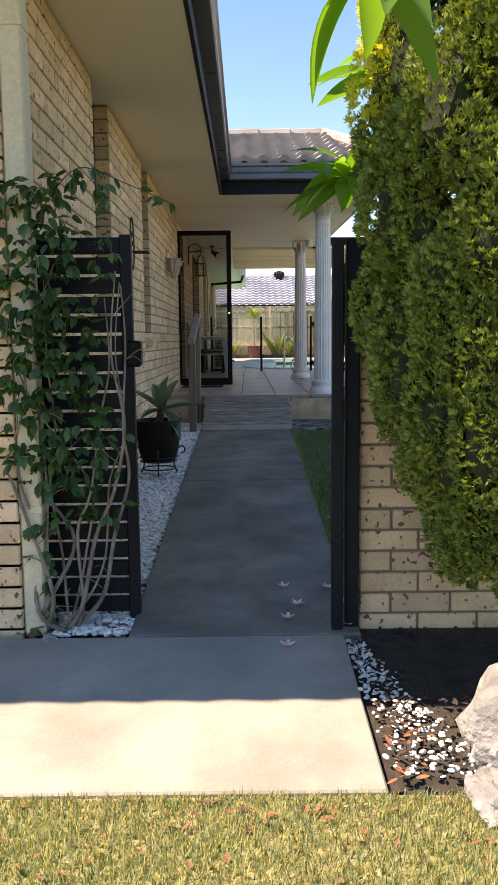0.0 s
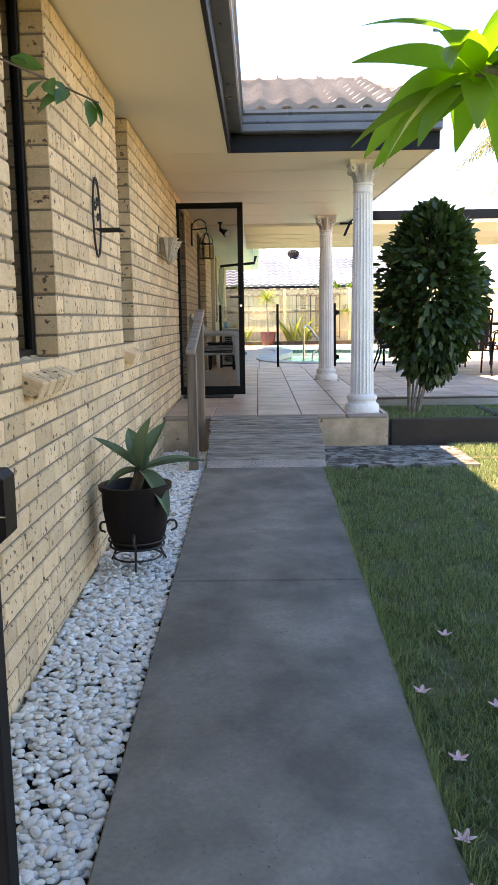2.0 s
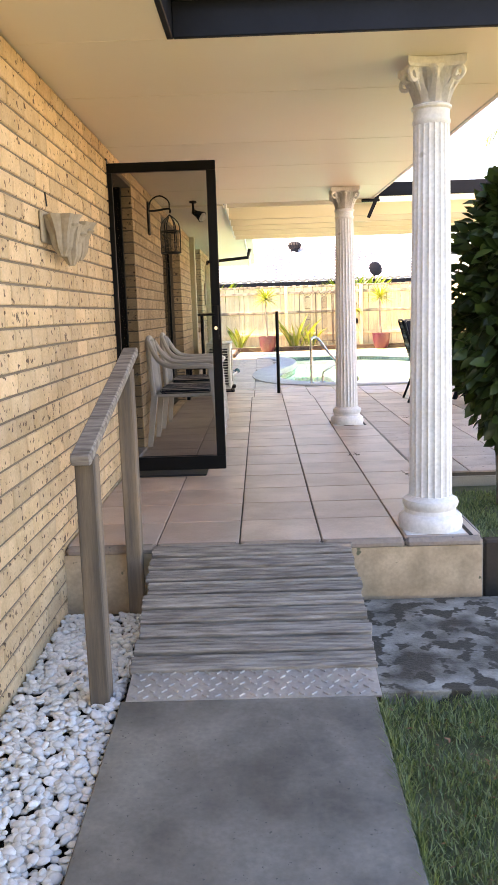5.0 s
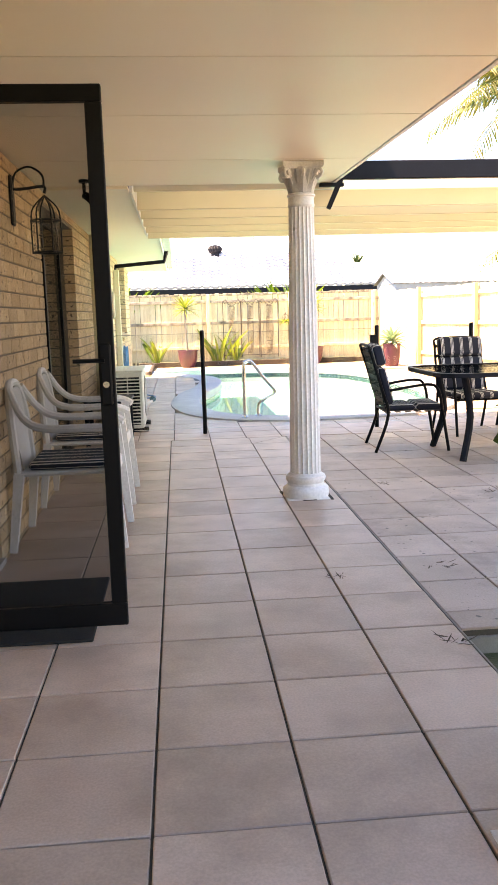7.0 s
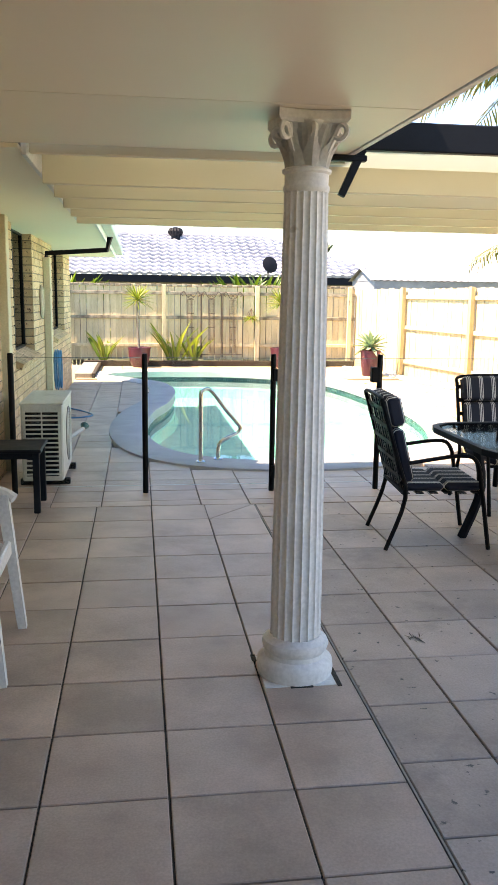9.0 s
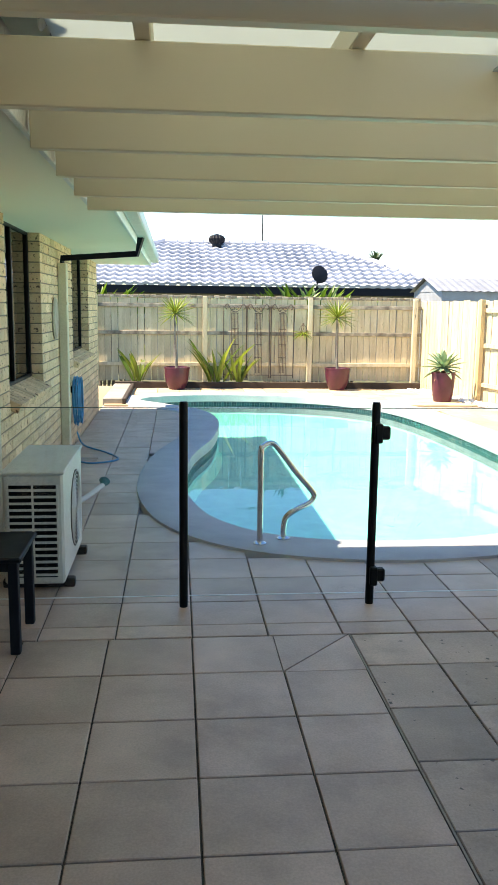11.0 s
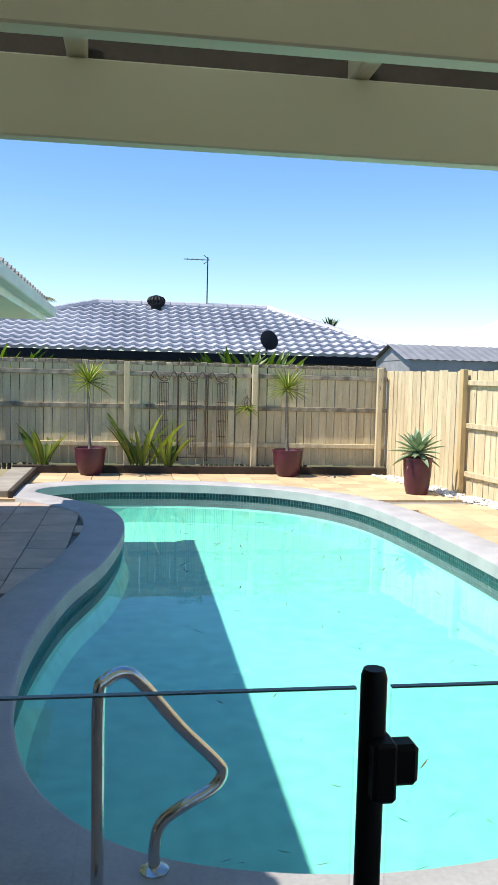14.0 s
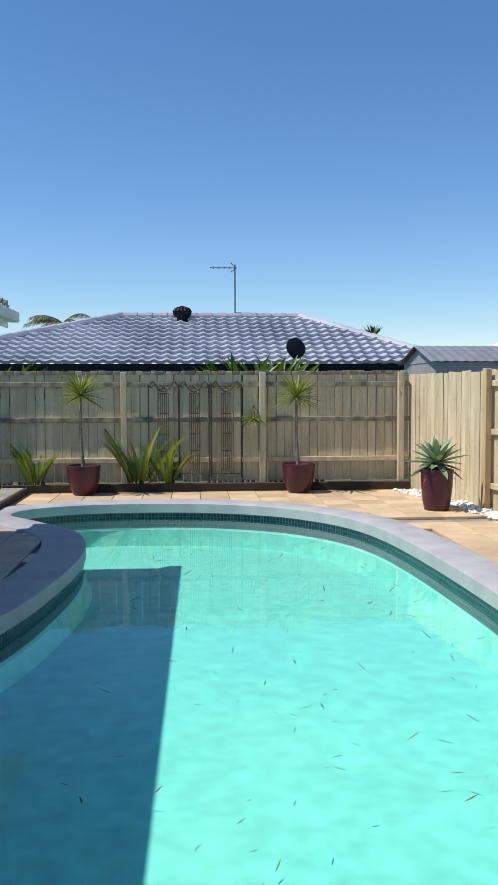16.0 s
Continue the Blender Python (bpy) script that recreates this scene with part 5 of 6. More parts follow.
# ---- furniture ----
def outdoor_chair(cushion_up=True):
    ob = thing("garden_chair", "black metal garden chair with a navy and white striped cushion", "chair", group="chairs round the garden table")
    for sx in (-0.27, 0.27):
        bm = bmesh.new()
        tube(bm, curve_points([(sx, -0.30, 0), (sx, -0.24, 0.40), (sx, -0.2, 0.60), (sx, -0.1, 0.65), (sx, 0.22, 0.60)], 4), 0.014, 8); part("leg", bm, BLACK, ob)
        bm = bmesh.new()
        tube(bm, curve_points([(sx, 0.34, 0), (sx * 0.98, 0.23, 0.36), (sx * 0.94, 0.28, 0.6), (sx * 0.9, 0.38, 0.98)], 4), 0.014, 8); part("leg", bm, BLACK, ob)
    bm = bmesh.new(); tube(bm, curve_points([(-0.243, 0.38, 0.97), (-0.2, 0.395, 1.03), (0.2, 0.395, 1.03), (0.243, 0.38, 0.97)], 4), 0.013, 8); part("top_rail", bm, BLACK, ob)
    for i in range(6):
        bm = bmesh.new(); box(bm, -0.25, 0.25, -0.24 + i * 0.088, -0.19 + i * 0.088, 0.385, 0.39); part("strap", bm, BLACK, ob)
    for i in range(7):
        x = -0.2 + i * 0.066
        bm = bmesh.new(); box(bm, x - 0.018, x + 0.018, -0.002, 0.002, 0, 0.6, 0, pose(0, 0.245, 0.42, -13)); part("strap", bm, BLACK, ob)
    for i in range(5):
        bm = bmesh.new(); box(bm, -0.24, 0.24, -0.002, 0.002, 0.06 + i * 0.115, 0.095 + i * 0.115, 0, pose(0, 0.25, 0.42, -13)); part("strap", bm, BLACK, ob)
    for y in (-0.235, 0.235):
        bm = bmesh.new(); tube(bm, [(-0.265, y, 0.385), (0.265, y, 0.385)], 0.012, 8); part("seat_rail", bm, BLACK, ob)

    def pad(x0, x1, y0, y1, z0, z1, m, name):
        bm = bmesh.new(); box(bm, x0, x1, y0, y1, z0, z1, 0.025)
        bmesh.ops.transform(bm, matrix=m, verts=bm.verts[:])
        part(name, bm, STRIPE, ob, "navy cushion with white stripes", smooth=True).data.transform(Matrix.Diagonal((1, 1, 0.9, 1)))
    pad(-0.235, 0.235, -0.26, -0.02, 0.392, 0.46, Matrix(), "seat_cushion"); pad(-0.235, 0.235, -0.02, 0.23, 0.392, 0.455, Matrix(), "seat_cushion")
    pad(-0.23, 0.23, -0.09, -0.012, 0.02, 0.40, pose(0, 0.245, 0.42, -13), "back_cushion")
    pad(-0.23, 0.23, -0.11, -0.012, 0.41, 0.62, pose(0, 0.245, 0.42, -13), "head_cushion")
    return ob


CH = outdoor_chair()
for o in CH.children:
    if "cushion" not in o.name:
        o.data.transform(Matrix.Diagonal((1, 1, 0.9, 1)))
CHAIRS = [(2.56, 10.44, 86), (3.42, 11.2, 4), (4.08, 11.2, -3), (3.42, 9.32, 178), (4.12, 9.28, 183), (4.98, 9.95, -88)]
for i, (x, y, a) in enumerate(CHAIRS):
    m = pose(x, y, 0, 0, 0, a)
    if i:
        copy_thing(CH, m)
    else:
        CH.matrix_basis = m


def garden_table():
    ob = thing("garden_table", "black metal garden table with a smoked glass top", "table", (3.52, 10.02, 0))
    bm = bmesh.new()
    pts = [(1, -1), (1, 1), (-1, 1), (-1, -1)]
    X, Y, R = 0.98, 0.58, 0.22
    loop = []
    for sx, sy in ((1, -1), (1, 1), (-1, 1), (-1, -1)):
        for k in range(4):
            a = {(1, -1): -90, (1, 1): 0, (-1, 1): 90, (-1, -1): 180}[(sx, sy)] + k * 30
            loop.append((sx * (X - R) + R * math.cos(radians(a)), sy * (Y - R) + R * math.sin(radians(a))))
    o = [[bm.verts.new((x * f, y * f2, z)) for x, y in loop] for f, f2, z in ((1, 1, 0.69), (1, 1, 0.725), (0.965, 0.94, 0.725), (0.965, 0.94, 0.69))]
    for a, b in zip(o, o[1:] + o[:1]):
        for i in range(16):
            bm.faces.new((a[i - 1], a[i], b[i], b[i - 1]))
    part("rim", bm, NAVY, ob)
    bm = bmesh.new(); v = [bm.verts.new((x * 0.968, y * 0.945, 0.718)) for x, y in loop]; bm.faces.new(v)
    bmesh.ops.solidify(bm, geom=bm.faces[:], thickness=0.006); part("top", bm, TABLE_GLASS, ob, "smoked glass top")
    for sx in (-1, 1):
        for sy in (-1, 1):
            bm = bmesh.new(); tube(bm, curve_points([(sx * 0.72, sy * 0.36, 0.69), (sx * 0.66, sy * 0.33, 0.35), (sx * 0.74, sy * 0.40, 0.0)], 4), 0.03, 8); part("leg", bm, NAVY, ob)


garden_table()


def resin_chair():
    ob = thing("resin_chair", "white moulded resin armchair with a striped seat cushion", "chair", group="chairs along the house wall")
    bm = bmesh.new(); box(bm, -0.24, 0.24, -0.24, 0.24, 0.40, 0.425, 0.01); box(bm, -0.26, 0.26, -0.27, -0.24, 0.36, 0.43, 0.008); part("seat", bm, WHITE_PLASTIC, ob)
    for sx in (-1, 1):
        for a, b, nm in (((sx * 0.25, -0.24, 0.64), (sx * 0.29, -0.30, 0.0), "front"), ((sx * 0.24, 0.24, 0.42), (sx * 0.28, 0.29, 0.0), "rear")):
            bm = bmesh.new(); tube(bm, [a, Vector(a).lerp(Vector(b), 0.5), b], 0.036, 4, 0.027, True); part("leg", bm, WHITE_PLASTIC, ob)
        bm = bmesh.new()
        pts = curve_points([(sx * 0.25, -0.29, 0.62), (sx * 0.27, -0.2, 0.655), (sx * 0.27, 0.08, 0.66), (sx * 0.25, 0.2, 0.72), (sx * 0.16, 0.28, 0.86)], 4)
        tube(bm, pts, 0.024, 8, 0.02); part("armrest", bm, WHITE_PLASTIC, ob, smooth=True)
    bm = bmesh.new(); tube(bm, curve_points([(-0.22, 0.25, 0.42), (-0.21, 0.27, 0.70), (-0.12, 0.29, 0.86), (0.0, 0.295, 0.89), (0.12, 0.29, 0.86), (0.21, 0.27, 0.70), (0.22, 0.25, 0.42)], 4), 0.022, 8); part("back_frame", bm, WHITE_PLASTIC, ob, smooth=True)
    for i in range(5):
        x = -0.14 + i * 0.07
        bm = bmesh.new(); tube(bm, [(x * 0.6, 0.24, 0.42), (x * 1.05, 0.27, 0.66), (x * 0.8, 0.288, 0.86)], 0.014, 4); part("back_slat", bm, WHITE_PLASTIC, ob)
    bm = bmesh.new(); box(bm, -0.22, 0.22, -0.23, 0.20, 0.426, 0.475, 0.02); part("cushion", bm, STRIPE, ob, "navy striped cushion", smooth=True)
    return ob


RC = resin_chair()
RC.matrix_basis = pose(-0.11, 7.88, 0, 0, 0, 90)
copy_thing(RC, pose(-0.12, 8.92, 0, 0, 0, 90))


def side_table():
    ob = thing("side_table", "small dark grey resin side table beside the air conditioner", "table", (-0.19, 11.42, 0))
    bm = bmesh.new(); box(bm, -0.24, 0.24, -0.22, 0.22, 0.43, 0.455, 0.008); box(bm, -0.21, 0.21, -0.19, 0.19, 0.385, 0.43); part("top", bm, NAVY, ob)
    for sx in (-0.2, 0.2):
        for sy in (-0.18, 0.18):
            bm = bmesh.new(); box(bm, sx - 0.022, sx + 0.022, sy - 0.022, sy + 0.022, 0, 0.43, 0.004); part("leg", bm, NAVY, ob)


side_table()


def aircon():
    ob = thing("air_conditioner", "off-white outdoor air conditioner unit on small feet", "air conditioner", (-0.035, 12.44, 0))
    bm = bmesh.new(); box(bm, -0.16, 0.16, -0.42, 0.42, 0.05, 0.66, 0.012); part("casing", bm, AC_WHITE, ob)
    bm = bmesh.new(); box(bm, -0.168, 0.168, -0.428, 0.428, 0.655, 0.675, 0.006); part("lid", bm, AC_WHITE, ob)
    bm = bmesh.new()
    for i in range(14):
        box(bm, -0.13, 0.13, -0.431, -0.421, 0.10 + i * 0.036, 0.112 + i * 0.036)
    box(bm, -0.135, -0.125, -0.432, -0.42, 0.09, 0.60); box(bm, 0.125, 0.135, -0.432, -0.42, 0.09, 0.60); box(bm, -0.005, 0.005, -0.432, -0.42, 0.09, 0.6)
    part("side_grille", bm, AC_WHITE, ob)
    bm = bmesh.new(); box(bm, -0.125, 0.125, -0.4215, -0.4205, 0.09, 0.60); part("coil", bm, BLACK, ob, "dark coil behind the grille")
    bm = bmesh.new()
    for k in range(9):
        r = 0.03 + k * 0.024
        tube(bm, [(0.166, 0.1 + r * math.cos(a), 0.35 + r * math.sin(a)) for a in np.linspace(0, 2 * math.pi, 25)], 0.003, 4)
    part("fan_grille", bm, AC_WHITE, ob)
    # Black disc on the closed casing paints the dark inside the fan opening.
    bm = bmesh.new(); lathe(bm, [(0.23, 0), (0.23, 0.003)], 32, turn=pose(0, 0, 0, 0, 90).to_3x3(), at=(0.160, 0.1, 0.35)); part("fan_opening", bm, BLACK, ob, "flat black disc painted for the dark of the fan opening")
    for y in (-0.3, 0.3):
        bm = bmesh.new(); box(bm, -0.19, 0.2, y - 0.03, y + 0.03, 0, 0.05, 0.006); part("foot", bm, BLACK, ob)


aircon()


def lantern():
    ob = thing("wall_lantern", "black wrought iron wall lantern with clear glass on the brick wall", "lantern", (WX, 8.3, 1.80))
    bm = bmesh.new(); box(bm, 0, 0.015, -0.03, 0.03, -0.02, 0.2, 0.006); tube(bm, curve_points([(0.01, 0, 0.14), (0.06, 0, 0.14), (0.15, 0, 0.15), (0.15, 0, 0.12)], 3), 0.007)
    tube(bm, curve_points([(0.01, 0, 0.15), (0.03, 0, 0.21), (0.09, 0, 0.235), (0.145, 0, 0.2), (0.15, 0, 0.15)], 4), 0.005); part("bracket", bm, BLACK_IRON, ob)
    bm = bmesh.new()
    for k in range(6):
        a = k * math.pi / 3; c, s = 0.065 * math.cos(a), 0.065 * math.sin(a)
        tube(bm, curve_points([(0.15 + c, s, -0.14), (0.15 + c, s, 0.0), (0.15 + c * 0.8, s * 0.8, 0.06), (0.15, 0, 0.11)], 3), 0.004, 5)
    for z in (-0.14, 0.0):
        tube(bm, [(0.15 + 0.066 * math.cos(a), 0.066 * math.sin(a), z) for a in np.linspace(0, 2 * math.pi, 7)], 0.005, 5)
    part("cage", bm, BLACK_IRON, ob)
    bm = bmesh.new(); lathe(bm, [(0.06, -0.135), (0.06, 0.0)], 6, at=(0.15, 0, 0)); part("glass", bm, GLASS, ob, "clear glass").visible_shadow = False

    ob.matrix_basis = ob.matrix_basis @ Matrix.Diagonal((1.3, 1.3, 1.3, 1))


lantern()
sp = thing("spotlight", "black adjustable spotlight under the ceiling", "lamp", (-0.08, 9.15, CEIL))
bm = bmesh.new(); lathe(bm, [(0.035, -0.02), (0.035, 0.0)], 16); tube(bm, [(0, 0, -0.01), (0, 0, -0.1)], 0.012, 8); part("bracket", bm, BLACK, sp)
bm = bmesh.new(); lathe(bm, [(0.025, 0), (0.03, 0.05), (0.055, 0.12), (0.05, 0.125), (0.02, 0.06)], 20, at=(0, 0, -0.1), turn=pose(0, 0, 0, 120, 0, 60).to_3x3()); part("head", bm, BLACK, sp, smooth=True)
bm = bmesh.new(); lathe(bm, [(0.048, 0.118), (0.03, 0.14)], 20, at=(0, 0, -0.1), turn=pose(0, 0, 0, 120, 0, 60).to_3x3()); part("bulb", bm, WHITE, sp, smooth=True)


def scroll_ornament():
    ob = thing("wall_ornament", "black iron oval scroll ornament with a shelf on the bricks", "wall ornament", (WX + 0.012, 1.93, 1.375))
    bm = bmesh.new()
    tube(bm, [(0, 0.095 * math.cos(a), 0.2 * math.sin(a)) for a in np.linspace(0, 2 * math.pi, 33)], 0.006, 6)
    tube(bm, [(0, 0.085 * math.cos(a), 0.03 + 0.15 * math.sin(a)) for a in np.linspace(0, math.pi, 17)], 0.004, 6)
    part("hoop", bm, BLACK_IRON, ob)
    for cy, cz, r, s in ((-0.03, 0.05, 0.035, 1), (0.035, 0.08, 0.03, -1), (0.03, 0.0, 0.03, 1)):
        bm = bmesh.new(); tube(bm, [(0, cy + s * r * (1 - t / 9) * math.cos(t), cz + r * (1 - t / 9) * math.sin(t)) for t in np.linspace(0, 7, 22)], 0.004, 5); part("scroll", bm, BLACK_IRON, ob)
    for i in range(6):
        bm = bmesh.new(); tube(bm, [(0, -0.09 + i * 0.036, -0.065), (0.13, -0.09 + i * 0.036, -0.065)], 0.003, 5); part("shelf_bar", bm, BLACK_IRON, ob)
    bm = bmesh.new(); tube(bm, [(0.13, -0.09, -0.065), (0.13, 0.09, -0.065)], 0.004, 5); part("shelf_rim", bm, BLACK_IRON, ob)


scroll_ornament()


def wall_planter():
    ob = thing("wall_planter", "ornate pale terracotta wall planter hung on the bricks", "planter", (WX, 4.85, 1.48))
    bm = bmesh.new()
    for k, (y, z) in enumerate(((-0.13, 0.0), (0.0, -0.03), (0.13, 0.0))):
        lathe(bm, [(0.015, -0.13), (0.04, -0.09), (0.05, -0.03), (0.075, 0.03), (0.09, 0.05), (0.07, 0.05)], 28, at=(0.08, y * 1.25, z), lobes=lambda a, z: 1 + 0.13 * math.cos(7 * a))
        lathe(bm, [(0.02, -0.01), (0.03, 0.0), (0.02, 0.012)], 10, at=(0.135, y * 1.25, z + 0.01))
    box(bm, 0.0, 0.015, -0.24, 0.24, -0.07, 0.07, 0.006)
    part("bowl", bm, TERRA, ob)
    bm = bmesh.new(); tube(bm, [(0.005, -0.1, 0.1), (0.005, -0.12, 0.16)], 0.004, 5); part("hook", bm, BLACK_IRON, ob)


wall_planter()
pq = thing("wall_plaque", "oval cream wall plaque on the bricks", "wall ornament", (WX, 15.6, 1.42))
bm = bmesh.new(); lathe(bm, [(0.14, 0), (0.15, 0.012), (0.13, 0.03), (0.1, 0.024)], 28, turn=pose(0, 0, 0, 0, 90, 0).to_3x3() @ Matrix.Diagonal((1.35, 0.9, 1))); part("plaque", bm, TERRA, pq, smooth=True)


def downpipe(x, y, z0, z1, label, name="downpipe"):
    ob = thing(name, label, "downpipe")
    bm = bmesh.new(); box(bm, x, x + 0.085, y - 0.05, y + 0.05, z0, z1, 0.008); part("pipe", bm, CREAM, ob)
    for z in (z0 + 0.5, z1 - 0.4):
        bm = bmesh.new(); box(bm, x - 0.001, x + 0.089, y - 0.055, y + 0.055, z, z + 0.03, 0.002); part("strap", bm, CREAM, ob)
    return ob


downpipe(WX + 0.002, -1.39, -0.54, CEIL, "cream metal downpipe at the corner of the house")
dp = downpipe(WX + 0.002, 15.95, 0.0, CEIL - 0.22, "cream downpipe with a dark offset to the gutter")
bm = bmesh.new()
tube(bm, [(WX + 0.045, 15.95, CEIL - 0.25), (WX + 0.045, 15.95, CEIL - 0.17), (0.36, 15.7, CEIL - 0.13), (0.40, 15.7, CEIL + 0.03)], 0.038, 4, None, True)
part("offset", bm, NAVY, dp, "dark offset pipe")


def hose():
    ob = thing("garden_hose", "blue garden hose coiled on a hook, trailing over the paving", "hose", (WX + 0.06, 16.7, 0.62))
    bm = bmesh.new()
    for k in range(9):
        w, h, dx = rnd(0.10, 0.15), rnd(0.2, 0.27), rnd(-0.03, 0.06)
        tube(bm, [(dx, w * math.cos(a), -h * 0.4 + h * math.sin(a)) for a in np.linspace(0, 2 * math.pi, 21)], 0.009, 6)
    tube(bm, curve_points([(0, 0, -0.45), (0.08, -0.1, -0.58), (0.35, -0.4, -0.61), (0.5, -0.8, -0.61), (0.25, -1.0, -0.61), (0.05, -0.8, -0.61)], 5), 0.009, 6)
    part("hose", bm, HOSE_BLUE, ob, smooth=True)
    bm = bmesh.new(); box(bm, -0.05, 0.02, -0.07, 0.07, -0.02, 0.06, 0.01); part("hook", bm, BLACK, ob)


hose()
dr = thing("drain_grate", "small square metal drain grate by the wall", "drain", (-0.16, 15.95, 0.0))
bm = bmesh.new()
for i in range(7):
    box(bm, -0.09, 0.09, -0.09 + i * 0.028, -0.078 + i * 0.028, 0.0, 0.006)
part("grate", bm, ALUMINIUM, dr)
dm = thing("door_mat", "flat black door mat in front of the security door", "mat", (-0.12, 6.68, 0.0))
bm = bmesh.new(); box(bm, -0.27, 0.27, -0.38, 0.38, 0, 0.014, 0.004); part("mat", bm, surface("black_rubber", (0.012, 0.012, 0.013), 0.9, grain=120, bump=0.5), dm)


def hose_gun():
    ob = thing("spray_nozzle", "white hand shower with a teal head on the paving", "hose fitting", (0.02, 14.0, 0.0))
    bm = bmesh.new(); tube(bm, curve_points([(-0.15, -0.12, 0.018), (-0.02, 0, 0.05), (0.12, 0.2, 0.12)], 4), 0.02, 8); part("handle", bm, WHITE_PLASTIC, ob)
    bm = bmesh.new(); lathe(bm, [(0.02, 0), (0.045, 0.05), (0.04, 0.055)], 16, at=(0.12, 0.2, 0.12), turn=pose(0, 0, 0, -60, 20, 0).to_3x3()); part("head", bm, surface("teal_plastic", (0.03, 0.16, 0.17), 0.4), ob, "teal spray head")


hose_gun()


# windows and doors in the openings
def window(name, y0, y1, z0, z1, label, depth=0.10, bars=0):
    ob = thing(name, label, "window", (WX - depth, (y0 + y1) / 2, z0)); ob["kind"] = "structure"
    w, h, t = (y1 - y0) / 2, z1 - z0, 0.04
    bm = bmesh.new()
    for b in ((-w, w, 0, t), (-w, w, h - t, h), (-w, -w + t, t, h - t), (w - t, w, t, h - t), (-t / 2, t / 2, t, h - t)):
        box(bm, -0.04, 0.0, b[0], b[1], b[2], b[3], 0.003)
    part("window_frame", bm, BLACK, ob)
    for s in (-1, 1):
        bm = bmesh.new(); a, b = sorted((s * t / 2, s * (w - t))); box(bm, -0.023, -0.018, a, b, t, h - t); part("pane", bm, WINDOW_GLASS, ob, "dark reflecting glass")
    bm = bmesh.new()
    for i in range(int(2 * w / 0.06)):
        box(bm, -0.13 + (i % 2) * 0.02, -0.125 + (i % 2) * 0.02, -w + i * 0.06, -w + i * 0.06 + 0.062, 0.02, h)
    part("curtain", bm, CURTAIN, ob, "grey hanging curtain")
    return ob


for i, (a, b, s, h) in enumerate(OPENINGS):
    if s > 0:
        window("window_%d" % (i + 1), a, b, s + 0.02, CEIL, "dark framed window in a brick opening")


def sloped_sill(y0, y1, z, parent):
    n = max(2, int((y1 - y0) / 0.11))
    bm = bmesh.new(); box(bm, -0.13, 0.085, -0.045, 0.045, -0.07, 0.0, 0.006)
    me = bpy.data.meshes.new("sill_brick"); bm.to_mesh(me); bm.free()
    for i in range(n):
        place("sill_brick", me, BRICK, parent, at=pose(WX, y0 + (i + 0.5) * (y1 - y0) / n, z + 0.02, 0, 24, 0))


def door_3():
    ob = thing("door_3", "dark grey sliding glass door with a black frame", "door", (WX - 0.13, 10.25, 0)); ob["kind"] = "structure"
    bm = bmesh.new()
    for y in (-0.95, -0.02, 0.9):
        box(bm, -0.03, 0.0, y, y + 0.06, 0, 2.05, 0.003)
    box(bm, -0.03, 0.0, -0.95, 0.95, 2.0, 2.05); box(bm, -0.03, 0.0, -0.95, 0.95, 0, 0.06); part("frame", bm, BLACK, ob)
    bm = bmesh.new(); box(bm, -0.018, -0.012, -0.9, 0.9, 0.06, 2.0); part("pane", bm, WINDOW_GLASS, ob, "dark glass")
    bm = bmesh.new(); box(bm, -0.12, -0.11, -0.95, 0.95, 0.0, 2.05); part("curtain", bm, CURTAIN, ob, "grey curtain behind the glass")


door_3()
d2 = thing("door_1", "dark brown panelled front door behind the security screen", "door", (WX - 0.14, 6.94, 0)); d2["kind"] = "structure"
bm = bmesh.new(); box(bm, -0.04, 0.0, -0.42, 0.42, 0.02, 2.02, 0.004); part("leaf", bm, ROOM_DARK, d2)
bm = bmesh.new(); box(bm, -0.05, 0.06, -0.485, -0.425, 0, 2.05, 0.004); box(bm, -0.05, 0.06, 0.425, 0.475, 0, 2.05, 0.004); part("door_frame", bm, BLACK, d2)
bm = bmesh.new(); box(bm, WX - 0.16, WX + 0.02, 6.46, 7.42, 0.0, 0.03, 0.004)
structure("door_sill", bm, ALUMINIUM, "grey metal door sill")
bm = bmesh.new(); box(bm, WX - 0.02, WX + 0.07, 12.65, 12.80, 0.0, CEIL - 0.02, 0.006)
structure("trim", bm, CREAM, "cream timber upright against the brick wall")


# rock, shed, roofs beyond, dish, vent, aerial
def rock(x, y, z, sx, sy, sz, label, seed):
    bm = bmesh.new(); bmesh.ops.create_icosphere(bm, subdivisions=4, radius=1.0)
    for v in bm.verts:
        n = v.co.copy()
        f = 1 + 0.28 * noise.noise(n * 1.3 + Vector((seed, 0, 0))) + 0.14 * noise.noise(n * 3.5 + Vector((0, seed, 0))) + 0.05 * noise.noise(n * 11)
        v.co = Vector((n.x * f * sx, n.y * f * sy, max(n.z * f * sz, -0.12 * sz)))
    return part("rock", bm, ROCK, None, label, True, pose(x, y, z, 0, 0, seed * 40), category="rock")


rock(1.36, -2.30, -0.55, 0.30, 0.20, 0.30, "large grey and pink weathered garden rock", 1)
rock(1.10, -2.56, -0.57, 0.12, 0.06, 0.05, "small pink flat edging stone", 2)
rock(-0.30, -1.52, -0.53, 0.035, 0.03, 0.03, "small grey stone at the vine's foot", 3)


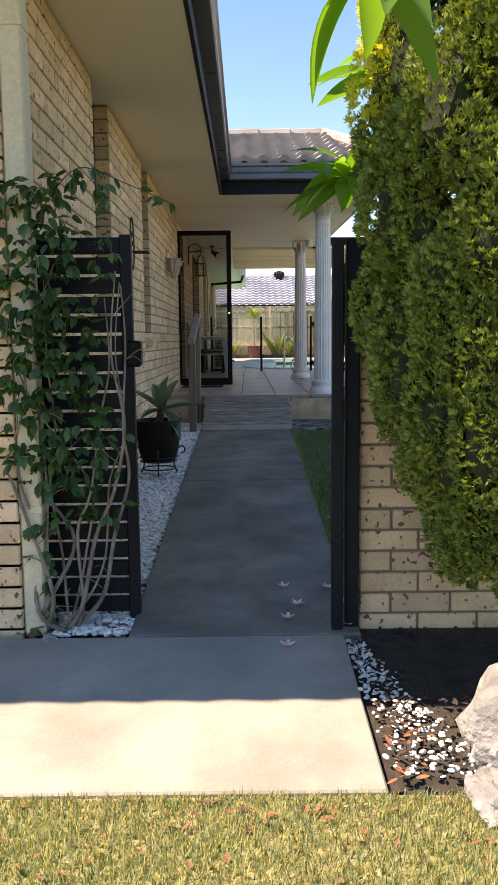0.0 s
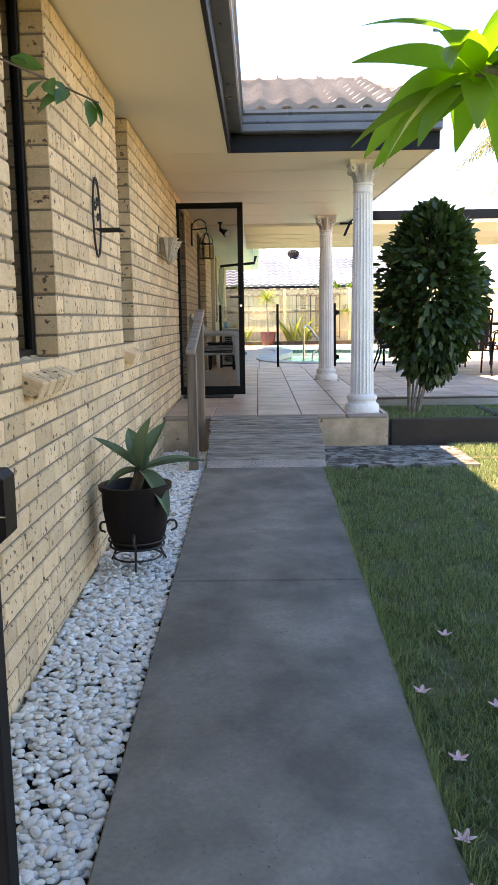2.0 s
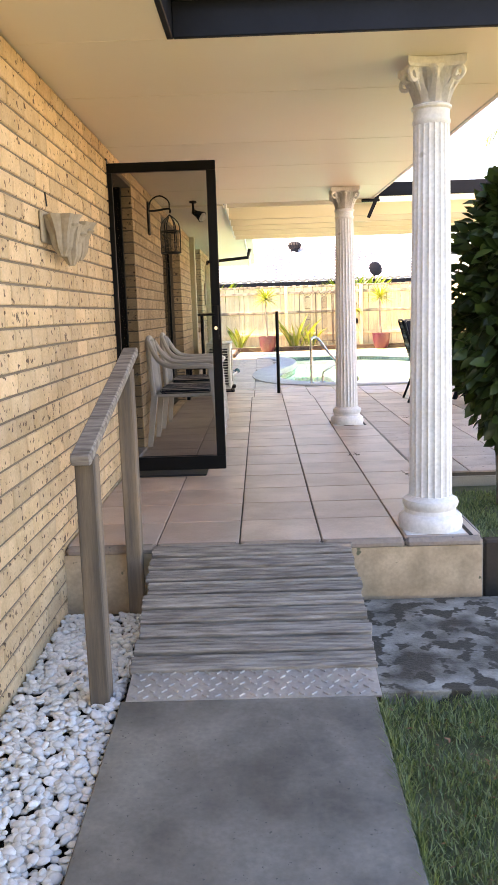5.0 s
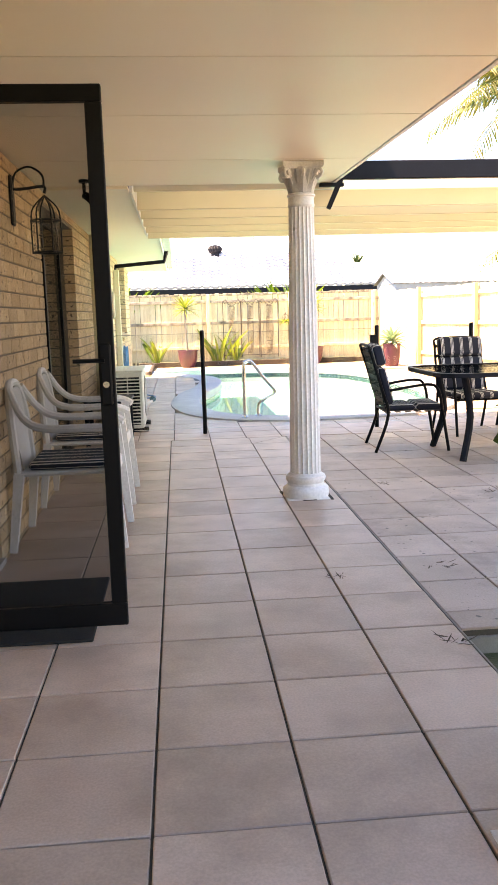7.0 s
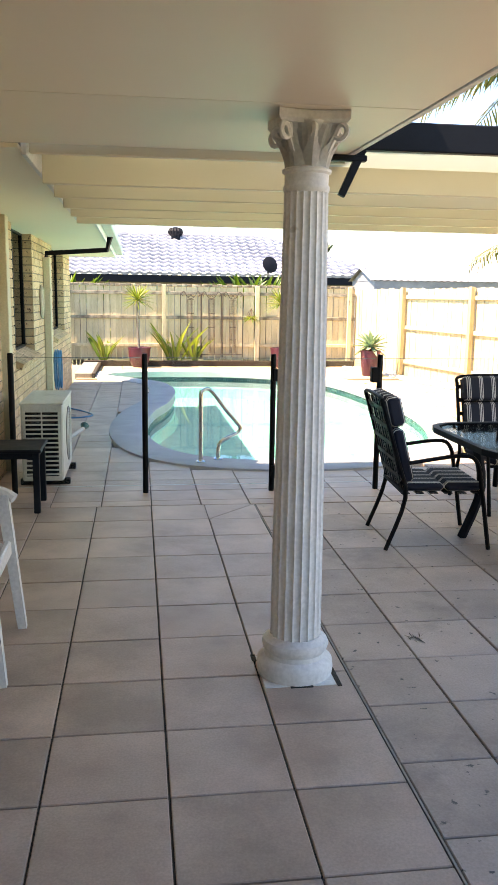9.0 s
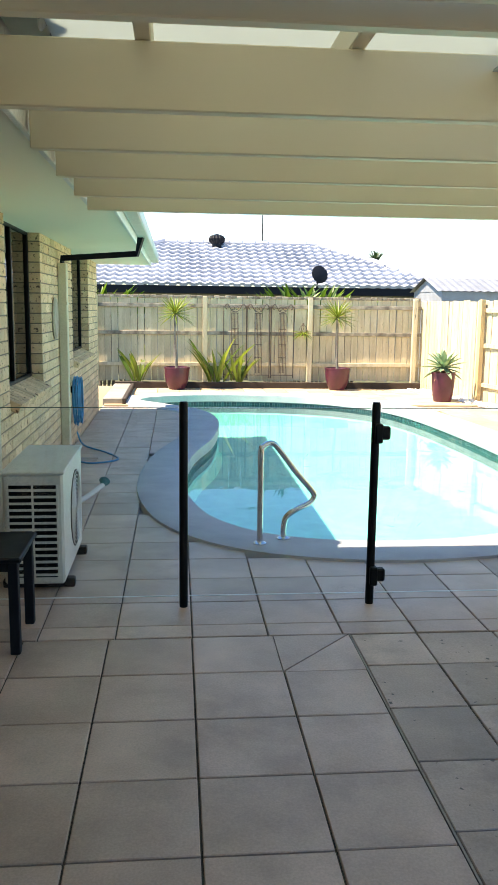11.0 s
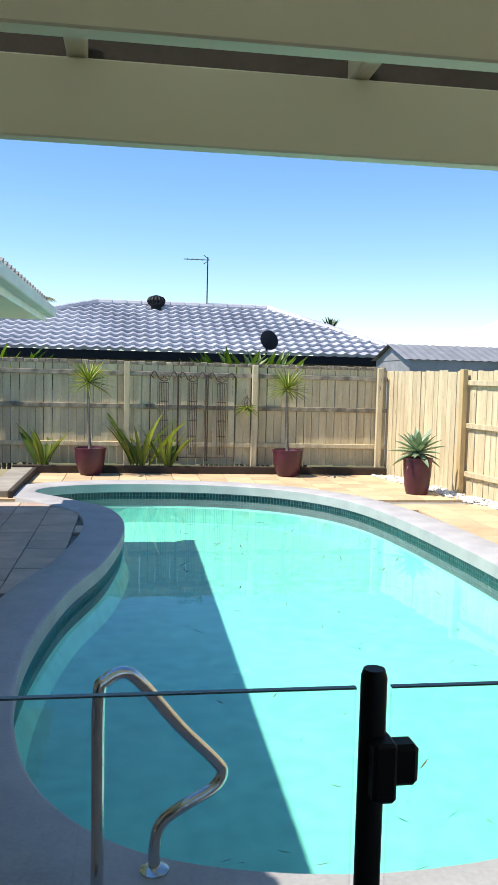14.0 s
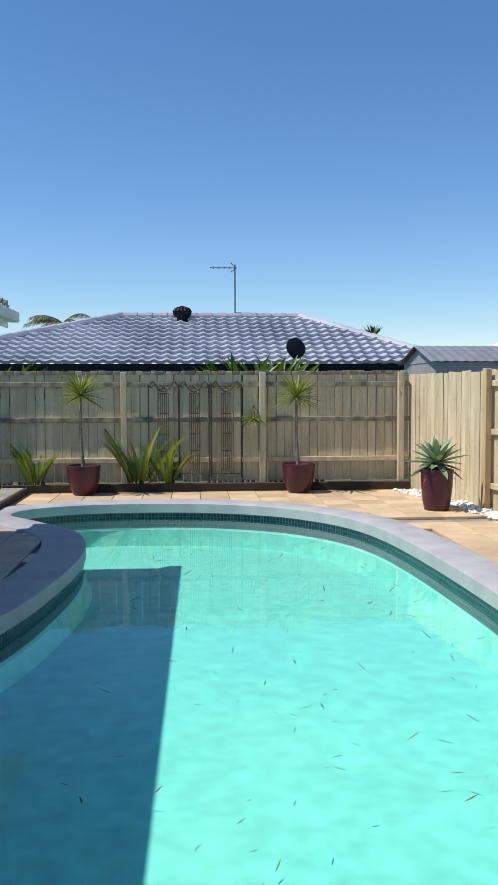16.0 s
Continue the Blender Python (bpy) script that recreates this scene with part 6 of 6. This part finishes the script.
def shed():
    ob = thing("shed", "corrugated grey metal garden shed behind the fence", "shed", (7.9, 25.4, -0.1))
    bm = bmesh.new(); box(bm, -1.7, 1.7, -1.0, 1.0, 0, 2.02); part("wall", bm, surface("shed_metal", (0.42, 0.44, 0.46), 0.5, metal=0.3), ob)
    bm = bmesh.new()
    for s in (-1, 1):
        n = 44
        a = [bm.verts.new((-1.8 + 3.6 * i / n, s * 1.05, 2.02 + 0.012 * (i % 2))) for i in range(n + 1)]
        b = [bm.verts.new((-1.8 + 3.6 * i / n, 0, 2.32 + 0.012 * (i % 2))) for i in range(n + 1)]
        for i in range(n):
            bm.faces.new((a[i], a[i + 1], b[i + 1], b[i]))
    part("roof", bm, surface("shed_roof_metal", (0.3, 0.31, 0.33), 0.5, metal=0.3), ob)
    for x in (-1.71, 1.71):
        bm = bmesh.new()
        bm.faces.new([bm.verts.new(v) for v in ((x, -1.0, 2.02), (x, 1.0, 2.02), (x, 0, 2.3))])
        part("gable", bm, bpy.data.materials["shed_metal"], ob)


shed()
wh = thing("house", "distant house with a pale white metal hip roof", "house", (14.0, 33, -0.1))
bm = bmesh.new(); box(bm, -3.5, 3.5, -3, 3, 0, 2.2); part("wall", bm, WHITE, wh)
bm = bmesh.new()
cs = [bm.verts.new(v) for v in ((-4, -3.5, 2.2), (4, -3.5, 2.2), (4, 3.5, 2.2), (-4, 3.5, 2.2), (-1.2, 0, 3.9), (1.2, 0, 3.9))]
for f in ((0, 1, 5, 4), (1, 2, 5), (2, 3, 4, 5), (3, 0, 4)):
    bm.faces.new([cs[i] for i in f])
part("roof", bm, WHITE, wh, "pale white metal roof")

vn = thing("roof_vent", "grey spinning roof vent on the far tiled roof", "roof vent", (2.02, 34.3, 3.40))
bm = bmesh.new(); lathe(bm, [(0.16, -0.1), (0.15, 0.1)], 20); part("collar", bm, NAVY, vn)
bm = bmesh.new(); lathe(bm, [(0.15, 0.1), (0.23, 0.18), (0.25, 0.27), (0.2, 0.36), (0.03, 0.42)], 48, lobes=lambda a, z: 1 + 0.07 * math.cos(16 * a)); part("head", bm, NAVY, vn)
ae = thing("aerial", "thin television aerial on the far roof", "aerial", (3.5, 34.55, 3.55))
bm = bmesh.new(); tube(bm, [(0, 0, -0.1), (0, 0, 1.45)], 0.02, 6); part("mast", bm, BLACK_IRON, ae)
bm = bmesh.new(); tube(bm, [(-0.7, 0, 1.36), (0.02, 0, 1.36)], 0.012, 5)
for i in range(5):
    tube(bm, [(-0.6 + i * 0.15, -0.2, 1.36), (-0.6 + i * 0.15, 0.2, 1.36)], 0.008, 4)
tube(bm, [(-0.12, 0, 1.5), (0.05, 0, 1.36), (-0.12, 0, 1.24)], 0.01, 4); part("antenna", bm, BLACK_IRON, ae)
di = thing("satellite_dish", "dark round satellite dish behind the fence", "satellite dish", (4.72, 30.6, 2.47))
bm = bmesh.new(); lathe(bm, [(0.02, 0.05), (0.16, 0.03), (0.25, 0.0), (0.25, -0.012), (0.16, 0.018), (0.02, 0.04)], 32, turn=pose(0, 0, 0, 75, 0, 20).to_3x3()); part("dish", bm, NAVY, di, smooth=True)
bm = bmesh.new(); tube(bm, [(0, 0.1, 0), (0, 0.35, -0.1), (0, 0.45, -0.45)], 0.03, 6); part("arm", bm, NAVY, di)


# iron trellis panels on the fence
def trellis(x):
    ob = thing("trellis", "rusty wrought iron scroll trellis panel leaning on the fence", "trellis", (x, 23.52, 0.18), group="trellis panels on the fence")
    bm = bmesh.new()
    for xx in (0, 0.44):
        tube(bm, [(xx, 0, 0), (xx, 0, 1.38)], 0.010, 5)
    tube(bm, [(0, 0, 0.06), (0.44, 0, 0.06)], 0.008, 5); part("frame", bm, RUST_IRON, ob)
    for i in range(6):
        xx = 0.15 + i * 0.028
        bm = bmesh.new(); tube(bm, [(xx, 0, 0.06 if i in (0, 5) else 0.1), (xx, 0, 1.25)], 0.005, 4); part("bar", bm, RUST_IRON, ob)
    for z in (0.4, 0.65, 0.95, 1.25):
        bm = bmesh.new(); tube(bm, [(0.15, 0, z), (0.29, 0, z)], 0.006, 4); part("cross_bar", bm, RUST_IRON, ob)
    for s in (-1, 1):
        bm = bmesh.new()
        tube(bm, curve_points([(0.22, 0, 1.27), (0.22 + s * 0.07, 0, 1.30), (0.22 + s * 0.15, 0, 1.42), (0.22 + s * 0.20, 0, 1.36), (0.22 + s * 0.16, 0, 1.32)], 5), 0.008, 5)
        tube(bm, [(0.22 + s * (0.04 + 0.03 * math.cos(t)), 0, 1.34 + 0.03 * math.sin(t)) for t in np.linspace(0, 5.5, 14)], 0.006, 4)
        part("scroll", bm, RUST_IRON, ob)
    return ob


T0 = trellis(1.64)
copy_thing(T0, pose(2.09, 23.52, 0.18)); copy_thing(T0, pose(2.56, 23.52, 0.18))


# ---- scattered stuff ----
def pebbles(name, region, n, label, s=(0.016, 0.034)):
    bm = bmesh.new(); bmesh.ops.create_icosphere(bm, subdivisions=2, radius=1.0)
    vs = [tuple(v.co) for v in bm.verts]; fs = [tuple(v.index for v in f.verts) for f in bm.faces]; bm.free()
    mats = []
    for i in range(n):
        x, y, z = region()
        a = rnd(*s)
        mats.append(Matrix.LocRotScale(Vector((x, y, z)), Euler((rnd(-0.4, 0.4), rnd(-0.4, 0.4), rnd(0, 6.3))), (a, a * rnd(0.55, 0.85), a * rnd(0.32, 0.55))))
    return multi(name, vs, fs, mats, PEBBLE, None, True, label=label, kind="stuff")


def strip():
    y = rnd(-1.3, 4.6)
    return rnd(WX + 0.01, -0.015), y, grade(y) - 0.05 + rnd(0, 0.025)


pebbles("pebbles", strip, 8800, "smooth white river pebbles along the wall", (0.011, 0.025))


def by_gate():
    t = random.random() ** 1.3
    return 0.84 + 0.28 * t * rnd(0.1, 1) + rnd(-0.02, 0.05), -1.4 - 1.1 * t, -0.555 + rnd(0, 0.01)


pebbles("gravel", by_gate, 480, "scattered white and grey gravel by the slab", (0.005, 0.013))
pebbles("gravel", lambda: (rnd(-0.30, 0.0), rnd(-1.46, -1.28), -0.53 + rnd(0, 0.01)), 200, "white gravel at the foot of the screen", (0.01, 0.022))
pebbles("gravel", lambda: (lambda t: (5.35 + t * 0.85 + rnd(-0.15, 0.25), 23.2 - t * 5 , 0.0 + rnd(0, 0.012)))(random.random()), 700, "white pebbles along the side fence", (0.02, 0.045))


def grass(name, material, n, region, h, w, label):
    vs = [(-w, 0, 0), (w, 0, 0), (-w * 0.6, 0.25, 0.62), (w * 0.6, 0.25, 0.62), (0, 0.6, 1.0)]
    fs = [(0, 1, 3, 2), (2, 3, 4)]
    mats = []
    for i in range(n):
        x, y, z = region()
        s = h * rnd(0.5, 1.3)
        mats.append(Matrix.LocRotScale(Vector((x, y, z)), Euler((rnd(-0.5, 0.5), rnd(-0.3, 0.3), rnd(0, 6.3))), (1, s, s)))
    return multi(name, vs, fs, mats, material, None, label=label, kind="stuff")


def lawn():
    y = -1.2 + 7.2 * random.random() ** 1.4
    x = rnd(0.915, 2.6 if y < 4 else 3.2)
    while 4.62 <= y < 4.92 or 3.68 + 0.12 * noise.noise(Vector((x * 4, 0, 0))) < y < 4.62 and x < 2.1 or y >= 4.62 and x < 1.62:
        y = -1.2 + 7.2 * random.random(); x = rnd(0.915, 3.2)
    if noise.noise(Vector((x * 5, y * 5, 0))) < -0.22 and random.random() < 0.75:
        return lawn()
    return x, y, (grade(y) - 0.03 if y < 4 else -0.28 if y < 4.9 else -0.10)


def litter(name, n, region, s, material, label, width=0.4):
    vs, fs = quad_leaf(width, 1.0, 0.25, -0.2, 3, 0.1)
    mats = [Matrix.LocRotScale(Vector(region()), Euler((rnd(-0.4, 0.4), rnd(-0.4, 0.4), rnd(0, 6.3))), (rnd(*s),) * 3) for _ in range(n)]
    return multi(name, vs, fs, mats, material, None, label=label, kind="stuff")


grass("lawn", GRASS, 130000, lawn, 0.031, 0.0026, "short green shaded lawn")
litter("lawn_litter", 900, lambda: (lambda y: (rnd(0.95, 2.6), y, grade(y) - 0.012))(rnd(-1.1, 3.6)), (0.008, 0.022), DRY_LEAF, "tiny brown leaf bits in the lawn")
grass("lawn_edge", GRASS, 2600, lambda: (lambda y: (0.915 + abs(random.gauss(0, 0.012)), y, grade(y) - 0.03))(rnd(-1.1, 3.6)), 0.06, 0.002, "longer grass along the path edge")
grass("verge", GRASS, 26000, lambda: (rnd(-1.1, 1.7), rnd(-3.2, -2.54), -0.581), 0.026, 0.0016, "thin green grass at the slab edge")
grass("verge", GRASS_DRY, 30000, lambda: (rnd(-1.1, 1.7), rnd(-3.2, -2.535), -0.581), 0.022, 0.0016, "dry yellow grass at the slab edge")


litter("fallen_leaves", 110, lambda: (rnd(-0.2, 1.6), -2.56 - abs(random.gauss(0, 0.18)), -0.567), (0.014, 0.038), DRY_LEAF, "dry orange brown leaves on the grass")
litter("fallen_leaves", 70, lambda: (0.87 + abs(random.gauss(0, 0.07)), rnd(-2.5, -2.0), -0.555), (0.015, 0.04), DRY_LEAF, "dry leaves beside the rock")
litter("fallen_twigs", 190, lambda: (rnd(1.7, 4.2), rnd(13.1, 20), -0.147), (0.02, 0.09), BARK_DARK, "small dark needles floating on the water", 0.1)
litter("mulch", 1500, lambda: (rnd(0.86, 1.9), rnd(-2.45, -1.4), -0.55 + rnd(0, 0.015)), (0.012, 0.035), SOIL, "dark bark mulch")
for x, y, d, z in ((1.75, 7.0, 0.09, 0.004), (1.2, 6.9, 0.05, 0.004), (2.6, 8.5, 0.12, 0.004), (1.95, 8.9, 0.04, 0.004), (1.5, 6.1, 0.05, 0.004), (2.4, 7.4, 0.06, 0.004)):
    litter("fallen_twigs", 11, lambda: (x + random.gauss(0, d * 0.5), y + random.gauss(0, d * 0.4), z), (0.02, 0.07), BARK_DARK, "small heap of dry plant litter on the paving", 0.15)


def flower(x, y, a):
    ob = thing("fallen_flower", "fallen pale pink and white frangipani flower", "flower", (x, y, grade(y) + 0.004 if x < 0.91 else grade(y)), a, "fallen flowers")
    vs, fs = quad_leaf(0.016, 0.033, 0.25, -0.3, 3, 0.3)
    for k in range(5):
        bm = bmesh.new(); bv = [bm.verts.new(aim((0, 0, 0.003), (math.cos(k * 1.257), math.sin(k * 1.257), 0.12)) @ Vector(v)) for v in vs]
        for f in fs:
            bm.faces.new([bv[i] for i in f])
        part("petal", bm, PETAL, ob)
    return ob


for x, y, a in ((0.63, -1.35, 10), (0.615, -1.62, 80), (0.63, -0.98, 30), (0.68, -1.2, 200), (0.83, -1.0, 120), (0.86, -1.18, 40), (0.87, -1.42, 5), (0.9, -0.75, 300), (1.0, -0.2, 10), (1.2, 0.1, 90), (0.93, -0.55, 60), (0.97, 0.2, 0), (1.15, 0.65, 0), (0.9, -1.33, 100)):
    flower(x, y, a)


# ---- bricks and paving, piece by piece ----
BRICK_H, BRICK_L, JOINT = 0.076, 0.23, 0.010
_brick_mesh = {}


def brick_mesh(length, depth, dark=False):
    key = (round(length, 2), depth, dark)
    if key not in _brick_mesh:
        bm = bmesh.new(); box(bm, -depth, 0, -key[0] / 2, key[0] / 2, 0, BRICK_H, 0.004)
        me = bpy.data.meshes.new("brick"); bm.to_mesh(me); bm.free()
        me.materials.append(BRICK_DARK if dark else BRICK)
        _brick_mesh[key] = me
    return _brick_mesh[key]


def lay_bricks(parent, length, z0, z1, base, openings=(), near=None, depth=0.10, material=BRICK):
    """Courses along a face. base maps (run, height) to the pose of a brick; near chooses which are parts of their own."""
    courses = int((z1 - z0) / (BRICK_H + JOINT) + 0.5)
    parts, rest = [], []
    for c in range(courses):
        z = z0 + c * (BRICK_H + JOINT)
        runs, y = [], 0.0
        spans = []
        cuts = sorted((a, b) for a, b, s, h in openings if s < z + BRICK_H / 2 < h)
        for a, b in cuts + [(length, length)]:
            if a > y:
                spans.append((y, a))
            y = b
        for a, b in spans:
            x = a
            first = 0.12 if c % 2 else BRICK_L
            while x < b - 0.02:
                L = first if x == a else BRICK_L
                if x + L > b - 0.05:
                    L = b - x
                item = (x + L / 2, z, L)
                (parts if near and near(*item[:2]) and len(parts) < 300 else rest).append(item)
                x += L + JOINT
    for y, z, L in parts:
        place("brick", brick_mesh(L, depth), None, parent, at=base(y, z) @ pose(rnd(-0.0015, 0.0015), 0, rnd(-0.001, 0.001)))
    by = {}
    for y, z, L in rest:
        by.setdefault(round(L, 2), []).append(base(y, z) @ pose(rnd(-0.0015, 0.0015), 0, 0))
    if rest:
        V, F = [], []
        for L, ms in by.items():
            me = brick_mesh(L, depth)
            vs = [v.co.copy() for v in me.vertices]; fs = [tuple(p.vertices) for p in me.polygons]
            for m in ms:
                n = len(V)
                V += [m @ v for v in vs]; F += [tuple(i + n for i in f) for f in fs]
        me = bpy.data.meshes.new("bricks"); me.from_pydata([tuple(v) for v in V], [], F)
        place("bricks", me, material, parent, kind="stuff")


Z0 = CEIL - 32 * (BRICK_H + JOINT)
rel = [(a - WALL_Y0, b - WALL_Y0, s, h) for a, b, s, h in OPENINGS]
lay_bricks(wall_west, WALL_Y1 - WALL_Y0, Z0, CEIL, lambda y, z: pose(WX, WALL_Y0 + y, z), rel,
           near=lambda y, z: 0.95 < WALL_Y0 + y < 3.4 and z > -0.45)
lay_bricks(wall_front, 2.9, Z0, CEIL, lambda y, z: pose(WX - 0.004 - y, WALL_Y0, z, 0, 0, -90), near=lambda y, z: y < 0.6, depth=0.09)
lay_bricks(PIER, 1.95, -0.56, 0.74, lambda y, z: pose(0.92 + y, -1.38, z, 0, 0, -90), near=lambda y, z: True, depth=0.09)
lay_bricks(PIER, 0.20, -0.56, 0.74, lambda y, z: pose(0.913, -1.372 + y, z, 0, 0, 180), near=lambda y, z: False, depth=0.006)
for a, b, s, h in OPENINGS:
    if s > 0:
        sloped_sill(a, b, s - 0.03, wall_west)


def lay_pavers(parent, xs, ys, keep, material, z=0.0, gap=0.0075, shift=0.0, near=None, limit=300, wob=0.0012):
    sizes, rest, count = {}, [], 0
    for i, (x0, x1) in enumerate(zip(xs, xs[1:])):
        for y0, y1 in zip(ys, ys[1:]):
            y0s, y1s = y0 + (shift if i % 2 else 0), y1 + (shift if i % 2 else 0)
            if not keep(x0, x1, y0s, y1s):
                continue
            key = (round(x1 - x0, 3), round(y1 - y0, 3))
            if key not in sizes:
                bm = bmesh.new(); box(bm, -(key[0] - gap) / 2, (key[0] - gap) / 2, -(key[1] - gap) / 2, (key[1] - gap) / 2, -0.03, 0, 0.003)
                me = bpy.data.meshes.new("paver"); bm.to_mesh(me); bm.free(); me.materials.append(material)
                sizes[key] = me
            place("paver", sizes[key], None, parent, at=pose((x0 + x1) / 2, (y0s + y1s) / 2, z + rnd(-wob, wob), rnd(-0.12, 0.12), rnd(-0.12, 0.12), 0))
            count += 1
    return count


JOINT_BASE = surface("dark_paving_joint", (0.10, 0.085, 0.07), 0.95, grain=80, bump=0.5)


def bed(name, x0, x1, y0, y1, label, z=-0.033):
    bm = bmesh.new(); box(bm, x0, x1, y0, y1, z, z + 0.022)
    return structure(name, bm, JOINT_BASE, label)


floor_a = bed("floor", WX + 0.002, 1.558, FLOOR_FRONT + 0.03, 11.372, "grey brown square pavers on the veranda")
COLS = [WX + 0.004, 0.015, 0.41, 0.80, 1.19, 1.556]
ROWS_A = [FLOOR_FRONT + 0.05] + [5.085 + 0.3935 * i for i in range(16)] + [11.37]


lay_pavers(floor_a, COLS, ROWS_A, lambda a, b, c, d: a < 1.1 or c < 10.9, PAVER)
for corners in (((1.193, 10.983), (1.553, 10.983), (1.553, 11.364)), ((1.190, 10.990), (1.545, 11.367), (1.190, 11.367))):
    bm = bmesh.new()
    low, high = [bm.verts.new((x, y, -0.03)) for x, y in corners], [bm.verts.new((x, y, 0.0)) for x, y in corners]
    bm.faces.new(high); bm.faces.new(low[::-1])
    for k in range(3):
        bm.faces.new((low[k - 1], low[k], high[k], high[k - 1]))
    part("paver", bm, PAVER, floor_a)
floor_b = bed("floor", 1.562, 7.1, 6.22, 11.372, "weathered grey pavers of the open terrace", -0.034)
XB = [1.565, 1.89] + [2.27 + 0.385 * i for i in range(13)]
YB = [6.22, 6.405] + [6.79 + 0.385 * i for i in range(11)] + [11.026, 11.37]


def outside_pool(x0, x1, y0, y1):
    return not any(inside(x, y, offset_loop(pool, 0.12 * SIDE)) for x in (x0, x1, (x0 + x1) / 2) for y in (y0, y1, (y0 + y1) / 2))


lay_pavers(floor_b, XB, YB, lambda a, b, c, d: d < 11.38 and outside_pool(a, b, c, d), PAVER_OUT, z=-0.002)
floor_c = bed("floor", WX + 0.002, 7.1, 11.376, 12.35, "grey brown pavers beside the pool", -0.034)
XC = [WX + 0.004] + [0.077 + 0.363 * i for i in range(20)]
lay_pavers(floor_c, XC, [11.376, 11.525, 11.845] + [12.22 + 0.37 * i for i in range(23)], lambda a, b, c, d: (d < 20.7 if b < 1.6 else d < 13.1) and outside_pool(a, b, c, d), PAVER)
floor_d = bed("floor", 0.9, 4.5, 22.5, 23.3, "sandstone coloured pavers around the pool", -0.034)
XD = [WX + 0.004 + 0.4 * i for i in range(20)]
YD = [20.65 + 0.38 * i for i in range(7)]
lay_pavers(floor_d, XD, YD + [23.3], lambda a, b, c, d: outside_pool(a, b, c, d) and b < 7.2, PAVER_SAND)
lay_pavers(floor_d, [3.2 + 0.4 * i for i in range(10)], [13.08 + 0.4 * i for i in range(19)], lambda a, b, c, d: d < 20.65 and outside_pool(a, b, c, d), PAVER_SAND)
bm = bmesh.new(); box(bm, -0.195, 0.195, -0.055, 0.0, -0.045, 0.002, 0.016)
nose = bpy.data.meshes.new("nosing"); bm.to_mesh(nose); bm.free(); nose.materials.append(NOSING)
for x0, x1 in zip(COLS, COLS[1:]):
    place("nosing", nose, None, floor_a, at=Matrix.Translation(((x0 + x1) / 2, FLOOR_FRONT + 0.055, 0)) @ Matrix.Diagonal(((x1 - x0 - 0.006) / 0.39, 1, 1, 1)))
bm = bmesh.new(); box(bm, 1.556, 1.563, FLOOR_FRONT + 0.1, 11.37, -0.03, 0.0)
structure("trim", bm, CONCRETE_LIGHT, "pale cement joint along the veranda edge", )
